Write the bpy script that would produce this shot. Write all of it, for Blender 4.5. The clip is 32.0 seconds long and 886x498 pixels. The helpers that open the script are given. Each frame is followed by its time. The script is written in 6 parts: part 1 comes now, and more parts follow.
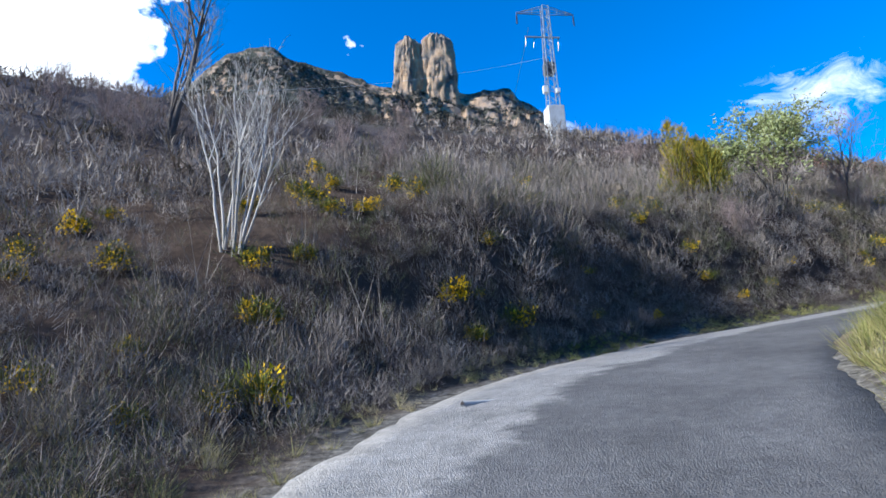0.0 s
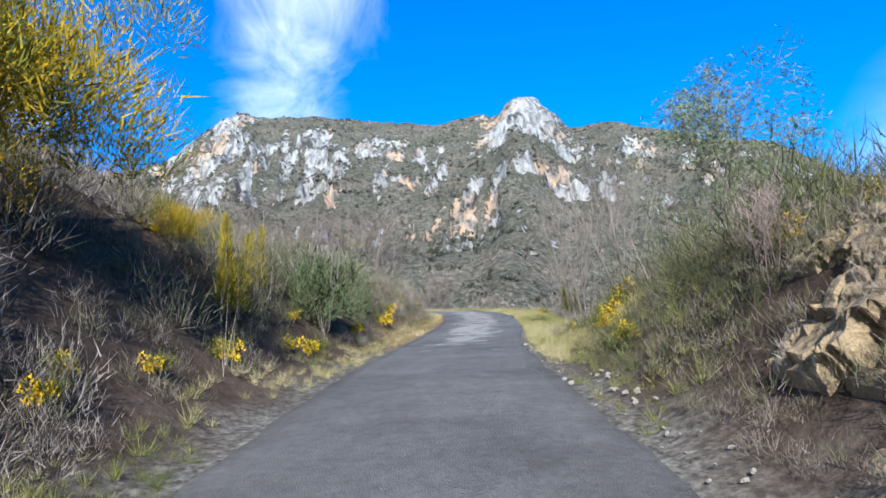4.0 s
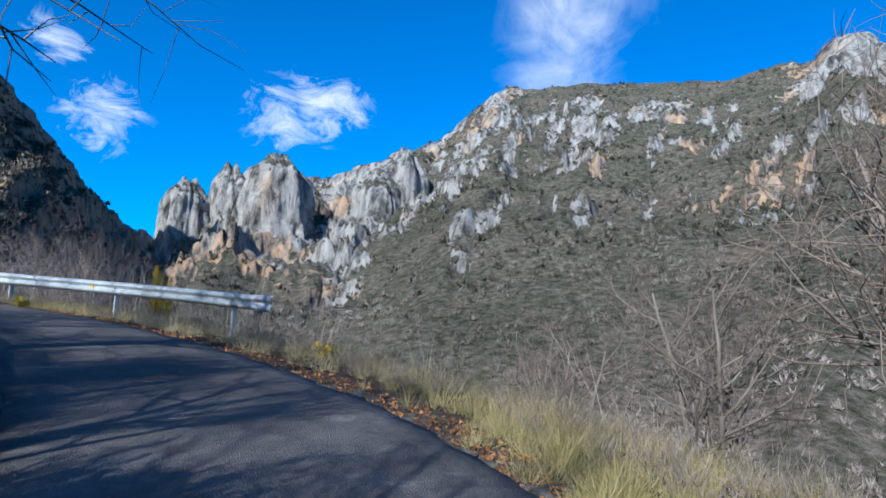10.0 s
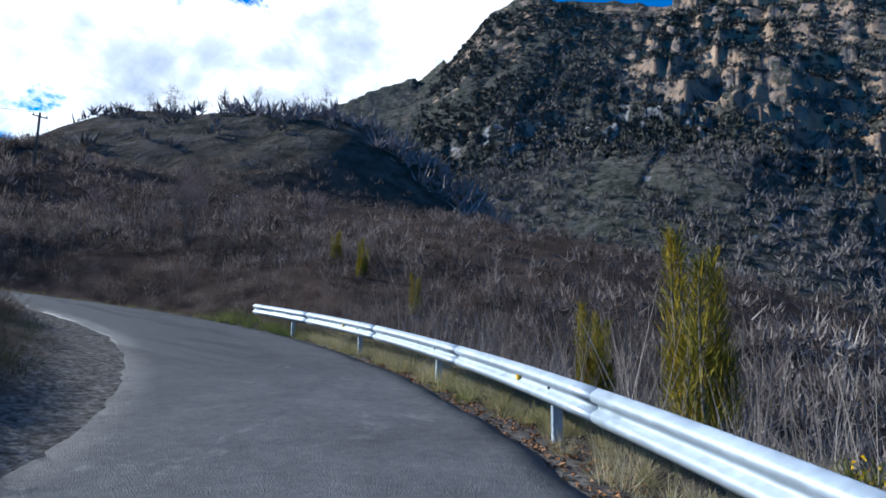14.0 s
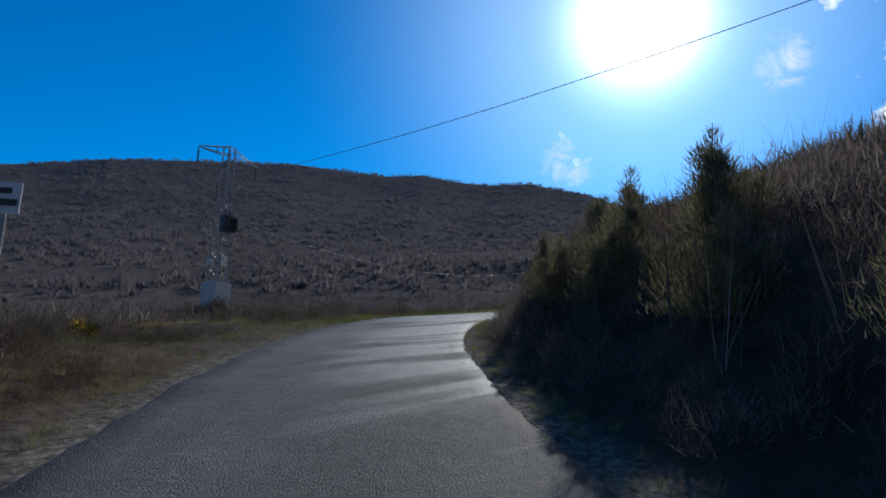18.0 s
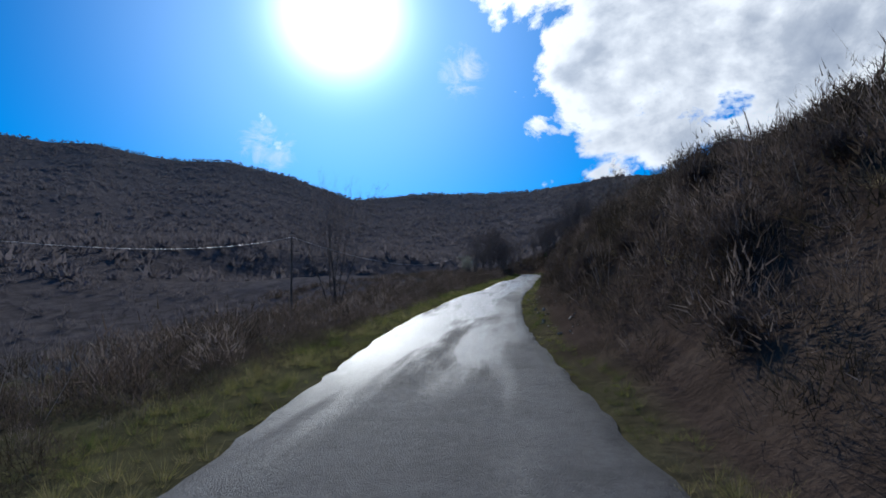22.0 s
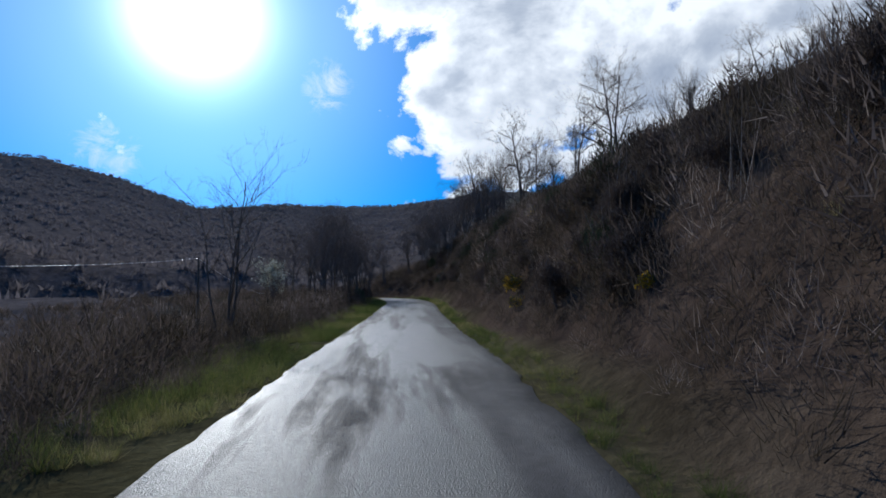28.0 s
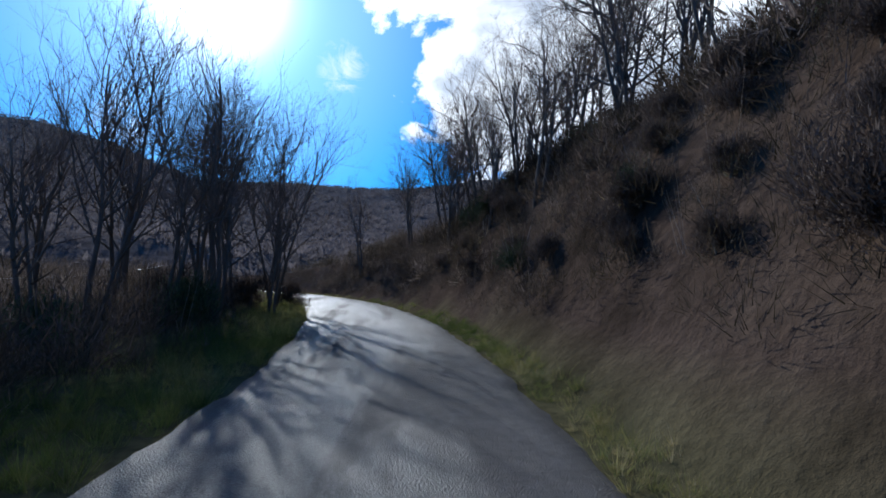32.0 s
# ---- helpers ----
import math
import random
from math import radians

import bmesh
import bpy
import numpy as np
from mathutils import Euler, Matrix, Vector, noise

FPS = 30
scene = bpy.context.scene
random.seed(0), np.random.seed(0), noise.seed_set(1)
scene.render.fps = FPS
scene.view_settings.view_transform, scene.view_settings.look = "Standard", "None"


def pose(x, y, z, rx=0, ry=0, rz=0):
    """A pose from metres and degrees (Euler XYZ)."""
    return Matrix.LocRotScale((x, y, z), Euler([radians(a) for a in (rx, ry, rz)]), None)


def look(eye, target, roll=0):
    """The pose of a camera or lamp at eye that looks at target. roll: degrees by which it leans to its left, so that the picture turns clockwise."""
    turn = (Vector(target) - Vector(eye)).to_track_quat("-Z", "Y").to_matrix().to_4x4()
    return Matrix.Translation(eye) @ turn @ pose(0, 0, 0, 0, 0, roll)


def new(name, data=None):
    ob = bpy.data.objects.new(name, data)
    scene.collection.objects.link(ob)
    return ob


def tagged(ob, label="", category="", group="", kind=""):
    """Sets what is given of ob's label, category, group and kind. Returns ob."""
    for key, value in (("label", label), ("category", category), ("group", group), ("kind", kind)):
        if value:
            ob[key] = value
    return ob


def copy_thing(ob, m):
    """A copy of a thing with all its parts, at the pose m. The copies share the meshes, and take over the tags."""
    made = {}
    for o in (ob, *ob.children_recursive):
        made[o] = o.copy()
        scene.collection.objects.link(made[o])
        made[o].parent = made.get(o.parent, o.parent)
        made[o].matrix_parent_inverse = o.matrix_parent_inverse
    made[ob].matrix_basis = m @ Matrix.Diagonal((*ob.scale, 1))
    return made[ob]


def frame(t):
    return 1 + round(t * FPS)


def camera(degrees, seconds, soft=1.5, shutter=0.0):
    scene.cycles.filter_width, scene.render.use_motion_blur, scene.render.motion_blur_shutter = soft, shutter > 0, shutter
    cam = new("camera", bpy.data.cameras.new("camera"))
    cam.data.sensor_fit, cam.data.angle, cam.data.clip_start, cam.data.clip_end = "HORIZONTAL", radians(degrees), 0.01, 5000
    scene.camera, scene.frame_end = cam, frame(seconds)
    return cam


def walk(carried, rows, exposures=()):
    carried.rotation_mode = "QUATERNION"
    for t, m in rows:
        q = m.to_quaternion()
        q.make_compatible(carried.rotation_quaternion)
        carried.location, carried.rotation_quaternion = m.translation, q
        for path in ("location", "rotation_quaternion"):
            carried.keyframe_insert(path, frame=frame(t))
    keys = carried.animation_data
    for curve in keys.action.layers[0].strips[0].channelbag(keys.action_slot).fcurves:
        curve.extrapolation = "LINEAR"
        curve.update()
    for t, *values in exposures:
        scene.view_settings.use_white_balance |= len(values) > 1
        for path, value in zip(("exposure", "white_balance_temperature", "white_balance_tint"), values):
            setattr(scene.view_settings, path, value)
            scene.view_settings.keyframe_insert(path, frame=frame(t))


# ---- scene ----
cam = camera(73.2, 32.0, soft=1.7)
ROWS = [
    (0.0, look((-0.03, 0.04, 0.02), (-0.02, 9.83, 2.08), -2.94)),
    (0.5, look((0.28, 3.13, 0.56), (2.73, 12.61, 2.58), -3.08)),
    (1.0, look((1.42, 6.20, 1.05), (5.79, 15.03, 2.78), -0.90)),
    (1.5, look((3.35, 9.14, 1.47), (9.45, 16.91, 3.01), 0.80)),
    (2.0, look((5.88, 11.67, 1.87), (13.30, 18.20, 3.37), 0.22)),
    (2.5, look((8.68, 13.67, 2.24), (17.00, 18.99, 3.79), -1.15)),
    (3.0, look((11.69, 15.35, 2.64), (20.52, 19.77, 4.24), -2.34)),
    (3.5, look((15.23, 16.90, 3.11), (24.36, 20.58, 4.83), -3.47)),
    (4.0, look((19.35, 18.38, 3.64), (28.77, 21.25, 5.34), -3.18)),
    (4.5, look((23.84, 19.80, 4.16), (33.48, 21.96, 5.75), -2.08)),
    (5.0, look((28.20, 21.08, 4.57), (37.94, 22.67, 6.18), -1.20)),
    (5.5, look((32.41, 22.22, 4.91), (42.21, 23.41, 6.53), -0.33)),
    (6.0, look((36.51, 23.21, 5.24), (46.32, 24.19, 6.88), 0.55)),
    (6.5, look((40.51, 24.02, 5.64), (50.32, 25.02, 7.29), 1.42)),
    (7.0, look((44.41, 24.72, 6.10), (54.22, 25.90, 7.67), 1.35)),
    (7.5, look((48.50, 25.53, 6.56), (58.23, 27.22, 8.10), 0.00)),
    (8.0, look((52.23, 26.60, 6.99), (61.79, 29.06, 8.58), 0.58)),
    (8.5, look((55.50, 27.92, 7.38), (64.80, 31.26, 8.92), 2.09)),
    (9.0, look((58.40, 29.52, 7.71), (67.29, 33.86, 9.19), 2.99)),
    (9.5, look((61.11, 31.54, 8.00), (69.40, 36.96, 9.37), 3.03)),
    (10.0, look((63.36, 33.78, 8.29), (70.60, 40.54, 9.67), 2.01)),
    (10.5, look((65.08, 36.15, 8.59), (70.72, 44.28, 10.02), 2.80)),
    (11.0, look((66.25, 39.10, 8.97), (69.93, 48.29, 10.43), 2.76)),
    (11.5, look((66.64, 42.92, 9.36), (68.12, 52.71, 10.78), 2.40)),
    (12.0, look((66.23, 47.23, 9.75), (65.50, 57.12, 11.04), 1.84)),
    (12.5, look((65.04, 51.63, 10.10), (62.63, 61.25, 11.35), 0.70)),
    (13.0, look((63.32, 55.89, 10.49), (59.78, 65.15, 11.80), -0.72)),
    (13.5, look((61.03, 59.99, 11.07), (56.37, 68.71, 12.55), 0.61)),
    (14.0, look((58.30, 63.85, 11.49), (52.58, 71.92, 12.93), 0.72)),
    (14.5, look((55.07, 67.29, 11.82), (48.24, 74.46, 13.23), 0.83)),
    (15.0, look((51.40, 70.14, 12.16), (43.49, 76.10, 13.52), 0.95)),
    (15.5, look((47.41, 72.26, 12.54), (38.54, 76.68, 13.87), 1.06)),
    (16.0, look((43.22, 73.30, 13.03), (33.54, 75.38, 14.41), 1.78)),
    (16.5, look((38.86, 73.48, 13.60), (28.96, 73.05, 14.92), -0.14)),
    (17.0, look((34.92, 72.62, 14.02), (25.40, 69.87, 15.33), -1.30)),
    (17.5, look((31.16, 70.94, 14.54), (22.45, 66.28, 16.11), -0.57)),
    (18.0, look((27.76, 68.61, 15.07), (19.78, 62.78, 16.59), 2.41)),
    (18.5, look((24.71, 65.74, 15.51), (17.04, 59.51, 17.04), 1.67)),
    (19.0, look((21.51, 62.95, 15.94), (13.83, 56.72, 17.45), 0.83)),
    (19.5, look((18.07, 59.93, 16.32), (10.15, 54.02, 17.85), -1.88)),
    (20.0, look((14.64, 57.83, 16.69), (6.22, 52.64, 18.19), -3.77)),
    (20.5, look((11.48, 55.86, 17.07), (2.54, 51.61, 18.51), -4.10)),
    (21.0, look((8.27, 54.50, 17.41), (-1.11, 51.34, 18.84), -2.75)),
    (21.5, look((4.87, 53.45, 17.71), (-4.82, 51.31, 18.98), -0.98)),
    (22.0, look((1.10, 52.65, 18.05), (-8.72, 51.31, 19.35), -1.61)),
    (22.5, look((-2.90, 52.09, 18.38), (-12.77, 51.29, 19.84), -0.37)),
    (23.0, look((-7.00, 51.71, 18.76), (-16.89, 51.27, 20.16), 1.43)),
    (23.5, look((-10.92, 51.30, 19.21), (-20.82, 51.05, 20.58), 1.55)),
    (24.0, look((-15.11, 51.05, 19.63), (-25.01, 51.19, 21.01), 1.50)),
    (24.5, look((-19.41, 51.03, 20.09), (-29.30, 51.39, 21.55), 0.07)),
    (25.0, look((-23.67, 50.96, 20.43), (-33.56, 51.52, 21.80), -0.91)),
    (25.5, look((-28.11, 51.08, 20.89), (-37.97, 51.84, 22.32), -0.82)),
    (26.0, look((-32.51, 51.21, 21.27), (-42.37, 52.05, 22.72), -0.85)),
    (26.5, look((-36.89, 51.38, 21.64), (-46.75, 52.26, 23.11), -0.88)),
    (27.0, look((-41.32, 51.56, 22.04), (-51.16, 52.47, 23.52), -0.91)),
    (27.5, look((-45.83, 51.74, 22.49), (-55.67, 52.66, 23.99), -0.94)),
    (28.0, look((-50.45, 51.98, 23.01), (-60.29, 52.95, 24.52), -2.41)),
    (28.5, look((-55.24, 52.22, 23.53), (-65.07, 53.23, 25.07), -2.25)),
    (29.0, look((-60.12, 52.46, 24.05), (-69.95, 53.50, 25.53), -2.50)),
    (29.5, look((-64.85, 52.64, 24.50), (-74.70, 53.69, 25.87), -0.80)),
    (30.0, look((-69.80, 52.83, 24.81), (-79.65, 53.89, 26.18), 0.12)),
    (30.5, look((-74.84, 53.10, 25.38), (-84.71, 54.18, 26.64), -0.79)),
    (31.0, look((-79.45, 53.37, 25.65), (-89.29, 54.45, 27.04), -0.68)),
    (31.5, look((-83.84, 53.55, 26.12), (-93.69, 54.55, 27.52), 1.31)),
    (32.0, look((-88.03, 53.76, 26.56), (-97.90, 54.61, 27.88), 0.58)),
]

walk(cam, ROWS, [
    (0, 0.95, 5800, 8), (1.5, 1.3, 6000, 8), (3.5, 1.15, 6000, 8), (4.5, 0.9, 6000, 8), (7, 0.6, 6100, 8), (10, 0.5, 5900, 8), (11.5, 0.5, 5600, 6),
    (13, 0.6, 5150, 7), (14, 0.4, 5600, 8), (16, -0.35, 5900, 8), (18, -0.35, 6200, 8), (22, -0.4, 5900, 9), (28.5, -0.3, 5900, 9), (31.5, -0.05, 5800, 9), (32, 0.0, 5800, 9),
])

# ---- world, sun ----
SUN_YAW, SUN_UP = radians(107.5), radians(29.0)
SUN_DIR = Vector((-math.sin(SUN_YAW) * math.cos(SUN_UP), math.cos(SUN_YAW) * math.cos(SUN_UP), math.sin(SUN_UP)))


def toward(yaw, up):
    y, u = radians(yaw), radians(up)
    return (-math.sin(y) * math.cos(u), math.cos(y) * math.cos(u), math.sin(u))


class Nodes:
    """Short hand for building node trees."""

    def __init__(self, tree):
        self.tree = tree

    def add(self, kind, ins=None, **props):
        n = self.tree.nodes.new(kind)
        for k, v in props.items():
            if k == "operation":
                n.operation = v
            elif k == "blend_type":
                n.blend_type = v
            elif k == "data_type":
                n.data_type = v
            elif k == "noise_type":
                n.noise_type = v
            elif k == "feature":
                n.feature = v
            elif k == "attribute_name":
                n.attribute_name = v
        for k, v in (ins or {}).items():
            if isinstance(v, bpy.types.NodeSocket):
                self.tree.links.new(v, n.inputs[k])
            else:
                n.inputs[k].default_value = v
        return n

    def math(self, op, a, b=0.0):
        return self.add("ShaderNodeMath", {0: a, 1: b}, operation=op).outputs[0]

    def mix(self, fac, a, b, blend="MIX"):
        n = self.add("ShaderNodeMix", data_type="RGBA", blend_type=blend)
        for i, v in ((0, fac), (6, a), (7, b)):
            if isinstance(v, bpy.types.NodeSocket):
                self.tree.links.new(v, n.inputs[i])
            else:
                n.inputs[i].default_value = (*v, 1) if isinstance(v, tuple) and len(v) == 3 else v
        return n.outputs[2]

    def ramp(self, fac, stops):
        n = self.add("ShaderNodeValToRGB", {0: fac})
        e = n.color_ramp.elements
        while len(e) < len(stops):
            e.new(0.5)
        for i, (p, c) in enumerate(stops):
            e[i].position = p
            e[i].color = (*c, 1) if isinstance(c, tuple) else (c, c, c, 1)
        return n.outputs[0]

    def noise(self, vec, scale, detail=4.0, rough=0.55, distort=0.0, out=0):
        return self.add("ShaderNodeTexNoise", {"Vector": vec, "Scale": scale, "Detail": detail, "Roughness": rough, "Distortion": distort}).outputs[out]

    def vmap(self, vec, scale=(1, 1, 1), loc=(0, 0, 0)):
        return self.add("ShaderNodeMapping", {"Vector": vec, "Scale": scale, "Location": loc}).outputs[0]


world = bpy.data.worlds.new("sky")
world.use_nodes = True
scene.world = world
wt = world.node_tree
wt.nodes.clear()
W = Nodes(wt)
way = W.add("ShaderNodeTexCoord").outputs["Generated"]
sky = W.add("ShaderNodeTexSky")
sky.sky_type, sky.sun_disc = "NISHITA", False
sky.sun_elevation, sky.sun_rotation = SUN_UP, -SUN_YAW
sky.altitude, sky.air_density, sky.dust_density, sky.ozone_density = 700, 1.0, 0.3, 2.5
blue = W.mix(1.0, sky.outputs[0], (0.04, 0.86, 1.58), "MULTIPLY")


def near(yaw, up, inner, outer):
    """1 within inner degrees of that direction, falling to 0 at outer degrees."""
    d = W.add("ShaderNodeVectorMath", {0: way, 1: toward(yaw, up)}, operation="DOT_PRODUCT").outputs["Value"]
    n = W.add("ShaderNodeMapRange", {"Value": d, "From Min": math.cos(radians(outer)), "From Max": math.cos(radians(inner))})
    return n.outputs[0]


# cumulus in the west, wisps over the eastern mountain, small scattered clouds
def masks(spots):
    m = None
    for yaw, up, inner, outer in spots:
        k = W.math("POWER", near(yaw, up, inner, outer), 1.8)
        m = k if m is None else W.math("MAXIMUM", m, k)
    return m


cloud_noise = W.noise(W.vmap(way, (1, 1, 1.5)), 5.0, 10.0, 0.62, 0.25)
puffs = W.add("ShaderNodeTexVoronoi", {"Vector": W.add("ShaderNodeVectorMath", {0: W.vmap(way, (1, 1, 1.3)), 1: W.add("ShaderNodeVectorMath", {0: W.noise(way, 14.0, 4.0, 0.6, 0, 1), 1: (0.06, 0.06, 0.06)}, operation="MULTIPLY").outputs[0]}, operation="ADD").outputs[0], "Scale": 17.0}).outputs[0]
bank = masks(((77, 24, 5, 19), (62, 22, 6, 22), (46, 27, 5, 20), (36, 30, 4, 16), (70, 40, 8, 24), (84, 33, 2, 11)))
density = W.math("ADD", W.math("ADD", W.math("MULTIPLY", W.math("SUBTRACT", cloud_noise, 0.5), 1.45), W.math("MULTIPLY", puffs, -0.22)), W.math("MULTIPLY", bank, 0.62))
cumulus = W.ramp(density, ((0.20, 0.0), (0.29, 1.0)))
wisp_noise = W.noise(W.vmap(way, (1.0, 1.0, 0.7), (3, 1, 2)), 7.5, 9.0, 0.66, 1.4)
wispy = masks(((-58.5, 28, 0.5, 8), (-60, 34, 0.5, 10), (-57.5, 22.5, 0.5, 7.5)))
wisps = W.math("MULTIPLY", W.ramp(wispy, ((0.0, 0.0), (0.85, 1.0))), W.ramp(W.math("ADD", wisp_noise, W.math("MULTIPLY", wispy, 0.28)), ((0.48, 0.0), (1.0, 0.66))))
smear_noise = W.noise(W.vmap(way, (1.0, 1.0, 3.0), (1, 4, 2)), 3.6, 5.0, 0.55, 0.6)
smears = W.math("MULTIPLY", masks(((-128, 9, 1, 17), (-117, 12, 1, 11))), W.ramp(smear_noise, ((0.36, 0.15), (0.66, 0.85))))
fleck_noise = W.noise(W.vmap(way, (1, 1, 1.7), (7, 2, 5)), 14.0, 9.0, 0.70, 1.2)
fleck = masks(((-31, 19.3, 0.4, 5), (-34, 20.3, 0.4, 5), (-36.5, 21, 0.2, 4.0), (-12, 21.5, 0.1, 3.5), (-15.8, 16.8, 0.3, 4.8), (114.5, 17, 0.8, 3.6), (95.5, 24, 0.5, 3.2)))
flecks = W.math("MULTIPLY", W.ramp(fleck, ((0.0, 0.0), (0.5, 1.0))), W.ramp(W.math("ADD", fleck_noise, W.math("MULTIPLY", fleck, 0.24)), ((0.60, 0.0), (0.92, 0.8))))
billow = W.noise(W.vmap(way, (1, 1, 1.3), (0.02, 0, 0.05)), 6.5, 6.0, 0.5, 0.2)
cloud_shade = W.ramp(W.math("ADD", W.math("MULTIPLY", density, 0.75), W.math("MULTIPLY", W.math("SUBTRACT", billow, 0.5), 1.1)), ((0.24, (14.5, 14.8, 15.0)), (0.34, (11.0, 11.4, 12.0)), (0.46, (7.4, 8.0, 9.0)), (0.66, (4.6, 5.3, 6.6))))
full = W.mix(cumulus, blue, cloud_shade)
full = W.mix(wisps, full, (8.8, 9.4, 10.0))
full = W.mix(smears, full, (7.6, 8.6, 9.6))
full = W.mix(flecks, full, (9.0, 9.5, 10.0))
# the sun itself; the lens glare round it is painted into the sky
core = W.math("POWER", near(107.5, 29.0, 0.5, 8.0), 3.2)
halo = W.math("POWER", near(107.5, 29.0, 3.0, 36.0), 4.0)
full = W.mix(1.0, full, W.mix(halo, (0, 0, 0), (6.0, 6.6, 7.0)), "ADD")
glow = W.math("POWER", near(107.5, 29.0, 3.0, 10.5), 2.6)
full = W.mix(1.0, full, W.mix(glow, (0, 0, 0), (9.0, 9.6, 9.9)), "ADD")
full = W.mix(core, full, (34.0, 33.2, 32.0))
back = W.add("ShaderNodeBackground", {"Color": full, "Strength": 0.088})
wt.links.new(back.outputs[0], W.add("ShaderNodeOutputWorld").inputs[0])

sun = new("sun", bpy.data.lights.new("sun", "SUN"))
sun.data.energy, sun.data.angle, sun.data.color = 5.0, radians(0.6), (1.0, 0.975, 0.91)
sun.matrix_world = look((0, 0, 100), Vector((0, 0, 100)) - SUN_DIR)


# ---- noise on arrays ----
def hash2(ix, iy, seed):
    h = np.sin(ix * 127.1 + iy * 311.7 + seed * 74.7) * 43758.5453
    return h - np.floor(h)


def vnoise(x, y, seed=0):
    ix, iy = np.floor(x), np.floor(y)
    fx, fy = x - ix, y - iy
    fx, fy = fx * fx * (3 - 2 * fx), fy * fy * (3 - 2 * fy)
    a, b = hash2(ix, iy, seed), hash2(ix + 1, iy, seed)
    c, d = hash2(ix, iy + 1, seed), hash2(ix + 1, iy + 1, seed)
    return (a * (1 - fx) + b * fx) * (1 - fy) + (c * (1 - fx) + d * fx) * fy


def fbm(x, y, octaves=4, seed=0, gain=0.5):
    total, amp, norm = 0.0, 1.0, 0.0
    for o in range(octaves):
        total = total + amp * vnoise(x * 2**o, y * 2**o, seed + o * 13)
        norm += amp
        amp *= gain
    return total / norm


def smooth(x, a, b):
    t = np.clip((x - a) / (b - a), 0, 1)
    return t * t * (3 - 2 * t)


# ---- plan: the road's line, one point a second of the drive ----
ROAD_LOW = [
    (13, -20, -3.1), (6.5, -15, -2.6), (2, -8, -2), (0, 0, -1.35),
    (1.4, 6.2, -0.32), (5.8, 11.6, 0.44), (11.6, 15.3, 1.17), (19.3, 18.4, 2.18),
    (28.2, 21.1, 3.12), (36.5, 23.2, 3.79), (44.4, 24.7, 4.62), (52.2, 26.6, 5.5),
    (58.4, 29.5, 6.25), (63.4, 33.7, 6.84), (66.2, 39.1, 7.5), (66.2, 47.2, 8.28),
    (63.4, 55.9, 9.03), (58.3, 63.8, 10.07),
]
ROAD_BEND = [
    (51.4, 70.1, 10.75), (43.2, 73.3, 11.61), (35, 72.6, 12.59), (27.8, 68.6, 13.61),
    (21.5, 63, 14.47), (14.6, 57.8, 15.21),
]
ROAD_HIGH = [
    (8.3, 54.6, 15.89), (1.1, 52.7, 16.5), (-6.9, 51.7, 17.23), (-15, 51.1, 18.07),
    (-23.6, 51, 18.9), (-32.5, 51.2, 19.79), (-41.3, 51.6, 20.54), (-50.4, 52, 21.48),
    (-60, 52.5, 22.5), (-69.7, 52.9, 23.28), (-79.4, 53.4, 24.15), (-88, 53.8, 25.14),
    (-97, 54, 26), (-106, 53.2, 26.9), (-116, 51, 27.8), (-126, 46.5, 28.7),
    (-135, 40, 29.5), (-146, 30, 30.2), (-158, 18, 30.8),
]

line = np.array(ROAD_LOW + ROAD_BEND + ROAD_HIGH)
T_FIRST = -3.0


def spline(p, steps):
    """Catmull-Rom through the points; returns places and the second of the drive at each."""
    out, ts = [], []
    q = np.vstack([2 * p[0] - p[1], p, 2 * p[-1] - p[-2]])
    for i in range(len(p) - 1):
        a, b, c, d = q[i:i + 4]
        for k in range(steps):
            u = k / steps
            out.append(0.5 * (2 * b + (c - a) * u + (2 * a - 5 * b + 4 * c - d) * u * u + (3 * b - a - 3 * c + d) * u**3))
            ts.append(T_FIRST + i + u)
    out.append(p[-1])
    ts.append(T_FIRST + len(p) - 1)
    return np.array(out), np.array(ts)


way_pts, way_t = spline(line, 12)
tangent = np.gradient(way_pts, axis=0)
tangent[:, 2] = 0
tangent /= np.linalg.norm(tangent, axis=1)[:, None]
leftward = np.stack([-tangent[:, 1], tangent[:, 0]], 1)

# half widths of the asphalt (second, left, right)
WIDTHS = [(-3, 2.0, 1.9), (0, 1.7, 2.6), (2, 2.0, 2.0), (2.7, 2.1, 1.7), (4, 2.1, 1.65), (7, 1.9, 1.9), (8.7, 1.75, 1.75), (9.4, 1.85, 1.65), (10.2, 1.7, 1.6), (11.2, 1.7, 1.5), (13, 2.1, 1.5), (15, 2.5, 1.7), (16.5, 2.6, 1.9), (18, 2.2, 1.65), (19.3, 2.5, 1.65), (20.7, 2.6, 1.65), (22.5, 2.15, 1.6), (23.8, 2.0, 1.55), (25.5, 2.05, 1.45), (28, 2.2, 1.45), (30.5, 2.45, 1.45), (31.7, 2.3, 1.3), (34, 1.9, 1.4), (37, 1.8, 1.6)]
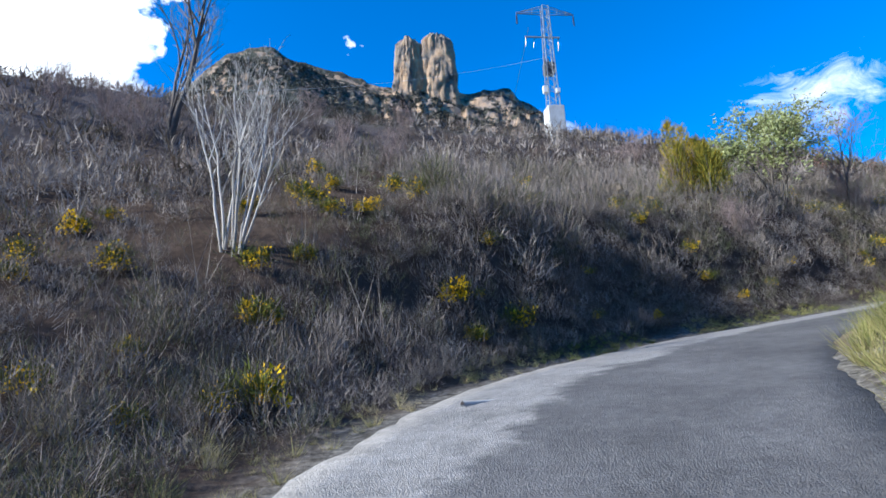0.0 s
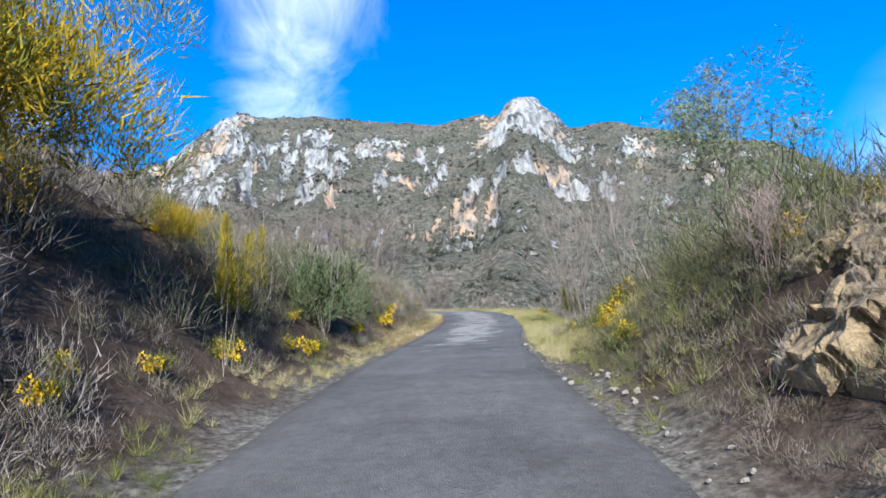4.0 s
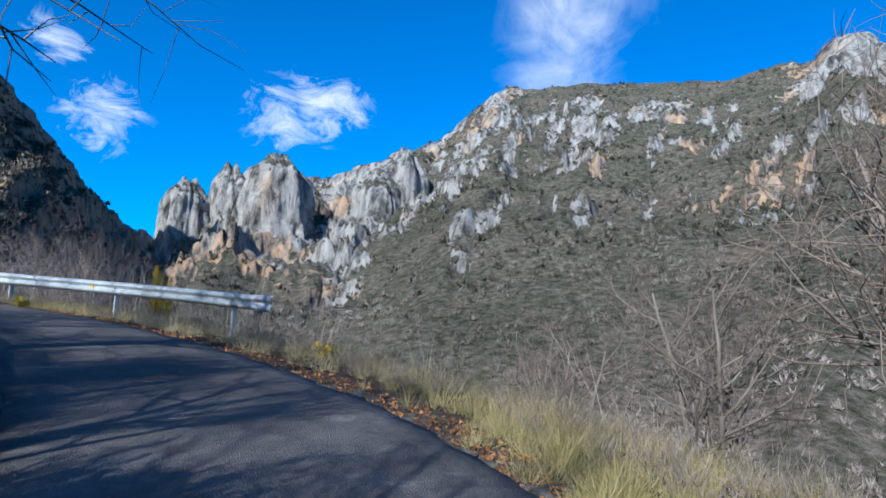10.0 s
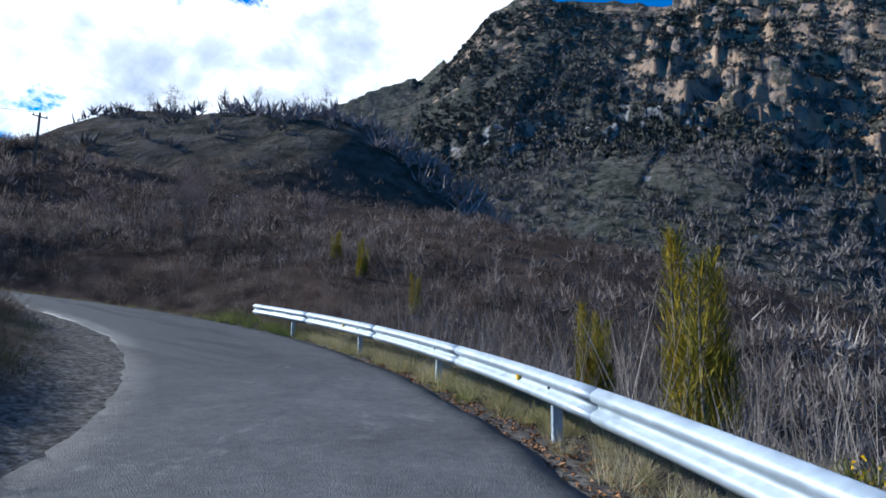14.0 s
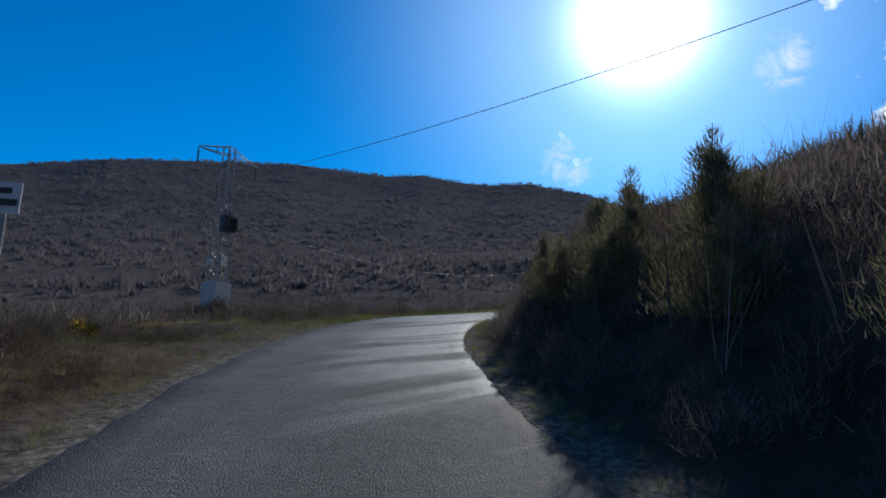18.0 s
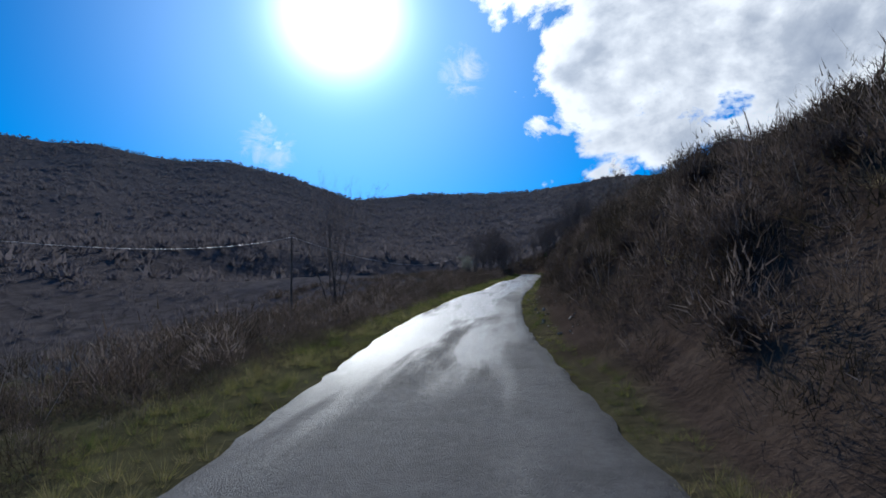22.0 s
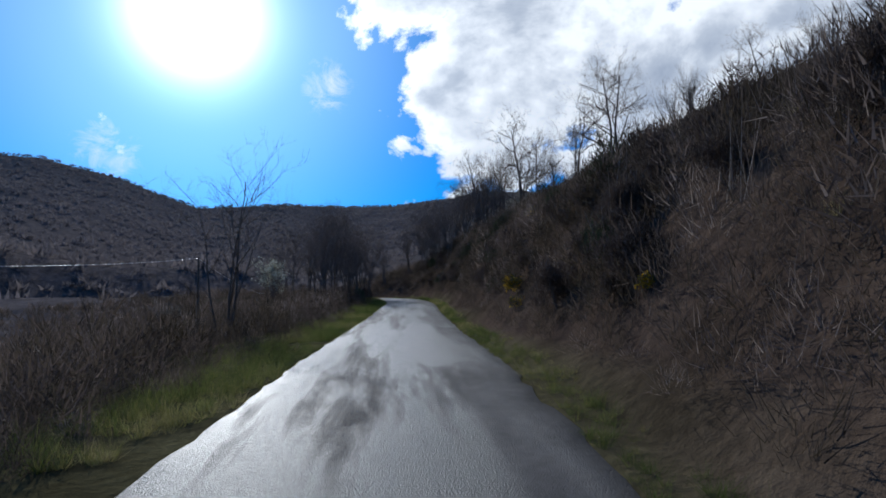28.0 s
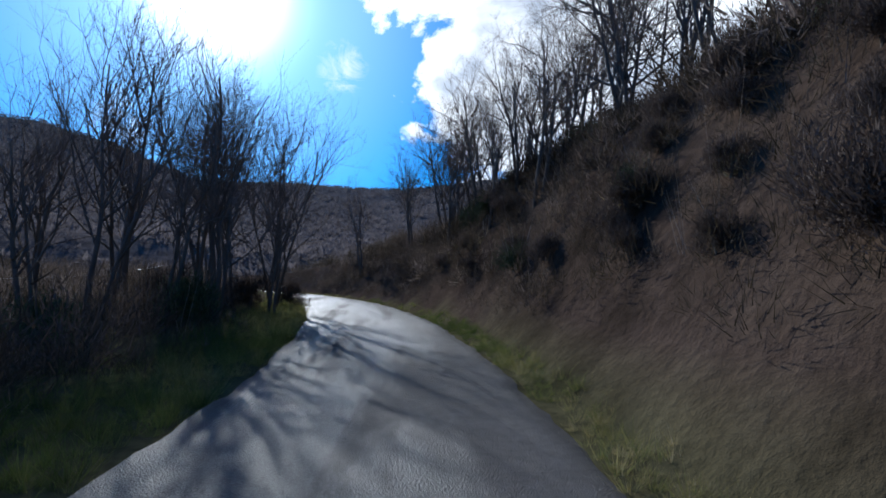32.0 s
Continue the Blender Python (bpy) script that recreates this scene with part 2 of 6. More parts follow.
# roadside sections (second, verge width, bank width, bank height, slope of the hill past it)
LEFT = [(-3, 1.6, 9, 0.3, 0.02), (-0.5, 1.2, 9, 0.5, 0.10), (0.5, 1.0, 7, 1.2, 0.27), (0.95, 0.9, 4.8, 2.4, 0.36), (1.4, 0.8, 2.9, 3.7, 0.42), (2.2, 0.7, 2.8, 3.7, 0.46), (3, 0.7, 3.0, 3.7, 0.5), (4.5, 0.7, 3.0, 2.9, 0.52), (6, 0.8, 3.0, 1.8, 0.5), (7.5, 1.0, 2.5, 1.9, 0.3), (8.4, 1.0, 2.2, 1.5, 0.25), (9.4, 1.3, 1.8, 2.3, 0.25), (10.5, 0.8, 2.2, 2.0, 0.2), (12, 0.6, 2.4, 2.1, 0.17), (14.2, 0.6, 2.4, 2.0, 0.08), (15.2, 1.2, 2.5, 1.0, 0.05), (16, 1.5, 2.5, 0.5, 0.0), (17.2, 0.8, 2.5, 1.0, -0.05), (18.9, 0.9, 2.5, 0.9, -0.1), (19.4, 5.0, 3, -0.2, -0.1), (21, 3.0, 3, -0.1, -0.04), (22, 1.4, 3, -0.2, -0.1), (25, 1.2, 3, -0.3, -0.13), (28, 1.2, 3, -0.2, -0.12), (32, 1.0, 3, 0.2, -0.1), (35, 1.0, 3, 0.3, 0.0), (39, 1, 3, 0, 0)]
RIGHT = [(-3, 1.0, 3, 0.6, 0.1), (0.6, 0.3, 2.5, 0.9, 0.1), (1.6, 0.4, 1.8, 1.9, 0.15), (3.3, 0.6, 1.6, 2.2, 0.2), (4.5, 0.6, 2.2, 2.1, 0.18), (5.4, 0.8, 2.6, 1.8, 0.2), (5.9, 1.0, 3, 1.0, 0.05), (6.5, 1.4, 3, -0.3, -0.35), (8, 1.8, 3, -0.5, -0.4), (9.5, 1.8, 3, -0.8, -0.5), (11, 2.2, 3, -1.2, -0.6), (13.5, 2.2, 3, -1.4, -0.6), (14.6, 2.2, 3, -1.4, -0.4), (15.4, 1.5, 3.5, -0.3, 0.15), (16.2, 1.0, 4, 1.5, 0.37), (16.8, 0.9, 4, 1.7, 0.32), (18, 0.8, 3, 1.9, 0.27), (20, 0.8, 3.5, 2.5, 0.34), (21.8, 0.9, 4, 2.8, 0.35), (23.5, 0.8, 3.6, 2.9, 0.375), (28, 0.7, 3.0, 3.0, 0.32), (32, 0.5, 3.4, 4.2, 0.46), (34, 0.5, 3.4, 4.1, 0.44), (37, 0.8, 4, 1.2, 0.15), (39, 1, 3, 0, 0)]


def table(rows, ts):
    a = np.array(rows, float)
    return [np.interp(ts, a[:, 0], a[:, k]) for k in range(1, a.shape[1])]


half_l, half_r = table(WIDTHS, way_t)
sec_l, sec_r = np.array(table(LEFT, way_t)), np.array(table(RIGHT, way_t))

# ---- plan: skylines (yaw from north to the west, distance, height) about the middle of the drive ----
MID = np.array([20.0, 40.0])
EAST = [(-180, 1200, 200), (-150, 1000, 118), (-124, 900, 110), (-119, 900, 130), (-113.5, 900, 152), (-109.5, 900, 196), (-105, 900, 256), (-97, 900, 300), (-91.5, 900, 334), (-89, 900, 331), (-87.6, 900, 336), (-86, 900, 366), (-84.6, 900, 392), (-83.5, 900, 402), (-82.4, 900, 399), (-81.5, 900, 387), (-80.8, 900, 372), (-79.8, 900, 366), (-74, 900, 362), (-68, 900, 374), (-62, 900, 384), (-56.8, 900, 376), (-55, 900, 384), (-53.6, 900, 372), (-51.7, 900, 345), (-48.5, 900, 302), (-45.5, 900, 278), (-41.2, 900, 256), (-38.3, 890, 230), (-35.5, 880, 224), (-33, 860, 240), (-31, 850, 222), (-28.5, 820, 160), (-25.2, 760, 104), (-23.2, 620, 94)]
NORTH = [(-20, 480, 108), (-15, 460, 152), (-12, 450, 186), (-9.5, 450, 222), (-6, 450, 248), (-3, 450, 252), (-0.8, 450, 246), (0.2, 450, 250), (3.6, 450, 252), (7, 450, 258), (8.5, 450, 256), (11, 450, 262), (15, 450, 272), (20, 450, 284), (25, 450, 276), (29, 450, 238), (32, 445, 218), (36, 440, 206), (41, 430, 182), (47, 420, 156), (53, 410, 132), (60, 412, 116), (68, 430, 110), (75, 600, 150)]
SOUTH = [(80, 900, 230), (88, 1200, 284), (93, 1200, 284), (98.7, 1200, 288), (105.5, 1200, 278), (108.5, 1200, 300), (111.5, 1200, 325), (117, 1200, 348), (121, 1200, 344), (124, 1200, 349), (127.5, 1200, 361), (131, 1200, 355), (135, 1200, 358), (140, 1200, 363), (146, 1200, 352), (150.8, 1200, 340), (156, 1200, 322), (162, 1200, 288), (168, 1200, 258), (172, 1200, 240), (180, 1200, 200)]
skyline = np.array(EAST + NORTH + SOUTH, float)
# the same heights evened out, for the broad faces below the crest
sky_az = np.arange(-180, 180.1, 0.5)
sky_broad = np.interp(sky_az, skyline[:, 0], skyline[:, 2])
sky_broad = np.convolve(np.pad(sky_broad, 40, mode="edge"), np.exp(-(np.arange(-40, 41) / 17.0) ** 2) / np.exp(-(np.arange(-40, 41) / 17.0) ** 2).sum(), "valid")


def far_height(x, y):
    """The valley and the mountains round the drive; also how rocky it is there."""
    dx, dy = x - MID[0], y - MID[1]
    r, az = np.hypot(dx, dy), np.degrees(np.arctan2(-dx, dy))
    ridge = np.interp(az, skyline[:, 0], skyline[:, 1])
    top = np.interp(az, skyline[:, 0], skyline[:, 2])
    east, north = smooth(az, -135, -110) * (1 - smooth(az, -24, -18)), smooth(az, -24, -18) * (1 - smooth(az, 22, 34))
    south = smooth(az, 78, 92) + smooth(-az, 150, 175)
    spur = 15 * np.exp(-((x + 200) / 120) ** 2 - ((y + 40) / 120) ** 2)
    floor = spur - 35 * east - 12 * north + 6 * smooth(az, 34, 60) * (1 - south) + 9 * south
    u = np.clip((r - 70) / (ridge - 70), 0, 1.6)
    rise = np.where(u < 1, 0.25 * u + 0.75 * u ** 1.45, 1 - 0.5 * (u - 1))
    crag = np.abs(fbm(x / 60, y / 60, 5, 3) - 0.5) * 2
    crag2 = fbm(az * 1.1, r / 45, 4, 9)
    patchy = 0.6 * fbm(x / 70, y / 70, 4, 21) + 0.4 * fbm(az * 0.62, r / 90, 4, 23)
    gully = smooth(fbm(az * 0.9 + r / 170, r / 200, 3, 77), 0.36, 0.50)
    rock = east * (0.25 + 0.75 * gully) * smooth(u, 0.24 - 0.14 * smooth(az, -72, -58), 0.56 - 0.2 * smooth(az, -72, -58)) * smooth(patchy + 0.25 * (u - 0.6) + 0.05 * smooth(az, -72, -58) - 0.05 * smooth(-az, 92, 104), 0.43, 0.55) * (1 - 0.75 * smooth(u, 0.84, 0.96) * (1 - smooth(az, -60, -54))) + (0.95 - 0.5 * smooth(az, 6, 16)) * north * smooth(u, 0.22, 0.5) * smooth(patchy + 0.2 * (u - 0.6) - 0.04 * smooth(az, 4, 14), 0.40, 0.54)
    summit = np.exp(-((az + 83) / 3.6) ** 2) * smooth(u, 0.66, 0.8)
    gorge = smooth(az, -47, -42) * (1 - smooth(az, -24, -19)) * smooth(u, 0.3, 0.45)
    rock = np.clip(np.maximum.reduce([rock, 1.7 * summit, 1.25 * gorge * (0.35 + 0.65 * smooth(patchy, 0.36, 0.5))]), 0, 1.7)
    crest = top + (np.interp(az, sky_az, sky_broad) - top) * north * (1 - smooth(u, 0.72, 1.0))
    z = floor + (crest - floor) * rise
    z = np.where((north > 0.05) & (u < 1), np.minimum(z, 0.95 * top / ridge * r + 2), z)
    face = smooth(u, 0.1, 0.5) * (1 - 0.75 * smooth(u, 0.86, 1.0))
    z = z + face * (top * 0.07) * (1 - 0.85 * south) * (fbm(x / 110, y / 110, 3, 5) - 0.5) * 2
    z = z + face * np.minimum(rock, 1) * (1 - 0.4 * north) * (-24 * crag + 18 * (crag2 - 0.5) + 16 * (fbm(x / 17, y / 17, 3, 51) - 0.5))
    z = z + face * (6 - 4 * south) * (fbm(x / 22, y / 22, 3, 8) - 0.5)
    z = z + smooth(u, 0.9, 1.0) * (east + north) * 10 * (fbm(x / 25, y / 25, 3, 31) - 0.5)
    tall = 34.0 - 12.0 * north
    level = z + 90 * (fbm(x / 130, y / 130, 3, 61) - 0.5) + 30 * (fbm(x / 32, y / 32, 3, 62) - 0.5)
    part_ = level / tall - np.floor(level / tall)
    stepped = (np.floor(level / tall) + smooth(part_, 0.42, 0.72)) * tall
    flutes = fbm(az * 2.6, r / 60, 3, 63) - 0.5
    z = z + face * smooth(rock, 0.15, 0.7) * ((0.85 - 0.3 * north) * (stepped - level) + (14 - 10 * north) * flutes)
    terr = smooth(az, 27, 36) * (1 - smooth(az, 60, 75)) * smooth(r, 120, 170)
    step = 4.5
    zq = np.floor(z / step) * step + step * smooth(z / step - np.floor(z / step), 0.55, 0.95)
    z = z + terr * 0.6 * (zq - z)
    return z, rock


def ground_height(x, y):
    """Height of the ground, how rocky it is, distance to the road's middle line and its nearest station."""
    shape, x, y = x.shape, x.ravel(), y.ravel()
    z, rock, dist, index = (np.zeros(len(x)) for _ in range(4))
    for a in range(0, len(x), 6000):
        X, Y = x[a:a + 6000, None] - way_pts[None, :, 0], y[a:a + 6000, None] - way_pts[None, :, 1]
        d = np.hypot(X, Y)
        side = X * leftward[None, :, 0] + Y * leftward[None, :, 1]
        left = side > 0
        e = d - np.where(left, half_l[None], half_r[None])
        v, b, h, m = (np.where(left, sec_l[k][None], sec_r[k][None]) for k in range(4))
        up = h * smooth(e - v, 0, b) + m * np.clip(e - v - b * 0.8, 0, 45) - 0.04 * np.clip(e, 0, 0.5)
        w = 1 / (d * d + 0.3) ** 3.5
        z[a:a + 6000] = (w * (way_pts[None, :, 2] + up)).sum(1) / w.sum(1)
        index[a:a + 6000] = d.argmin(1)
        dist[a:a + 6000] = d.min(1)
    index = index.astype(int)
    fz, frock = far_height(x, y)
    blend = smooth(dist, 30, 85)
    # a long knoll above the bend
    ax, ay = 28.0, 12.0
    run = np.clip(((x + 28) * ax + (y - 108) * ay) / (ax * ax + ay * ay), 0, 1)
    away = np.hypot(x + 28 - run * ax, y - 108 - run * ay)
    knoll = 48.5 - 3.2 * run - 0.85 * np.hypot(away, 5.0) + 2.4 * (fbm(x / 9, y / 9, 3, 71) - 0.5)
    rough = smooth(dist, 3.2, 6) * (0.9 * (fbm(x / 5, y / 5, 3, 2) - 0.5) + 0.35 * (fbm(x / 1.2, y / 1.2, 2, 4) - 0.5))
    z = np.maximum((z + rough) * (1 - blend) + fz * blend, np.where(dist > 18, knoll, -99))
    return z.reshape(shape), (frock * blend).reshape(shape), dist.reshape(shape), index.reshape(shape)


# ---- materials ----
def material(name):
    m = bpy.data.materials.new(name)
    m.use_nodes = True
    m.node_tree.nodes.clear()
    n = Nodes(m.node_tree)
    bsdf = n.add("ShaderNodeBsdfPrincipled")
    out = n.add("ShaderNodeOutputMaterial")
    m.node_tree.links.new(bsdf.outputs[0], out.inputs[0])
    return m, n, bsdf


def plug(n, bsdf, color=None, rough=None, bump=None, strength=0.5, distance=0.02, metal=None, spec=None):
    for key, v in (("Base Color", color), ("Roughness", rough), ("Metallic", metal), ("Specular IOR Level", spec)):
        if v is None:
            continue
        if isinstance(v, bpy.types.NodeSocket):
            n.tree.links.new(v, bsdf.inputs[key])
        else:
            bsdf.inputs[key].default_value = (*v, 1) if isinstance(v, tuple) else v
    if bump is not None:
        b = n.add("ShaderNodeBump", {"Height": bump, "Strength": strength, "Distance": distance})
        n.tree.links.new(b.outputs[0], bsdf.inputs["Normal"])


def mat_asphalt():
    m, n, b = material("asphalt")
    p = n.add("ShaderNodeNewGeometry").outputs["Position"]
    worn = n.add("ShaderNodeAttribute", attribute_name="worn").outputs["Fac"]
    wet = n.add("ShaderNodeAttribute", attribute_name="wet").outputs["Fac"]
    broken = n.add("ShaderNodeAttribute", attribute_name="broken").outputs["Fac"]
    grain, patch = n.noise(p, 60, 4, 0.75), n.noise(p, 0.45, 5, 0.6, 0.6)
    fine = n.add("ShaderNodeTexVoronoi", {"Vector": p, "Scale": 75.0}).outputs[0]
    dust = n.noise(n.vmap(p, (1, 1, 1), (5, 9, 0)), 0.9, 9, 0.68, 0.7)
    col = n.mix(n.ramp(patch, ((0.35, 0.0), (0.65, 1.0))), (0.104, 0.097, 0.093), (0.148, 0.138, 0.132))
    bare = n.ramp(n.math("ADD", n.math("MULTIPLY", dust, 0.9), n.math("MULTIPLY", worn, 0.42)), ((0.60, 0.0), (0.72, 1.0)))
    col = n.mix(bare, col, n.mix(dust, (0.215, 0.196, 0.178), (0.33, 0.305, 0.28)))
    col = n.mix(0.6, col, n.ramp(grain, ((0.3, 0.5), (0.7, 1.4))), "MULTIPLY")
    col = n.mix(0.55, col, n.ramp(n.noise(p, 9, 6, 0.75, 0.3), ((0.3, 0.55), (0.7, 1.4))), "MULTIPLY")
    col = n.mix(0.5, col, n.ramp(n.noise(n.vmap(p, (1, 1, 1), (9, 3, 0)), 1.6, 5, 0.7), ((0.3, 0.65), (0.7, 1.3))), "MULTIPLY")
    shift = n.add("ShaderNodeVectorMath", {0: n.noise(p, 1.1, 5, 0.65, 0, 1), 1: (1.5, 1.5, 0.0)}, operation="MULTIPLY").outputs[0]
    crack = n.add("ShaderNodeTexVoronoi", {"Vector": n.add("ShaderNodeVectorMath", {0: p, 1: shift}, operation="ADD").outputs[0], "Scale": 0.6}, feature="DISTANCE_TO_EDGE").outputs[0]
    thick = n.math("MULTIPLY", n.ramp(crack, ((0.004, 1.0), (0.016, 0.0))), n.ramp(n.math("ADD", broken, n.math("MULTIPLY", n.noise(p, 0.5, 3), 0.8)), ((0.85, 0.0), (1.0, 1.0))))
    col = n.mix(thick, col, (0.028, 0.024, 0.022))
    col = n.mix(n.math("MULTIPLY", wet, 0.65), col, n.mix(0.6, (0.046, 0.042, 0.040), n.ramp(grain, ((0.3, 0.45), (0.7, 1.5))), "MULTIPLY"))
    pool = n.ramp(n.math("ADD", n.math("MULTIPLY", n.noise(n.vmap(p, (0.08, 1.0, 1.0), (2, 1, 0)), 0.95, 9, 0.62, 0.15), 1.35), n.math("MULTIPLY", wet, 0.30)), ((0.82, 0.0), (0.99, 1.0)))
    rough = n.math("SUBTRACT", n.ramp(grain, ((0.36, 0.66), (0.64, 1.0))), n.math("MULTIPLY", n.math("MULTIPLY", pool, wet), 0.32))
    gloss = n.math("ADD", 0.10, n.math("MULTIPLY", n.math("MULTIPLY", pool, wet), 0.08))
    col = n.mix(n.math("MULTIPLY", pool, n.math("MULTIPLY", wet, 0.5)), col, (0.055, 0.052, 0.052))
    height = n.math("SUBTRACT", n.math("ADD", n.math("ADD", n.math("MULTIPLY", grain, 0.6), n.math("MULTIPLY", n.noise(p, 20, 3, 0.7), 0.9)), n.math("MULTIPLY", fine, -0.7)), n.math("MULTIPLY", thick, 1.2))
    plug(n, b, col, rough, height, 0.9, 0.016, spec=gloss)
    return m


def mat_ground():
    m, n, b = material("hillside_soil")
    geo = n.add("ShaderNodeNewGeometry")
    p = geo.outputs["Position"]
    rock = n.add("ShaderNodeAttribute", attribute_name="rock").outputs["Fac"]
    gravel = n.add("ShaderNodeAttribute", attribute_name="gravel").outputs["Fac"]
    wild = n.add("ShaderNodeAttribute", attribute_name="wild").outputs["Fac"]
    ochre = n.add("ShaderNodeAttribute", attribute_name="ochre").outputs["Fac"]
    big, mid, fine = n.noise(p, 0.018, 5, 0.6), n.noise(p, 0.5, 6, 0.65), n.noise(p, 7, 5, 0.7)
    soil = n.ramp(mid, ((0.3, (0.036, 0.026, 0.019)), (0.5, (0.070, 0.049, 0.037)), (0.7, (0.098, 0.071, 0.053))))
    turf = n.add("ShaderNodeAttribute", attribute_name="turf").outputs["Fac"]
    soil = n.mix(turf, soil, n.ramp(mid, ((0.3, (0.044, 0.038, 0.020)), (0.7, (0.110, 0.098, 0.050)))))
    soil = n.mix(n.math("MULTIPLY", ochre, n.ramp(n.noise(p, 2.4, 6, 0.7, 0.4), ((0.36, 0.25), (0.52, 1.0)))), soil, n.ramp(mid, ((0.3, (0.20, 0.13, 0.065)), (0.7, (0.42, 0.31, 0.17)))))
    # low scrub seen from afar
    tuft = n.noise(p, 0.28, 6, 0.75)
    scrub = n.ramp(tuft, ((0.34, (0.034, 0.037, 0.029)), (0.46, (0.082, 0.082, 0.064)), (0.56, (0.145, 0.134, 0.112)), (0.70, (0.22, 0.198, 0.174))))
    scrub = n.mix(0.6, scrub, n.ramp(big, ((0.36, (0.50, 0.53, 0.44)), (0.5, (0.86, 0.84, 0.78)), (0.64, (1.28, 1.06, 1.00)))), "MULTIPLY")
    col = n.mix(wild, soil, scrub)
    # wooded ground, its tone lifted to stand in for glare over the backlit ridge
    col = n.mix(n.math("MULTIPLY", n.add("ShaderNodeAttribute", attribute_name="wood").outputs["Fac"], 0.95), col, n.ramp(tuft, ((0.35, (0.080, 0.068, 0.064)), (0.65, (0.160, 0.134, 0.126)))))
    # limestone: ribs, their crevice shade painted into the stone, ledges and stains
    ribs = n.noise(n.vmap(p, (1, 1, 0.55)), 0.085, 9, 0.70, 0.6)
    stain = n.noise(n.vmap(p, (1, 1, 0.5), (40, 10, 0)), 0.012, 4, 0.6)
    place = n.add("ShaderNodeSeparateXYZ", {0: p})
    northern = n.math("MULTIPLY", n.add("ShaderNodeMapRange", {"Value": place.outputs[1], "From Min": 250.0, "From Max": 360.0}).outputs[0], n.add("ShaderNodeMapRange", {"Value": place.outputs[0], "From Min": 280.0, "From Max": 220.0}).outputs[0])
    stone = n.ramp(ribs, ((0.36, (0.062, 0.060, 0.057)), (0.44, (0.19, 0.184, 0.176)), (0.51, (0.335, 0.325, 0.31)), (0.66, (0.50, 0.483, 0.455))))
    stone = n.mix(n.math("MULTIPLY", n.ramp(n.math("ADD", stain, n.math("SUBTRACT", n.math("MULTIPLY", northern, 0.25), 0.04)), ((0.50, 0.0), (0.58, 1.0))), n.ramp(ribs, ((0.40, 0.0), (0.54, 0.85)))), stone, n.mix(n.ramp(ribs, ((0.44, 0.0), (0.66, 1.0))), (0.40, 0.23, 0.12), (0.60, 0.40, 0.24)))
    steep = n.add("ShaderNodeSeparateXYZ", {0: geo.outputs["Normal"]}).outputs[2]
    crag = n.noise(n.vmap(p, (1, 1, 0.55)), 0.060, 10, 0.76, 0.4)
    bare = n.math("ADD", n.math("MULTIPLY", rock, 0.47), n.math("MULTIPLY", n.math("SUBTRACT", 0.80, steep), 0.85))
    bare = n.math("ADD", bare, n.math("MULTIPLY", n.math("SUBTRACT", crag, 0.5), 1.7))
    bushes = n.add("ShaderNodeTexVoronoi", {"Vector": n.add("ShaderNodeVectorMath", {0: p, 1: n.add("ShaderNodeVectorMath", {0: n.noise(p, 0.35, 3, 0.6, 0, 1), 1: (3.0, 3.0, 3.0)}, operation="MULTIPLY").outputs[0]}, operation="ADD").outputs[0], "Scale": 0.17}).outputs[0]
    bare = n.math("ADD", bare, n.math("MULTIPLY", n.math("SUBTRACT", bushes, 0.45), 0.75))
    bare = n.math("MULTIPLY", n.ramp(bare, ((0.40, 0.0), (0.47, 1.0))), n.ramp(rock, ((0.02, 0.0), (0.12, 1.0))))
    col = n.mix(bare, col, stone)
    chips = n.add("ShaderNodeSeparateColor", {0: n.add("ShaderNodeTexVoronoi", {"Vector": p, "Scale": 20.0}).outputs["Color"]}).outputs[0]
    grit = n.mix(0.75, n.ramp(fine, ((0.3, (0.075, 0.066, 0.054)), (0.7, (0.19, 0.17, 0.145)))), n.ramp(chips, ((0.0, 0.45), (1.0, 1.45))), "MULTIPLY")
    col = n.mix(gravel, col, grit)
    col = n.mix(0.55, col, n.ramp(fine, ((0.3, 0.55), (0.7, 1.4))), "MULTIPLY")
    height = n.math("ADD", n.math("ADD", fine, n.math("MULTIPLY", n.noise(p, 1.3, 4), 2.0)), n.math("MULTIPLY", chips, n.math("MULTIPLY", gravel, 0.7)))
    near_bump = n.add("ShaderNodeBump", {"Height": height, "Strength": 0.6, "Distance": 0.06})
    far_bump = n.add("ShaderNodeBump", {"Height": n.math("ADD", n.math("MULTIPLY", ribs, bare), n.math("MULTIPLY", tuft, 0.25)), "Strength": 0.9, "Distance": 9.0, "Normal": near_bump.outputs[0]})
    mixn = n.add("ShaderNodeMix", {0: wild}, data_type="VECTOR")
    n.tree.links.new(near_bump.outputs[0], mixn.inputs[4])
    n.tree.links.new(far_bump.outputs[0], mixn.inputs[5])
    n.tree.links.new(mixn.outputs[1], b.inputs["Normal"])
    plug(n, b, col, 1.0, spec=0.0)
    return m


MAT_ASPHALT, MAT_GROUND = mat_asphalt(), mat_ground()


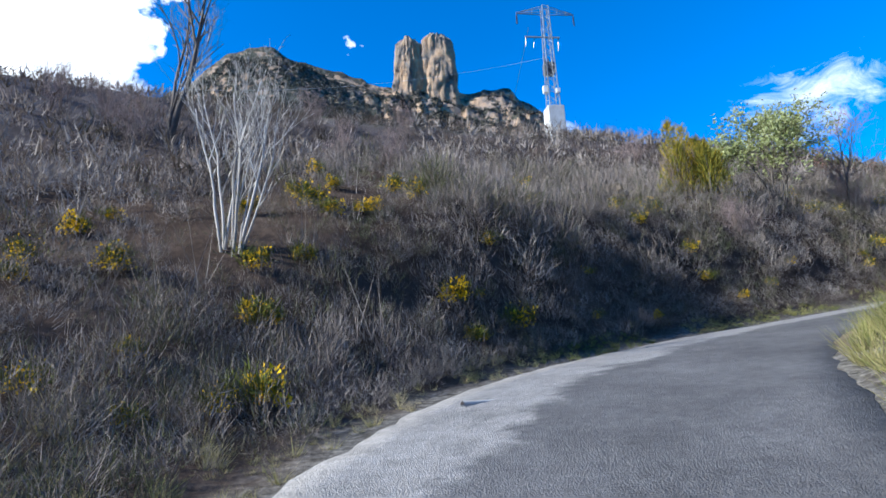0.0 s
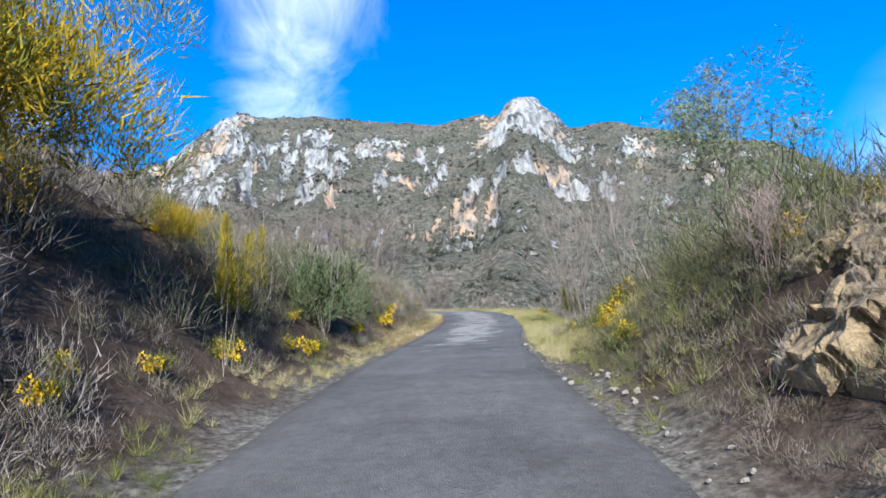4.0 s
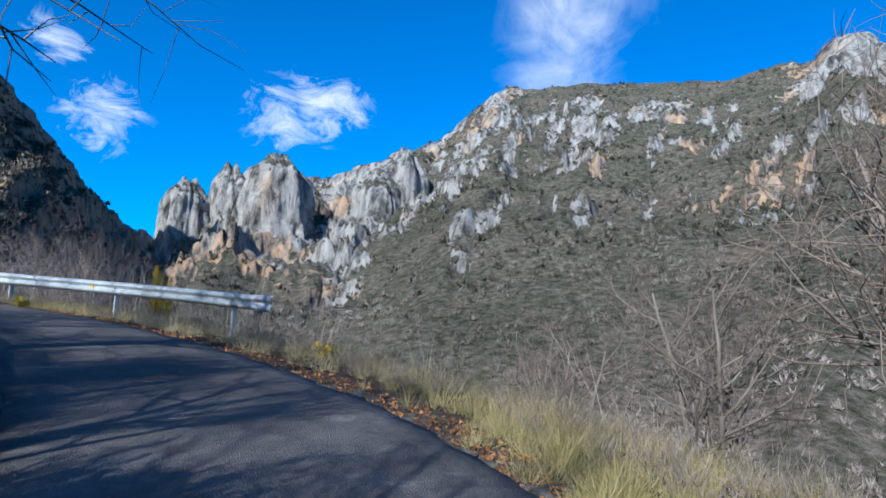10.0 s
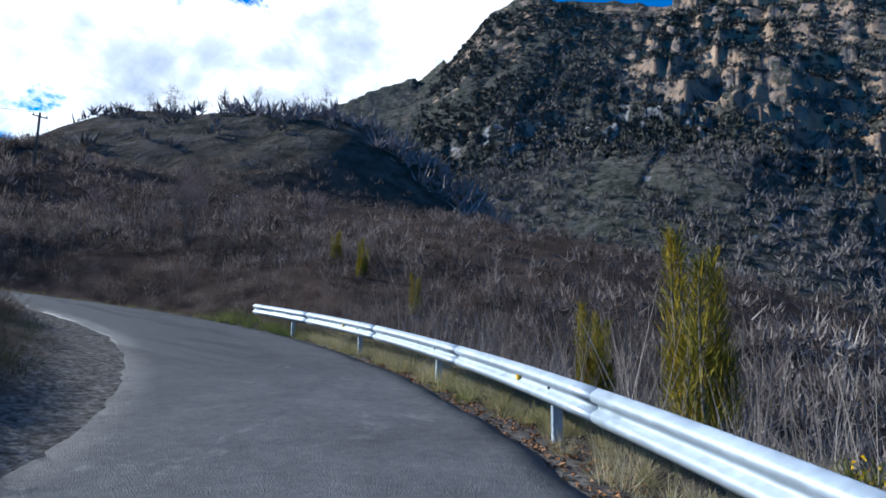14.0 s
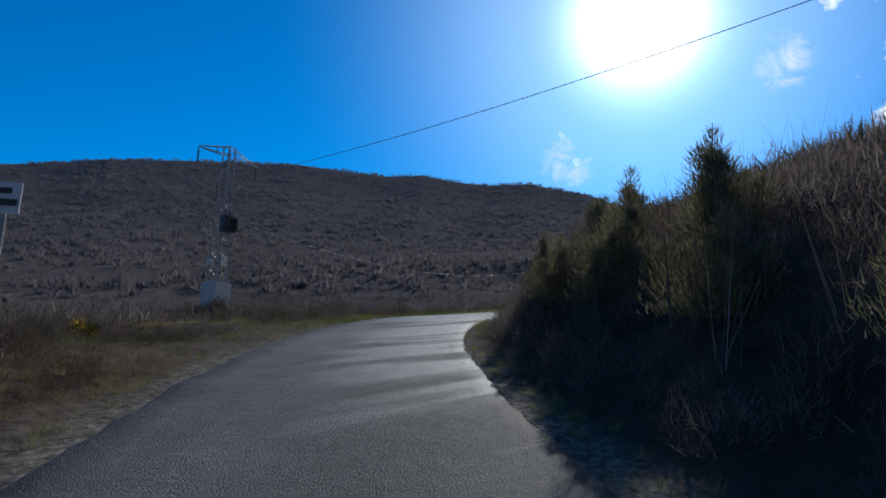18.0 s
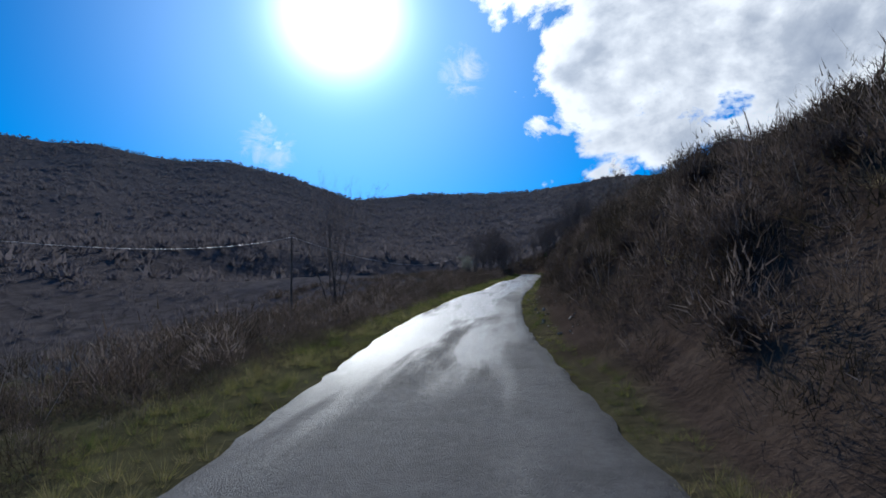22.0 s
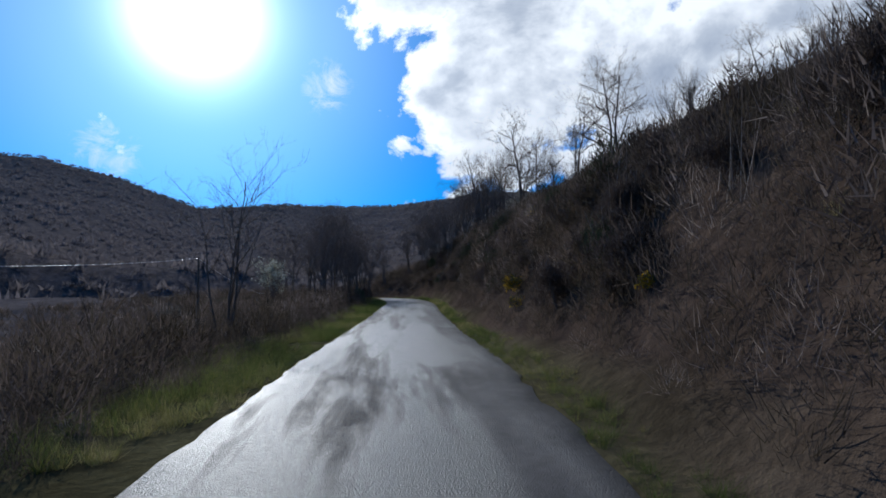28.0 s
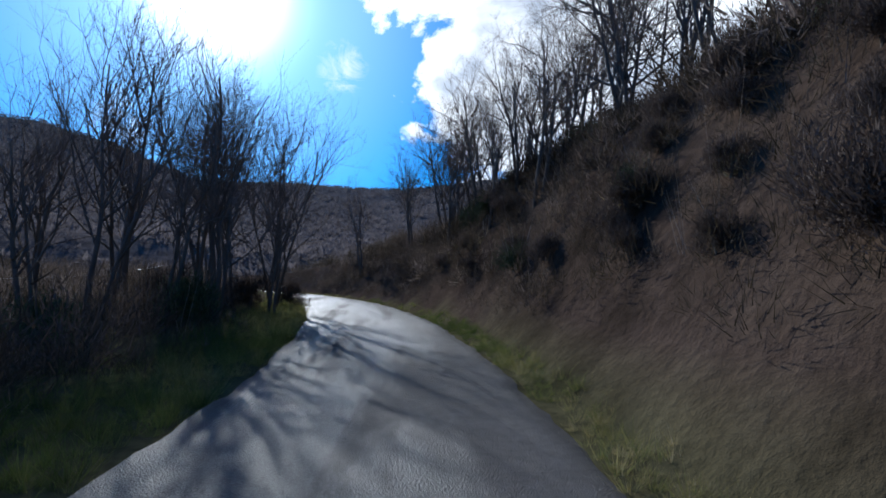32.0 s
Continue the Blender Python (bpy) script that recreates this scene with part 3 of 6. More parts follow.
# ---- mesh helpers ----
def mesh_from(name, verts, faces, mat, smooth_faces=True, attrs=None):
    """A mesh from arrays of places and of equal-sided faces."""
    verts, faces = np.asarray(verts, np.float32), np.asarray(faces, np.int32)
    me = bpy.data.meshes.new(name)
    me.vertices.add(len(verts))
    me.vertices.foreach_set("co", verts.ravel())
    k = faces.shape[1]
    me.loops.add(faces.size)
    me.loops.foreach_set("vertex_index", faces.ravel())
    me.polygons.add(len(faces))
    me.polygons.foreach_set("loop_start", np.arange(0, faces.size, k, dtype=np.int32))
    me.polygons.foreach_set("use_smooth", np.full(len(faces), smooth_faces))
    for key, values in (attrs or {}).items():
        at = me.attributes.new(key, "FLOAT", "POINT")
        at.data.foreach_set("value", np.asarray(values, np.float32).ravel())
    me.update(calc_edges=True)
    me.materials.append(mat)
    return me


def grid_faces(nu, nv):
    i = np.arange((nu - 1) * (nv - 1))
    a = (i // (nv - 1)) * nv + i % (nv - 1)
    return np.stack([a, a + nv, a + nv + 1, a + 1], 1)


def part(name, bm, mat, parent, label=""):
    """Links a bmesh as one mesh object under a thing or a part."""
    me = bpy.data.meshes.new(name)
    bm.to_mesh(me)
    bm.free()
    me.materials.append(mat)
    ob = new(name, me)
    ob.parent = parent
    if label:
        tagged(ob, label)
    return ob


def mesh_part(name, me, parent, label=""):
    ob = new(name, me)
    ob.parent = parent
    if label:
        tagged(ob, label)
    return ob


def south_woods(x, y):
    az = np.degrees(np.arctan2(-(x - MID[0]), y - MID[1]))
    return smooth(az, 72, 88) + smooth(-az, 150, 175)


# ---- the ground: one sheet from the road's edge to the ridges ----
def grow(a, b, first, ratio):
    """Steps that widen away from a."""
    out, s = [a], first
    while abs(out[-1] - a) < abs(b - a):
        out.append(out[-1] + s * (1 if b > a else -1))
        s *= ratio
    return out


xs = np.array(sorted(set(np.arange(-130, 86, 0.75).tolist() + grow(86, 230, 0.8, 1.06)[1:] + grow(-130, -250, 0.8, 1.06)[1:])))
ys = np.array(sorted(set(np.arange(-14, 100, 0.75).tolist() + grow(100, 220, 0.8, 1.06)[1:] + grow(-14, -160, 0.8, 1.06)[1:])))
GX, GY = np.meshgrid(xs, ys, indexing="ij")
GZ, GROCK, GDIST, GIDX = ground_height(GX, GY)


def ground_at(x, y):
    """Height of the built ground at a place, by its grid."""
    x, y = np.atleast_1d(np.asarray(x, float)), np.atleast_1d(np.asarray(y, float))
    i = np.clip(np.searchsorted(xs, x) - 1, 0, len(xs) - 2)
    j = np.clip(np.searchsorted(ys, y) - 1, 0, len(ys) - 2)
    u, v = (x - xs[i]) / (xs[i + 1] - xs[i]), (y - ys[j]) / (ys[j + 1] - ys[j])
    return GZ[i, j] * (1 - u) * (1 - v) + GZ[i + 1, j] * u * (1 - v) + GZ[i, j + 1] * (1 - u) * v + GZ[i + 1, j + 1] * u * v


def gravel_mask(x, y, dist, idx):
    side = (x - way_pts[idx, 0]) * leftward[idx, 0] + (y - way_pts[idx, 1]) * leftward[idx, 1]
    half = np.where(side > 0, half_l[idx], half_r[idx])
    e = dist - half
    t = way_t[idx]
    base = (1 - smooth(e, 0.25, 0.7)) * (1 - smooth(t, 20.5, 22))
    wide = smooth(t, 18.9, 19.4) * (1 - smooth(t, 20.8, 21.6)) * (side > 0) * (1 - smooth(e, 4.5, 6)) * 0.3
    lay = smooth(t, 8, 8.8) * (1 - smooth(t, 16.6, 17)) * (side > 0) * (1 - smooth(e, 1.0, 1.8))
    slope = smooth(t, 1.2, 1.8) * (1 - smooth(t, 3.6, 4.2)) * (side < 0) * (1 - smooth(e, 2.2, 3.0)) * 0.8
    return np.maximum.reduce([base, wide, lay, slope])


gravel = gravel_mask(GX, GY, GDIST, GIDX)
gside = (GX - way_pts[GIDX, 0]) * leftward[GIDX, 0] + (GY - way_pts[GIDX, 1]) * leftward[GIDX, 1]
gt = way_t[GIDX]
ochre = (gside < 0) * smooth(gt, 1.2, 2.0) * (1 - smooth(gt, 3.7, 4.3)) * (1 - smooth(GDIST, 4.6, 6.0)) + (gside > 0) * smooth(gt, 5.5, 6.3) * (1 - smooth(gt, 7.5, 8.2)) * (1 - smooth(GDIST, 2.8, 3.6)) * 0.6
turf = smooth(gt, 20.3, 21.5) * (1 - smooth(GDIST, 1.7, 2.2) * (gside < 0)) + smooth(gt, 4.8, 5.6) * (1 - smooth(gt, 9.5, 10.5)) * (gside < 0) * (1 - smooth(GDIST, 4, 5.5))
gravel = np.where(ochre > 0.3, gravel * 0.5, gravel)
gverts = np.stack([GX, GY, GZ - 0.02], -1).reshape(-1, 3)
ground = new("ground", mesh_from("ground", gverts, grid_faces(len(xs), len(ys)), MAT_GROUND, True, {"rock": GROCK, "gravel": gravel, "wild": smooth(GDIST, 22, 60), "ochre": ochre, "wood": south_woods(GX, GY) * smooth(GDIST, 10, 26), "turf": turf}))
tagged(ground, "dry hillside of brown soil, gravel verges and scrub", "ground", kind="structure")

azs = np.radians(np.concatenate([np.arange(-180, -130, 1.0), np.arange(-130, 100, 0.22), np.arange(100, 180.1, 0.5)]))
rads = np.array(grow(118, 420, 3.5, 1.008) + np.arange(425, 960, 6.0).tolist() + grow(965, 3800, 12, 1.09))
FA, FR = np.meshgrid(azs, rads, indexing="ij")
FX, FY = MID[0] - FR * np.sin(FA), MID[1] + FR * np.cos(FA)
FZ, FROCK = far_height(FX, FY)
inside = (FX > xs[0]) & (FX < xs[-1]) & (FY > ys[0]) & (FY < ys[-1])
edge = np.minimum.reduce([FX - xs[0], xs[-1] - FX, FY - ys[0], ys[-1] - FY])
FZ = np.where(inside, FZ - 1.0 - np.clip(edge, 0, 40) * 0.6, FZ)
mountains = new("mountain_slopes", mesh_from("mountain_slopes", np.stack([FX, FY, FZ], -1).reshape(-1, 3), grid_faces(len(azs), len(rads)), MAT_GROUND, True, {"rock": FROCK, "gravel": FX * 0, "wild": FX * 0 + 1, "ochre": FX * 0, "wood": south_woods(FX, FY)}))
tagged(mountains, "limestone mountains and scrubby ridges round the valley", "mountain", kind="structure")

# ---- the road ----
cols = np.array([-1.0, -0.985, -0.8, -0.55, -0.25, 0.0, 0.25, 0.55, 0.8, 0.985, 1.0])
road_pts, road_t = spline(line, 30)
rt = np.gradient(road_pts, axis=0)
rt[:, 2] = 0
rt /= np.linalg.norm(rt, axis=1)[:, None]
rl = np.stack([-rt[:, 1], rt[:, 0], 0 * rt[:, 0]], 1)
wl, wr = table(WIDTHS, road_t)
wob = 0.06
wl = wl + wob * (fbm(road_t * 9, road_t * 0, 4, 5) - 0.5) * 2
wr = wr + wob * (fbm(road_t * 9, road_t * 0 + 7, 4, 6) - 0.5) * 2
rr_ = np.random.default_rng(3)
wl, wr = wl + rr_.normal(0, 0.022, len(wl)), wr + rr_.normal(0, 0.022, len(wr))
off = np.where(cols[None] < 0, cols[None] * wr[:, None], cols[None] * wl[:, None])
rv = road_pts[:, None, :] + off[..., None] * rl[:, None, :]
rv[..., 2] += 0.035 - 0.02 * cols[None] ** 2
rv[:, 0, 2] -= 0.09
rv[:, -1, 2] -= 0.09
rv[..., 2] += 0.012 * (fbm(rv[..., 0] / 1.5, rv[..., 1] / 1.5, 2, 3) - 0.5)
late, t2 = np.broadcast_to(cols[None], off.shape), np.broadcast_to(road_t[:, None], off.shape)
worn = smooth(late, 0.05, 0.5) * (1 - smooth(t2, 3.6, 4.6)) + smooth(t2, 5.2, 6.6) * (1 - smooth(t2, 10, 11)) * (1 - smooth(np.abs(late), 0.3, 0.85)) * 0.62 + 0.16 * smooth(t2, 10.5, 11) * (1 - smooth(t2, 15, 16))
wet = 0.45 * smooth(late, -0.3, 0.3) * smooth(t2, 15.8, 16.3) * (1 - smooth(t2, 17.2, 18.0)) + smooth(t2, 14.8, 15.6) * (1 - 0.3 * smooth(t2, 15.8, 16.3) * (1 - smooth(t2, 18.6, 19.4))) * (1 - 0.55 * smooth(late, 0.1, 0.6) * smooth(t2, 17, 18) * (1 - smooth(t2, 20, 21)) - 0.4 * smooth(-late, 0.2, 0.7) * smooth(t2, 22, 23)) * (1 - 0.62 * smooth(t2, 22.1, 22.5) * (1 - smooth(t2, 22.7, 23.4))) * (1 + 0.2 * smooth(t2, 23.0, 24.0) * (1 - smooth(t2, 30.0, 31.0)))
wet = wet * (1 - 0.7 * smooth(-late, -0.15, 0.3) * (1 - smooth(t2, 16.2, 17.2)))
broken = smooth(t2, 6.2, 7.0) * (1 - smooth(t2, 9.6, 10.4)) + 0.3 * smooth(t2, 12, 12.5) * (1 - smooth(t2, 14, 15)) + 0.4 * smooth(t2, 21, 22)
road = new("road", mesh_from("road", rv.reshape(-1, 3), grid_faces(len(road_pts), len(cols))[:, ::-1], MAT_ASPHALT, True, {"worn": worn, "wet": wet, "broken": broken}))
tagged(road, "narrow cracked grey asphalt road with crumbling edges", "road", kind="structure")


# ---- the twin rock pinnacles on the northern skyline ----
def pinnacle(x, y, z0, z1, width, depth, seed, taper=0.22, rock=1.0):
    """A ribbed limestone pillar with a broken top."""
    nu, nv = 110, 64
    a = np.linspace(0, 2 * np.pi, nu, endpoint=False)
    h = np.linspace(0, 1, nv)
    A, Hh = np.meshgrid(a, h, indexing="ij")
    sq = (np.abs(np.cos(A)) ** 3.2 + np.abs(np.sin(A)) ** 3.2) ** (-1 / 3.2)
    r = sq * (1.12 - taper * Hh - 0.35 * smooth(Hh, 0.9, 1.0))
    rib = fbm(np.cos(A) * 1.7 + 9, np.sin(A) * 1.7 + Hh * 1.5 + seed, 5, seed, 0.6) - 0.5
    ledge = fbm(np.cos(A) * 2 + 3, Hh * 9 + seed, 3, seed + 4) - 0.5
    chip = fbm(np.cos(A) * 6 + seed, np.sin(A) * 6 + Hh * 5, 4, seed + 2, 0.6) - 0.5
    r = r * (1 + 0.48 * rib + 0.22 * ledge + 0.44 * chip)
    X, Y = x + r * np.cos(A) * width / 2, y + r * np.sin(A) * depth / 2
    Z = z0 + (z1 - z0) * Hh * (0.94 + 0.12 * fbm(np.cos(A) * 1.6 + seed, np.sin(A) * 1.6, 3, seed + 8))
    v = np.stack([X, Y, Z], -1).reshape(-1, 3)
    i, j = np.meshgrid(np.arange(nu), np.arange(nv - 1), indexing="ij")
    f = np.stack([i * nv + j, ((i + 1) % nu) * nv + j, ((i + 1) % nu) * nv + j + 1, i * nv + j + 1], -1).reshape(-1, 4)
    crown = len(v)
    v = np.concatenate([v, [[x, y, z1 * 1.0]]])
    tri_ = np.array([[k * nv + nv - 1, ((k + 1) % nu) * nv + nv - 1, crown] for k in range(nu)])
    quads = mesh_from("pinnacle", v, f, MAT_GROUND, True, {"rock": np.full(len(v), rock), "gravel": np.zeros(len(v)), "wild": np.ones(len(v)), "ochre": np.zeros(len(v)), "wood": np.zeros(len(v))})
    bm = bmesh.new()
    bm.from_mesh(quads)
    bm.verts.ensure_lookup_table()
    for t in tri_:
        bm.faces.new([bm.verts[int(q)] for q in t])
    bm.to_mesh(quads)
    bm.free()
    return quads


for px, pz1, pw, ps in ((-21.5, 287.0, 24.0, 2), (4.5, 289.0, 28.0, 5)):
    pin = new("rock_pinnacle", pinnacle(px, 474.0, 215.0, pz1, pw, 24.0, ps))
    tagged(pin, "tall grey limestone pinnacle with ochre stains on the skyline", "rock", "twin pinnacles")

# ---- the cliffs that close the gorge ----
for px, py, pz1, pw, pd, ps in ((344, 502, 160, 84, 80, 11), (316, 622, 148, 64, 70, 14), (350, 600, 168, 60, 70, 17), (432, 466, 156, 66, 60, 21), (466, 462, 184, 70, 60, 26), (404, 560, 158, 120, 80, 29)):
    cliff = new("rock_cliff", pinnacle(px, py, -50.0, pz1, pw, pd, ps, 0.55, 0.5))
    tagged(cliff, "sheer pale limestone cliff with scrub on its ledges", "rock", "gorge cliffs")


# ---- plant materials ----
def mat_plant(name, stops, spread=0.3, rough=0.9, through_light=0.0):
    m, n, b = material(name)
    tint = n.add("ShaderNodeAttribute", attribute_name="tint").outputs["Fac"]
    geo = n.add("ShaderNodeNewGeometry")
    fac = n.math("ADD", tint, n.math("MULTIPLY", n.math("SUBTRACT", geo.outputs["Random Per Island"], 0.5), spread))
    col = n.ramp(fac, stops)
    col = n.mix(0.6, col, n.ramp(n.noise(geo.outputs["Position"], 1.7, 3), ((0.3, 0.6), (0.7, 1.35))), "MULTIPLY")
    plug(n, b, col, rough, spec=0.06)
    if through_light:
        tr = n.add("ShaderNodeBsdfTranslucent", {"Color": col})
        mx = n.add("ShaderNodeMixShader", {0: through_light, 1: b.outputs[0], 2: tr.outputs[0]})
        out = [q for q in m.node_tree.nodes if q.bl_idname == "ShaderNodeOutputMaterial"][0]
        m.node_tree.links.new(mx.outputs[0], out.inputs[0])
    return m


SCRUB_STOPS = ((0.0, (0.030, 0.038, 0.017)), (0.18, (0.070, 0.080, 0.032)), (0.36, (0.118, 0.116, 0.058)), (0.52, (0.160, 0.130, 0.108)), (0.70, (0.225, 0.184, 0.160)), (0.86, (0.275, 0.236, 0.20)), (1.0, (0.345, 0.295, 0.255)))
GRASS_STOPS = ((0.0, (0.060, 0.088, 0.020)), (0.3, (0.130, 0.155, 0.042)), (0.55, (0.30, 0.27, 0.10)), (0.8, (0.46, 0.37, 0.20)), (1.0, (0.55, 0.47, 0.31)))
MAT_SCRUB = mat_plant("scrub_twigs", SCRUB_STOPS, 0.36, 0.9, 0.12)
HEATH_STOPS = ((0.0, (0.036, 0.030, 0.020)), (0.3, (0.078, 0.062, 0.046)), (0.6, (0.120, 0.092, 0.078)), (0.85, (0.185, 0.145, 0.125)), (1.0, (0.30, 0.245, 0.21)))
MAT_HEATH = mat_plant("brown_heath", HEATH_STOPS, 0.4, 0.9, 0.32)
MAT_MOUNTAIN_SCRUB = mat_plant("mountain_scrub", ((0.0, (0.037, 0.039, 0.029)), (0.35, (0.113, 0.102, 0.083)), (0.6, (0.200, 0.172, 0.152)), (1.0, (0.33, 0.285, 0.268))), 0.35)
# lightened: the veil of glare over the southern ridge is put into these colours
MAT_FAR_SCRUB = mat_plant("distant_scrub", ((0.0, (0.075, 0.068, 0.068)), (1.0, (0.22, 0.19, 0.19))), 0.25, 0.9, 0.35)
MAT_GREY_TWIG = mat_plant("ash_grey_twigs", ((0.0, (0.15, 0.125, 0.118)), (1.0, (0.32, 0.28, 0.265))), 0.6)
MAT_MAUVE_TWIG = mat_plant("mauve_twigs", ((0.0, (0.20, 0.14, 0.125)), (1.0, (0.40, 0.31, 0.29))), 0.6)
MAT_GRASS = mat_plant("grass_blades", GRASS_STOPS, 0.35, 0.8, 0.3)
MAT_GORSE = mat_plant("gorse_spines", ((0.0, (0.050, 0.062, 0.014)), (1.0, (0.150, 0.150, 0.030))), 0.7)
MAT_FLOWER = mat_plant("gorse_flowers", ((0.0, (0.62, 0.36, 0.004)), (1.0, (0.86, 0.58, 0.02))), 0.9, 0.7, 0.2)
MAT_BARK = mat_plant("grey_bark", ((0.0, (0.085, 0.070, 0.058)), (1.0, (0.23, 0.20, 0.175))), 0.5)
MAT_PALE_BARK = mat_plant("pale_bark", ((0.0, (0.34, 0.30, 0.26)), (1.0, (0.62, 0.58, 0.53))), 0.5)
MAT_TWIG = mat_plant("bare_twigs", ((0.0, (0.11, 0.085, 0.070)), (1.0, (0.30, 0.235, 0.20))), 0.6)
MAT_RED_TWIG = mat_plant("reddish_twigs", ((0.0, (0.26, 0.12, 0.085)), (1.0, (0.46, 0.27, 0.21))), 0.6)
MAT_PALE_LEAF = mat_plant("pale_green_leaves", ((0.0, (0.20, 0.23, 0.07)), (1.0, (0.48, 0.50, 0.25))), 0.7, 0.8, 0.25)
MAT_OLIVE_LEAF = mat_plant("olive_leaves", ((0.0, (0.080, 0.092, 0.020)), (0.5, (0.22, 0.195, 0.032)), (1.0, (0.52, 0.34, 0.022))), 0.75, 0.8, 0.2)
MAT_DARK_LEAF = mat_plant("juniper_needles", ((0.0, (0.030, 0.045, 0.022)), (1.0, (0.13, 0.15, 0.075))), 0.7)
MAT_LITTER = mat_plant("fallen_leaves", ((0.0, (0.15, 0.065, 0.03)), (1.0, (0.42, 0.21, 0.09))), 0.9)


def tufts(base, size, tint, blades, width, lean, rise, reach, rng, squash=0.9):
    """Blades of many plants at once: triangles that fan out of a low dome."""
    k = len(base)
    az = rng.uniform(0, 2 * np.pi, (k, blades))
    tilt = lean * np.sqrt(rng.uniform(0, 1, (k, blades)))
    out = np.stack([np.cos(az), np.sin(az), 0 * az], -1)
    ray_ = np.stack([np.cos(az) * np.sin(tilt), np.sin(az) * np.sin(tilt), np.cos(tilt) * squash], -1)
    ray_ += rng.normal(0, 0.18, ray_.shape)
    s = size[:, None, None]
    root = base[:, None, :] + out * s * 0.34 * rng.uniform(0, 1, (k, blades, 1)) * np.sin(tilt)[..., None] * 1.3
    root[..., 2] += (s[..., 0] * rise * rng.uniform(0, 1, (k, blades)) * np.cos(tilt)) - 0.03
    tip = root + ray_ * s * reach * rng.uniform(0.5, 1.15, (k, blades, 1))
    return blade_mesh(root, tip, ray_, s, width, tint, rng)


def blade_mesh(root, tip, ray_, s, width, tint, rng):
    k, blades = root.shape[:2]
    perp = np.cross(ray_, rng.normal(0, 1, ray_.shape))
    perp /= np.linalg.norm(perp, axis=-1, keepdims=True) + 1e-6
    w = perp * width * s * rng.uniform(0.6, 1.4, (k, blades, 1))
    v = np.stack([root - w, root + w, tip], 2).reshape(-1, 3)
    tn = np.repeat(np.clip(tint[:, None] + rng.normal(0, 0.05, (k, blades)), 0, 1).ravel(), 3)
    return v, tn


def domes(base, size, tint, blades, width, reach, rng, tall=0.8, lean=0.5):
    """Bushes: short twigs all through an uneven dome, pointing up and outwards."""
    k = len(base)
    n = rng.normal(0, 1, (k, blades, 3))
    n /= np.linalg.norm(n, axis=-1, keepdims=True)
    n[..., 2] = np.abs(n[..., 2])
    lump = 0.75 + 0.35 * np.sin(3 * np.arctan2(n[..., 1], n[..., 0]) + rng.uniform(0, 6, (k, 1))) * rng.uniform(0.2, 1, (k, 1))
    rad = rng.uniform(0.25, 1, (k, blades)) ** 0.5 * lump
    s = size[:, None, None]
    root = base[:, None, :] + n * np.array([0.55, 0.55, tall]) * s * rad[..., None] * 0.8
    ray_ = n * (1 - lean) + np.array([0, 0, lean]) + rng.normal(0, 0.35, n.shape)
    ray_ /= np.linalg.norm(ray_, axis=-1, keepdims=True)
    tip = root + ray_ * s * reach * rng.uniform(0.5, 1.3, (k, blades, 1))
    return blade_mesh(root, tip, ray_, s, width, tint, rng)


def stuff(name, pieces, mat, label, category):
    v = np.concatenate([p[0] for p in pieces])
    t = np.concatenate([p[1] for p in pieces])
    ob = new(name, mesh_from(name, v, np.arange(len(v)).reshape(-1, 3), mat, False, {"tint": t}))
    return tagged(ob, label, category, kind="stuff")


def station_info(x, y):
    """Second of the drive, side (+1 left), metres past the asphalt's edge."""
    d = np.hypot(x[:, None] - way_pts[None, :, 0], y[:, None] - way_pts[None, :, 1])
    i = d.argmin(1)
    side = np.sign((x - way_pts[i, 0]) * leftward[i, 0] + (y - way_pts[i, 1]) * leftward[i, 1])
    e = d.min(1) - np.where(side > 0, half_l[i], half_r[i])
    return way_t[i], side, e


def beside(count, t0, t1, side, e0, e1, rng, power=1.0):
    """Random places beside the road between two seconds of the drive."""
    t = rng.uniform(t0, t1, count)
    e = e0 + (e1 - e0) * rng.uniform(0, 1, count) ** power
    fx = [np.interp(t, way_t, way_pts[:, k]) for k in (0, 1)]
    lx = [np.interp(t, way_t, leftward[:, k]) for k in (0, 1)]
    h = np.interp(t, way_t, half_l if side > 0 else half_r)
    x, y = fx[0] + side * (h + e) * lx[0], fx[1] + side * (h + e) * lx[1]
    tt, sd, ee = station_info(x, y)
    keep = ee > e0 * 0.9
    return x[keep], y[keep], tt[keep], ee[keep]


def on_ground(x, y):
    return np.stack([x, y, ground_at(x, y) - 0.02], 1)


rng = np.random.default_rng(7)

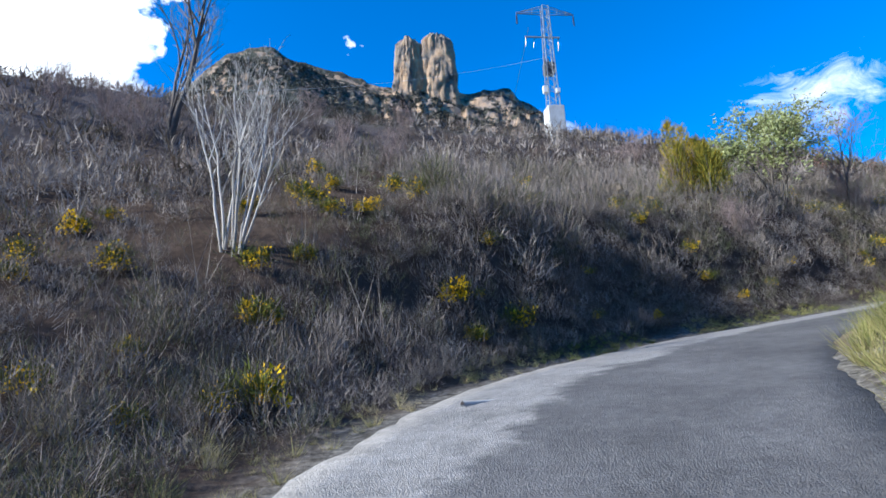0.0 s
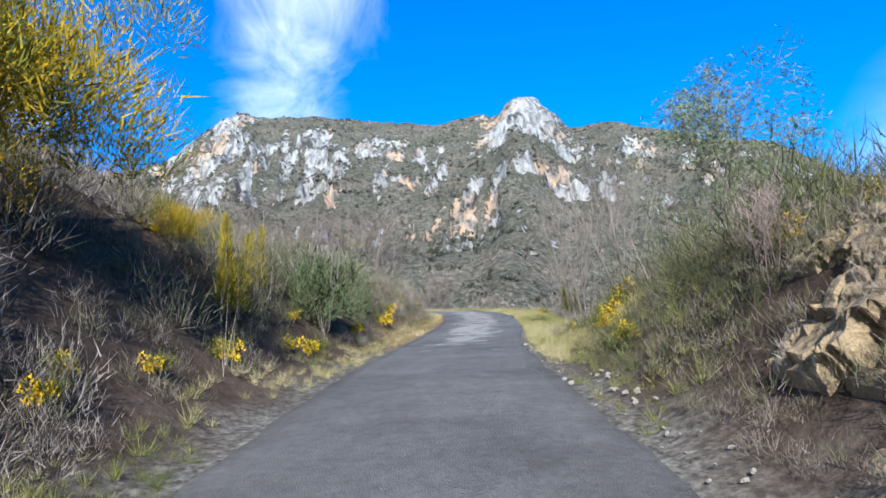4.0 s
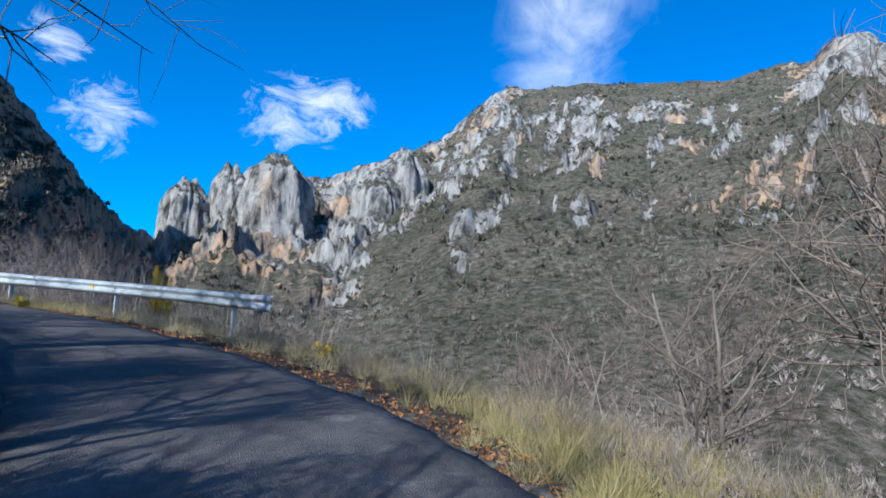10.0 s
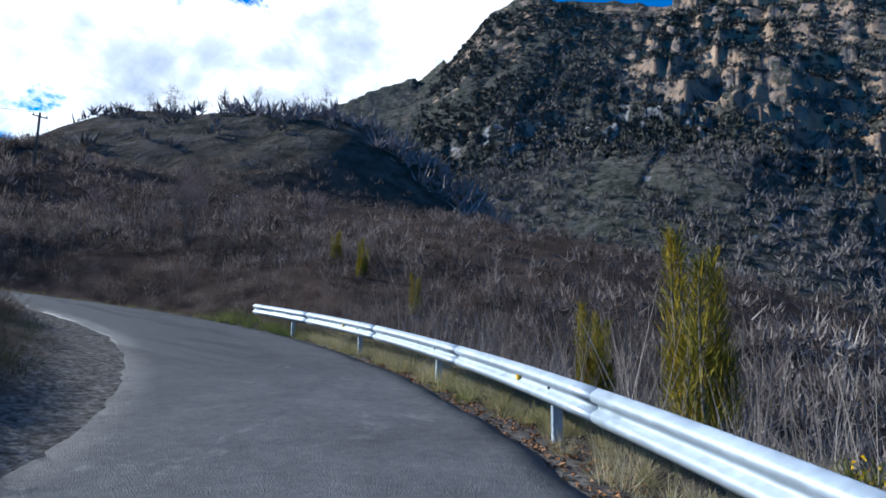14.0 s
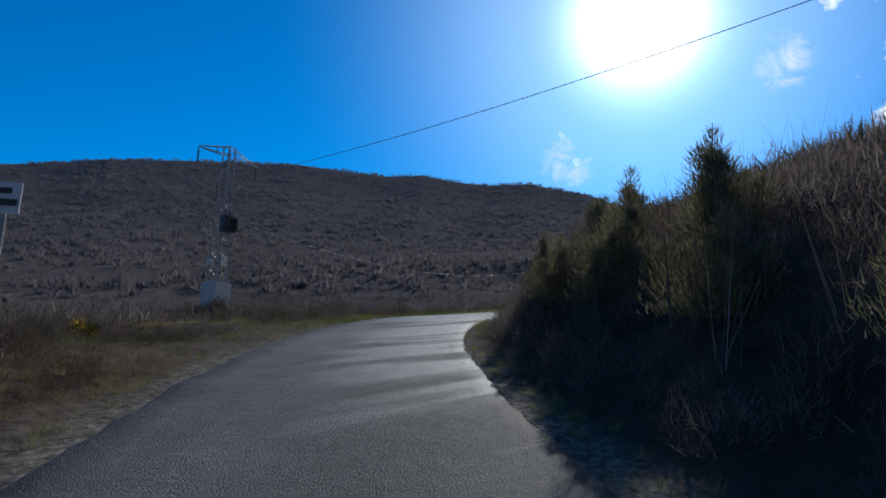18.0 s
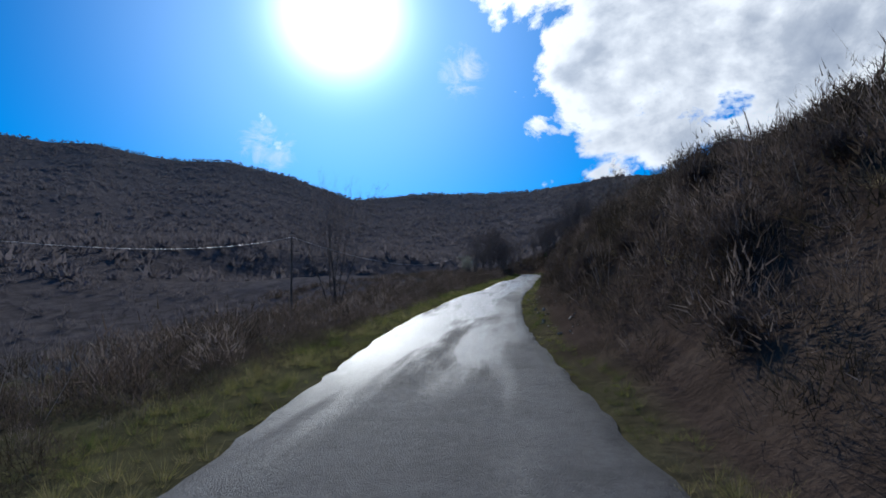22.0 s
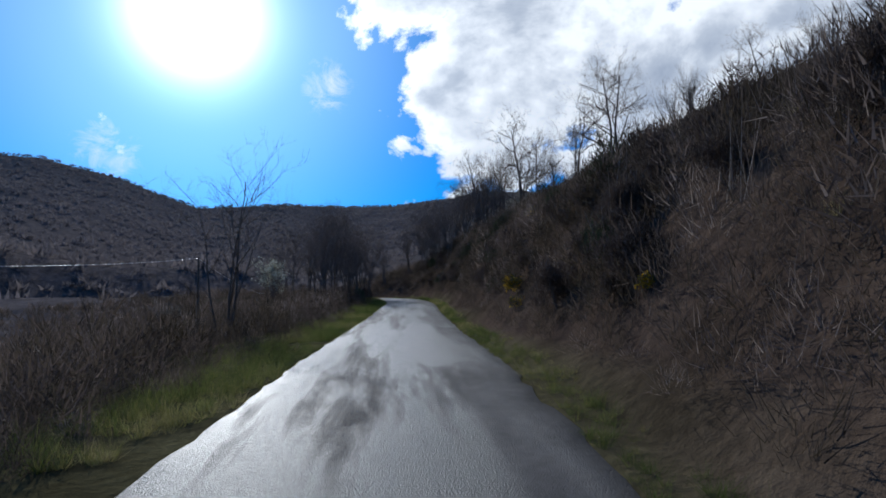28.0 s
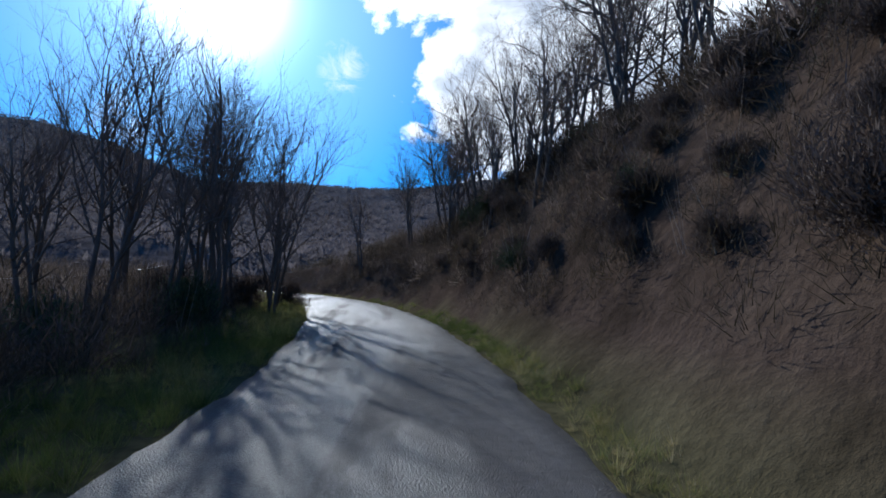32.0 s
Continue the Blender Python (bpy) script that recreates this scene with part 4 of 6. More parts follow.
# ---- scrub along the road: dense heath close by, thinning away ----
ZONES = [
    # t0, t1, side, nearest, farthest, count, size, tint, label
    (-2.5, 0.5, 1, 1.0, 12, 900, 0.44, 0.86),
    (0.3, 4.6, 1, 0.7, 12, 3900, 0.66, 0.70),
    (-2.5, 4.6, 1, 9, 42, 3750, 0.95, 0.86),
    (4.4, 9.0, 1, 0.9, 9, 2672, 0.59, 0.45),
    (4.4, 9.5, 1, 7, 34, 2250, 0.92, 0.62),
    (9.0, 16.0, 1, 1.0, 8, 2900, 0.56, 0.34),
    (9.0, 16.5, 1, 5, 30, 1750, 0.97, 0.5),
    (-1.0, 1.5, -1, 0.45, 8, 1140, 0.59, 0.50),
    (1.3, 4.4, -1, 1.9, 9, 1900, 0.72, 0.66),
    (1.3, 4.2, -1, 0.4, 2.8, 1300, 0.50, 0.44),
    (1.4, 4.4, -1, 0.6, 3.4, 520, 0.72, 0.56),
    (4.0, 6.2, -1, 0.8, 9, 1495, 0.75, 0.42),
    (6.0, 10.5, -1, 2.2, 12, 3028, 0.76, 0.60),
    (6.0, 11.0, -1, 9, 50, 2750, 1.19, 0.62),
    (10.0, 15.2, -1, 0.9, 3.2, 2000, 0.50, 0.62),
    (10.0, 15.4, -1, 3.0, 16, 2250, 1.03, 0.70),
    (10.0, 15.4, -1, 14, 50, 2600, 1.50, 0.74),
    (15.0, 20.5, -1, 0.7, 10, 4099, 0.78, 0.70),
    (15.0, 20.5, -1, 8, 40, 3000, 1.03, 0.68),
    (20.0, 36.0, -1, 0.8, 9, 5200, 0.95, 0.30),
    (20.0, 36.0, -1, 8, 42, 6875, 1.03, 0.56),
    (16.2, 18.2, 1, 0.8, 7, 1174, 0.54, 0.45),
    (16.0, 17.6, 1, 1.0, 5, 420, 0.95, 0.5),
    (17.8, 19.0, 1, 0.7, 9, 1000, 0.60, 0.42),
    (18.5, 19.9, 1, 1.8, 8, 900, 0.50, 0.36),
    (3.7, 5.4, -1, 0.5, 3.2, 620, 0.52, 0.42),
    (12.4, 15.6, -1, 0.5, 3.4, 800, 0.42, 0.64),
    (18.0, 21.0, 1, 5.5, 22, 1300, 0.65, 0.55),
    (20.5, 36.0, 1, 1.0, 10, 7500, 0.60, 0.42),
    (20.5, 36.0, 1, 9, 45, 5200, 0.92, 0.50),
    (30.5, 37.0, 1, 2.0, 12, 520, 1.45, 0.42),
    (28.5, 33.5, 1, 2.4, 8, 220, 1.8, 0.40),
    (24.0, 30.5, 1, 4.0, 20, 260, 1.3, 0.46),
    (25.5, 37.0, -1, 1.2, 9, 2600, 1.05, 0.30),
    (26.0, 37.0, -1, 8, 26, 1800, 1.5, 0.54),
    (20.5, 29.0, -1, 9, 26, 520, 1.9, 0.50),
    (20.3, 36.0, 1, 1.8, 26, 1500, 1.45, 0.42),
    (21.0, 36.0, -1, 3.0, 24, 900, 1.45, 0.42),
    (20.5, 36.0, -1, 1.4, 6, 520, 1.41, 0.36),
    (29.5, 36.0, -1, 2.0, 14, 620, 1.6, 0.38),
    (10.3, 15.4, 1, 2.6, 6, 90, 1.41, 0.26),
    (1.6, 4.6, 1, 1.6, 10, 330, 1.41, 0.64),
    (0.3, 4.6, 1, 0.6, 3.6, 1500, 0.72, 0.58),
    (4.4, 9.0, 1, 1.6, 8, 260, 1.41, 0.42),
    (4.2, 5.9, -1, 2.2, 6, 110, 1.41, 0.36),
    (11.5, 15.4, 1, 1.8, 5, 600, 0.72, 0.46),
    (6.4, 9.0, 1, 0.6, 2.2, 420, 0.5, 0.34),
    (9.5, 15.0, 1, 0.8, 3.4, 700, 0.7, 0.30),
]
low, high = [], []
for t0, t1, side, e0, e1, count, size, tint in ZONES:
    x, y, tt, ee = beside(count, t0, t1, side, e0, e1, rng)
    patch = fbm(x / 4, y / 4, 3, 17)
    keep = patch + rng.uniform(-0.25, 0.25, len(x)) > (0.22 if e1 <= 12.5 else 0.32)
    x, y, ee, patch = x[keep], y[keep], ee[keep], patch[keep]
    s = size * rng.uniform(0.55, 1.45, len(x)) * np.clip(0.5 + 0.35 * ee, 0.5, 1)
    tn = np.clip(tint + (patch - 0.5) * 0.7 + rng.normal(0, 0.15 if t0 < 15 else 0.26, len(x)), 0.02, 0.98)
    close = e1 <= 26.5
    base = on_ground(x, y)
    shelf = (ee < (6.0 if t0 < 15 else 4.0)) & close
    heap = low if t0 < 15 else high
    if close and size > 1.4:
        heap.append(domes(base, s, tn, 240, 0.0042 if t0 < 15 else 0.0055, 0.19 if t0 < 15 else 0.13, rng, 0.95))
        continue
    for sel, blades, width, reach in ((shelf, 92, 0.0042, 0.23), (~shelf & close, 32, 0.012, 0.36), (~shelf & (not close), 16, 0.026, 0.44)):
        if sel.any():
            heap.append(domes(base[sel], s[sel], tn[sel], blades, width, reach, rng))
stuff("lower_scrub", low, MAT_SCRUB, "dense grey-brown and olive heath scrub on the banks", "scrub")
stuff("upper_scrub", high, MAT_HEATH, "brown heath and broom scrub covering the steep hillside", "scrub")

# tall dry stalks that stand out of the scrub
stalks = []
for t0, t1, side, e0, e1, count in ((-1, 4.5, 1, 1.2, 14, 320), (4.5, 9, 1, 1, 12, 120), (6, 10.5, -1, 2.5, 16, 420), (10, 15.5, -1, 3, 16, 420), (11.5, 15.8, -1, 1.6, 4.5, 520), (15, 22, -1, 1.5, 14, 420), (22, 36, -1, 1.5, 16, 360), (20, 36, 1, 2, 14, 260), (4, 6, -1, 2, 6, 50)):
    x, y, tt, ee = beside(count, t0, t1, side, e0, e1, rng)
    stalks.append(tufts(on_ground(x, y), rng.uniform(0.8, 1.9, len(x)), rng.uniform(0.6, 1.0, len(x)), 7, 0.0034, 0.45, 0.2, 0.8, rng, 1.2))
stuff("dry_stalks", stalks, MAT_SCRUB, "thin bleached stalks and saplings in the scrub", "stalks")

# ---- grass on the verges ----
low, high = [], []
for t0, t1, side, e0, e1, count, size, tint in (
        (-2.5, 0.7, 1, 0.9, 12, 3000, 0.24, 0.66), (17.5, 20.8, 1, 0.2, 3.0, 900, 0.16, 0.35), (1.8, 5.2, -1, 0.3, 3.0, 420, 0.26, 0.6), (-1, 4.5, 1, 0.15, 0.9, 420, 0.16, 0.55), (1.5, 4.6, 1, 0.04, 0.8, 800, 0.12, 0.48), (4.5, 9, 1, 0.1, 1.1, 520, 0.2, 0.62), (5.2, 11, -1, 0.15, 2.6, 2600, 0.25, 0.66), (5.5, 10, -1, 0.2, 1.6, 1100, 0.2, 0.30),
        (-1, 1.8, -1, 0.1, 1.5, 420, 0.34, 0.55), (1.8, 5, -1, 0.1, 1.0, 240, 0.18, 0.5), (10.3, 15.8, -1, 0.5, 2.4, 900, 0.28, 0.72), (7.0, 10.6, -1, -0.05, 1.3, 1500, 0.19, 0.62), (7.5, 10.4, -1, 1.5, 4.5, 800, 0.30, 0.60), (14.8, 16.4, -1, 0.1, 1.6, 320, 0.32, 0.45),
        (16, 21, -1, 0.1, 0.8, 330, 0.16, 0.4), (20.5, 36, -1, 0.02, 0.6, 1500, 0.15, 0.46), (20.5, 36, 1, 0.02, 1.6, 3300, 0.22, 0.44), (12.3, 15.8, -1, 0.3, 2.4, 1500, 0.27, 0.72), (18, 21, 1, 3.0, 8.0, 900, 0.22, 0.45), (26, 36, 1, 0.04, 1.8, 2600, 0.30, 0.30), (27.5, 34, -1, 0.0, 0.5, 800, 0.20, 0.24), (29.5, 34, 1, 0.8, 4, 700, 0.16, 0.16), (21, 36, -1, 2, 14, 300, 0.3, 0.7)):
    x, y, tt, ee = beside(count, t0, t1, side, e0, e1, rng)
    patch = fbm(x / 2.5, y / 2.5, 3, 27)
    keep = patch > (0.40 if t0 < 4 else 0.30)
    x, y, patch = x[keep], y[keep], patch[keep]
    tn = np.clip(tint + (fbm(x / 3, y / 3, 2, 37) - 0.5) * 0.7 + rng.normal(0, 0.05, len(x)), 0, 1)
    (low if t0 < 15 else high).append(tufts(on_ground(x, y), size * rng.uniform(0.6, 1.5, len(x)), tn, 44 if t0 < 15 else 50, 0.0095 if t0 < 15 else 0.0062, 0.75, 0.05, 1.0, rng))
stuff("lower_verge_grass", low, MAT_GRASS, "straw-coloured and green grass tufts on the verge", "grass")
stuff("upper_verge_grass", high, MAT_GRASS, "short green and straw grass along the road", "grass")

# fallen leaves along the outer edge of the bend
x, y, tt, ee = (np.concatenate(q) for q in zip(beside(3400, 10.3, 15.3, -1, -0.10, 0.60, rng, 1.1), beside(1300, 6.2, 8.8, 1, 0.1, 1.6, rng)))
b = np.stack([x, y, ground_at(x, y) + 0.03], 1)
stuff("fallen_leaves", [tufts(b, np.full(len(x), 0.065), rng.uniform(0, 1, len(x)), 3, 0.28, 1.5, 0.0, 0.7, rng, 0.3)], MAT_LITTER, "dry orange-brown leaves along the asphalt edge", "leaves")

# ---- bush clumps over the valley and the mountains ----
def clumps(count, az0, az1, r0, r1, size, rng, tint, rock_max=0.35, vary=0.9, blades=12, width=0.17, reach=0.5):
    """Uneven little domes scattered over the far slopes."""
    az = np.radians(rng.uniform(az0, az1, count))
    r = np.sqrt(rng.uniform(r0 * r0, r1 * r1, count))
    x, y = MID[0] - r * np.sin(az), MID[1] + r * np.cos(az)
    inside_ = (x > xs[0] + 3) & (x < xs[-1] - 3) & (y > ys[0] + 3) & (y < ys[-1] - 3)
    z, rock = far_height(x, y)
    z = np.where(inside_, ground_at(np.clip(x, xs[0], xs[-1]), np.clip(y, ys[0], ys[-1])), z)
    tt, sd, ee = station_info(x, y)
    keep = (ee > 42) & (rock < rock_max + rng.uniform(-0.2, 0.5, count)) & (fbm(x / 30, y / 30, 3, 41) + rng.uniform(-0.2, 0.2, count) > 0.42)
    base = np.stack([x, y, z - 0.1 - 0.3 * max(size - 2.2, 0)], 1)[keep]
    s = size * rng.uniform(0.5, 1.5, len(base))
    tn = np.clip(tint + (fbm(base[:, 0] / 60, base[:, 1] / 60, 3, 43) - 0.5) * vary + rng.normal(0, 0.1 * vary, len(base)), 0.0, 0.95)
    return domes(base, s, tn, blades, width, reach, rng, 0.7)


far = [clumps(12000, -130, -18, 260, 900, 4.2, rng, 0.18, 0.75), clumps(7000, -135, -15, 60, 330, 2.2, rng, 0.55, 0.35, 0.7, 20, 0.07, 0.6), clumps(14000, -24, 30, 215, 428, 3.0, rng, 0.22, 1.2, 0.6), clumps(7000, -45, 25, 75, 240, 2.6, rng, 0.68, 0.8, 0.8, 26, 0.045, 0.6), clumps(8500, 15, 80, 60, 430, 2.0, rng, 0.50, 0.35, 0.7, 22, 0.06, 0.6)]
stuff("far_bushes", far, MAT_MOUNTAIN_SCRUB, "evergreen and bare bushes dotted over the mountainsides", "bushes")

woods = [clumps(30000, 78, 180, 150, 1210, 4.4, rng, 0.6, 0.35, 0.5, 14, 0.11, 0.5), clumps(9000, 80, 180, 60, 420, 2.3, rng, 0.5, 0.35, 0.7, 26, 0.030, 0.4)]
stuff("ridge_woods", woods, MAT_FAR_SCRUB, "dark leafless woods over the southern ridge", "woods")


# ---- trees ----
def tube(points, radii, sides):
    """A tapered tube along points; vertices and quads."""
    p = np.asarray(points, float)
    d = np.gradient(p, axis=0)
    d /= np.linalg.norm(d, axis=1)[:, None] + 1e-9
    ref = np.where(np.abs(d[:, 2:3]) > 0.9, np.array([[1.0, 0, 0]]), np.array([[0, 0, 1.0]]))
    u = np.cross(d, ref)
    u /= np.linalg.norm(u, axis=1)[:, None] + 1e-9
    w = np.cross(d, u)
    a = np.arange(sides) * 2 * np.pi / sides
    ring = u[:, None] * np.cos(a)[None, :, None] + w[:, None] * np.sin(a)[None, :, None]
    v = p[:, None] + ring * np.asarray(radii)[:, None, None]
    n = len(p)
    i, j = np.meshgrid(np.arange(n - 1), np.arange(sides), indexing="ij")
    f = np.stack([i * sides + j, i * sides + (j + 1) % sides, (i + 1) * sides + (j + 1) % sides, (i + 1) * sides + j], -1).reshape(-1, 4)
    return v.reshape(-1, 3), f


def limb(start, way_, length, radius, rng, droop, bend=0.22, steps=6):
    """A bending limb: points and radii."""
    pts, d = [np.array(start, float)], np.array(way_, float)
    for k in range(steps):
        d = d + rng.normal(0, bend, 3) * 0.6 + np.array([0, 0, droop])
        d /= np.linalg.norm(d)
        pts.append(pts[-1] + d * length / steps)
    return np.array(pts), radius * np.linspace(1, 0.28, steps + 1), d


def join(parts):
    v, f, off_ = [], [], 0
    for a, b in parts:
        v.append(a)
        f.append(b + off_)
        off_ += len(a)
    return np.concatenate(v), np.concatenate(f)


def grow_tree(height, rng, stems=1, spread=0.5, lift=0.10, kids=(7, 6, 5), trunk_r=0.12, clear=0.25):
    """Trunk and limbs, and the thin branches and twigs of a bare tree."""
    wood, limbs, fine, tips = [], [], [], []

    def sprout(pts, radii, level, length):
        n = kids[level]
        for k in range(n):
            f = clear + (1 - clear) * (k + rng.uniform(0.2, 1.0)) / n if level == 0 else rng.uniform(0.25, 1.0)
            i = min(int(f * (len(pts) - 1)), len(pts) - 2)
            d = pts[i + 1] - pts[i]
            d /= np.linalg.norm(d)
            side = np.cross(d, rng.normal(0, 1, 3))
            side /= np.linalg.norm(side)
            w = d * (1 - spread) + side * spread * 1.3 + np.array([0, 0, 0.15])
            w /= np.linalg.norm(w)
            L = length * rng.uniform(0.38, 0.62) * (1.25 - 0.7 * f if level == 0 else 1.0)
            p, r, d2 = limb(pts[i] + (pts[i + 1] - pts[i]) * rng.uniform(), w, L, max(radii[i] * 0.6, 0.004), rng, lift, 0.3, (5, 3, 2)[level])
            (limbs[-1] if level == 0 else fine).append(tube(p, r, 5 if level == 0 else 3))
            if level + 1 < len(kids):
                sprout(p, r, level + 1, L)
            else:
                tips.append(p[-1])

    for s in range(stems):
        a = rng.uniform(0, 2 * np.pi)
        tilt = rng.uniform(0.05, 0.22) if stems > 1 else rng.uniform(0.0, 0.06)
        d = np.array([math.cos(a) * math.sin(tilt), math.sin(a) * math.sin(tilt), math.cos(tilt)])
        p, r, d2 = limb(np.array([math.cos(a), math.sin(a), 0]) * (0.12 if stems > 1 else 0) + np.array([0, 0, -0.2]), d, height * rng.uniform(0.85, 1.05), trunk_r * rng.uniform(0.75, 1.1), rng, 0.04, 0.11, 9)
        wood.append(tube(p, r, 7))
        limbs.append([])
        sprout(p, r, 0, height)
    return wood, limbs, join(fine), np.array(tips)


def tree_thing(name, label, category, height, seed, bark, twig, group="", leaf=None, leaf_size=0.12, leaf_count=3, leaf_width=0.4, **kw):
    rng_ = np.random.default_rng(seed)
    wood, limbs, (fv, ff), tips = grow_tree(height, rng_, **kw)
    ob = tagged(new(name), label, category, group)
    ob.empty_display_size = 0.3
    for (wv, wf), own in zip(wood, limbs):
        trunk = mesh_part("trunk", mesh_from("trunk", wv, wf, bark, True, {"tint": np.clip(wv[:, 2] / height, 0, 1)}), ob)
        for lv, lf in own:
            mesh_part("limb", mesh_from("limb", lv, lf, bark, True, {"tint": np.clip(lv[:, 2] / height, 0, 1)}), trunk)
    tagged(mesh_part("crown", mesh_from("crown", fv, ff, twig, True, {"tint": np.full(len(fv), rng_.uniform(0.3, 0.7))}), ob), "thin branches and twigs", kind="stuff")
    if leaf is not None:
        b = np.repeat(tips, leaf_count, 0) + rng_.normal(0, 0.12, (len(tips) * leaf_count, 3))
        v, t = tufts(b, np.full(len(b), leaf_size), rng_.uniform(0, 1, len(b)), 4, leaf_width, 2.6, 0.2, 1.0, rng_)
        tagged(mesh_part("leaves", mesh_from("leaves", v, np.arange(len(v)).reshape(-1, 3), leaf, False, {"tint": t}), ob), kind="stuff")
    return ob


def stand(ob, x, y, turn=0.0, scale=1.0, sink=0.03):
    ob.matrix_basis = pose(x, y, float(ground_at(x, y)[0]) - sink, 0, 0, turn)
    ob.scale = (scale, scale, scale)
    return ob


def another(ob, x, y, turn=0.0, scale=1.0, label=""):
    c = copy_thing(ob, pose(0, 0, 0))
    stand(c, x, y, turn, scale)
    return tagged(c, label) if label else c


# lower leg
stand(tree_thing("silver_birch", "pale many-stemmed bare birch on the grassy bank", "tree", 2.9, 11, MAT_PALE_BARK, MAT_PALE_BARK, stems=9, spread=0.25, kids=(5, 3, 3), trunk_r=0.030, clear=0.35), -3.5, 9.6)
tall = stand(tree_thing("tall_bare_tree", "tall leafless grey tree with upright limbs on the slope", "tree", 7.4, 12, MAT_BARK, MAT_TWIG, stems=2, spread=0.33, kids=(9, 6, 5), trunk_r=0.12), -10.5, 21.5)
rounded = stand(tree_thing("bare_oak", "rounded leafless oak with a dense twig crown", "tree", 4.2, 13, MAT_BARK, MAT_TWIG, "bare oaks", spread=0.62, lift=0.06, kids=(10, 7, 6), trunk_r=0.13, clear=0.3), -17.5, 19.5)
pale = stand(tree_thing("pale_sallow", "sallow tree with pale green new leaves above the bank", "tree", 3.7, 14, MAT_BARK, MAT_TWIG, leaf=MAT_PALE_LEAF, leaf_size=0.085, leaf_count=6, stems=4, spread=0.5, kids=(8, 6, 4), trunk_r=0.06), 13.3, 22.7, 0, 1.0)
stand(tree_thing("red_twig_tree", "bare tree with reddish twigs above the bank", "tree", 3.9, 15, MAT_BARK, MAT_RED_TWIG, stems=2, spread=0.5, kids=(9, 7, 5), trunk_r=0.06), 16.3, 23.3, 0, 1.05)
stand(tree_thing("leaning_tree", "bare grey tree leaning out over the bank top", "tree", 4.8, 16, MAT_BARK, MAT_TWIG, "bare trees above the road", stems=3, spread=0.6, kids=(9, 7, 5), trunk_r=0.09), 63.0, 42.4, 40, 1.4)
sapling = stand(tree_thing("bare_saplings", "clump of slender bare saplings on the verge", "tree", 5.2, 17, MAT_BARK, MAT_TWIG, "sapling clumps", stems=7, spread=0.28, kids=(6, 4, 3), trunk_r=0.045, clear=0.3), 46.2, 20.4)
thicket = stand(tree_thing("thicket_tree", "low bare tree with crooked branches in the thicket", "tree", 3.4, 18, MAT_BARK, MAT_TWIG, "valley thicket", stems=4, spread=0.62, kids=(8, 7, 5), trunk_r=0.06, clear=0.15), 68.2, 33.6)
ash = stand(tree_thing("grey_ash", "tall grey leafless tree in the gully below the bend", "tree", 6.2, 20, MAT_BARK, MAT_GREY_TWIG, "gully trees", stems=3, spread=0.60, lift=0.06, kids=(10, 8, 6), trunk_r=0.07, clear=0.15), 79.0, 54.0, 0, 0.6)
for x, y, turn, s in ((75.6, 56.5, 150, 0.55), (73.0, 60.5, 220, 0.6), (70.4, 64.6, 75, 0.95), (70.5, 67.5, 190, 1.2), (66.8, 69.5, 320, 1.0), (65.6, 73.0, 45, 1.1), (79.5, 58.5, 30, 0.7), (76.0, 65.5, 110, 1.15), (62.5, 76.0, 250, 0.95), (73.5, 70.5, 15, 1.3), (80.5, 63.5, 200, 0.9), (68.5, 74.5, 95, 1.2)):
    another(ash, x, y, turn, s)
for x, y, turn, s in ((66.8, 28.6, 60, 0.8), (71.5, 36.6, 200, 0.9), (74.5, 40.5, 20, 1.1), (60.6, 23.0, 280, 0.6), (72.4, 57.0, 95, 1.1), (70.0, 61.5, 10, 1.0), (70.5, 27.5, 15, 0.9), (58.0, 19.2, 100, 0.8)):
    another(thicket, x, y, turn, s)
for x, y, turn, s in ((52.5, 21.4, 70, 0.62), (71.5, 31.4, 160, 0.7), (70.2, 57.6, 110, 0.8), (34.5, 18.4, 200, 0.6)):
    another(sapling, x, y, turn, s)
MAUVE = [(-6.1, 28.1, 1.1), (-1.6, 29.5, 0.9), (-3.4, 20.3, 0.8), (-10.1, 18.7, 1.0), (-12.5, 20.8, 1.1), (-14.7, 21.5, 1.2), (-1.4, 18.3, 0.7), (9.8, 28.3, 1.0), (8.8, 21.4, 0.9), (9.5, 19.2, 0.7), (10.2, 19.4, 0.6), (16.1, 23.2, 0.8), (16.9, 23.2, 0.8), (26.4, 16.9, 0.5), (18.6, 14.6, 0.35)]
mauve = stand(tree_thing("mauve_shrub", "leafless mauve-grey shrub with many thin stems", "shrub", 1.9, 25, MAT_TWIG, MAT_MAUVE_TWIG, "mauve shrubs", stems=7, spread=0.45, kids=(6, 5, 4), trunk_r=0.018, clear=0.1), *MAUVE[0][:2])
for i, (x, y, s) in enumerate(MAUVE[1:]):
    another(mauve, x, y, i * 73 % 360, s)
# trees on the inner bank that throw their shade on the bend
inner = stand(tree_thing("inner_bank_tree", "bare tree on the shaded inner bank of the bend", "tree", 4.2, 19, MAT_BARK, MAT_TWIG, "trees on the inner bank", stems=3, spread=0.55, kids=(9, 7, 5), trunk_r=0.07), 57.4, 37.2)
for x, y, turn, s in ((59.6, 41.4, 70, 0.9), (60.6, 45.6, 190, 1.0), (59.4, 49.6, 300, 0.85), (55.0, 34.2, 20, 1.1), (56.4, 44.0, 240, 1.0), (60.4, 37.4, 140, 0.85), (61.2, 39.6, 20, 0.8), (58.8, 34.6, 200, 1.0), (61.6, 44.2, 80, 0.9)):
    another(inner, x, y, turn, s)
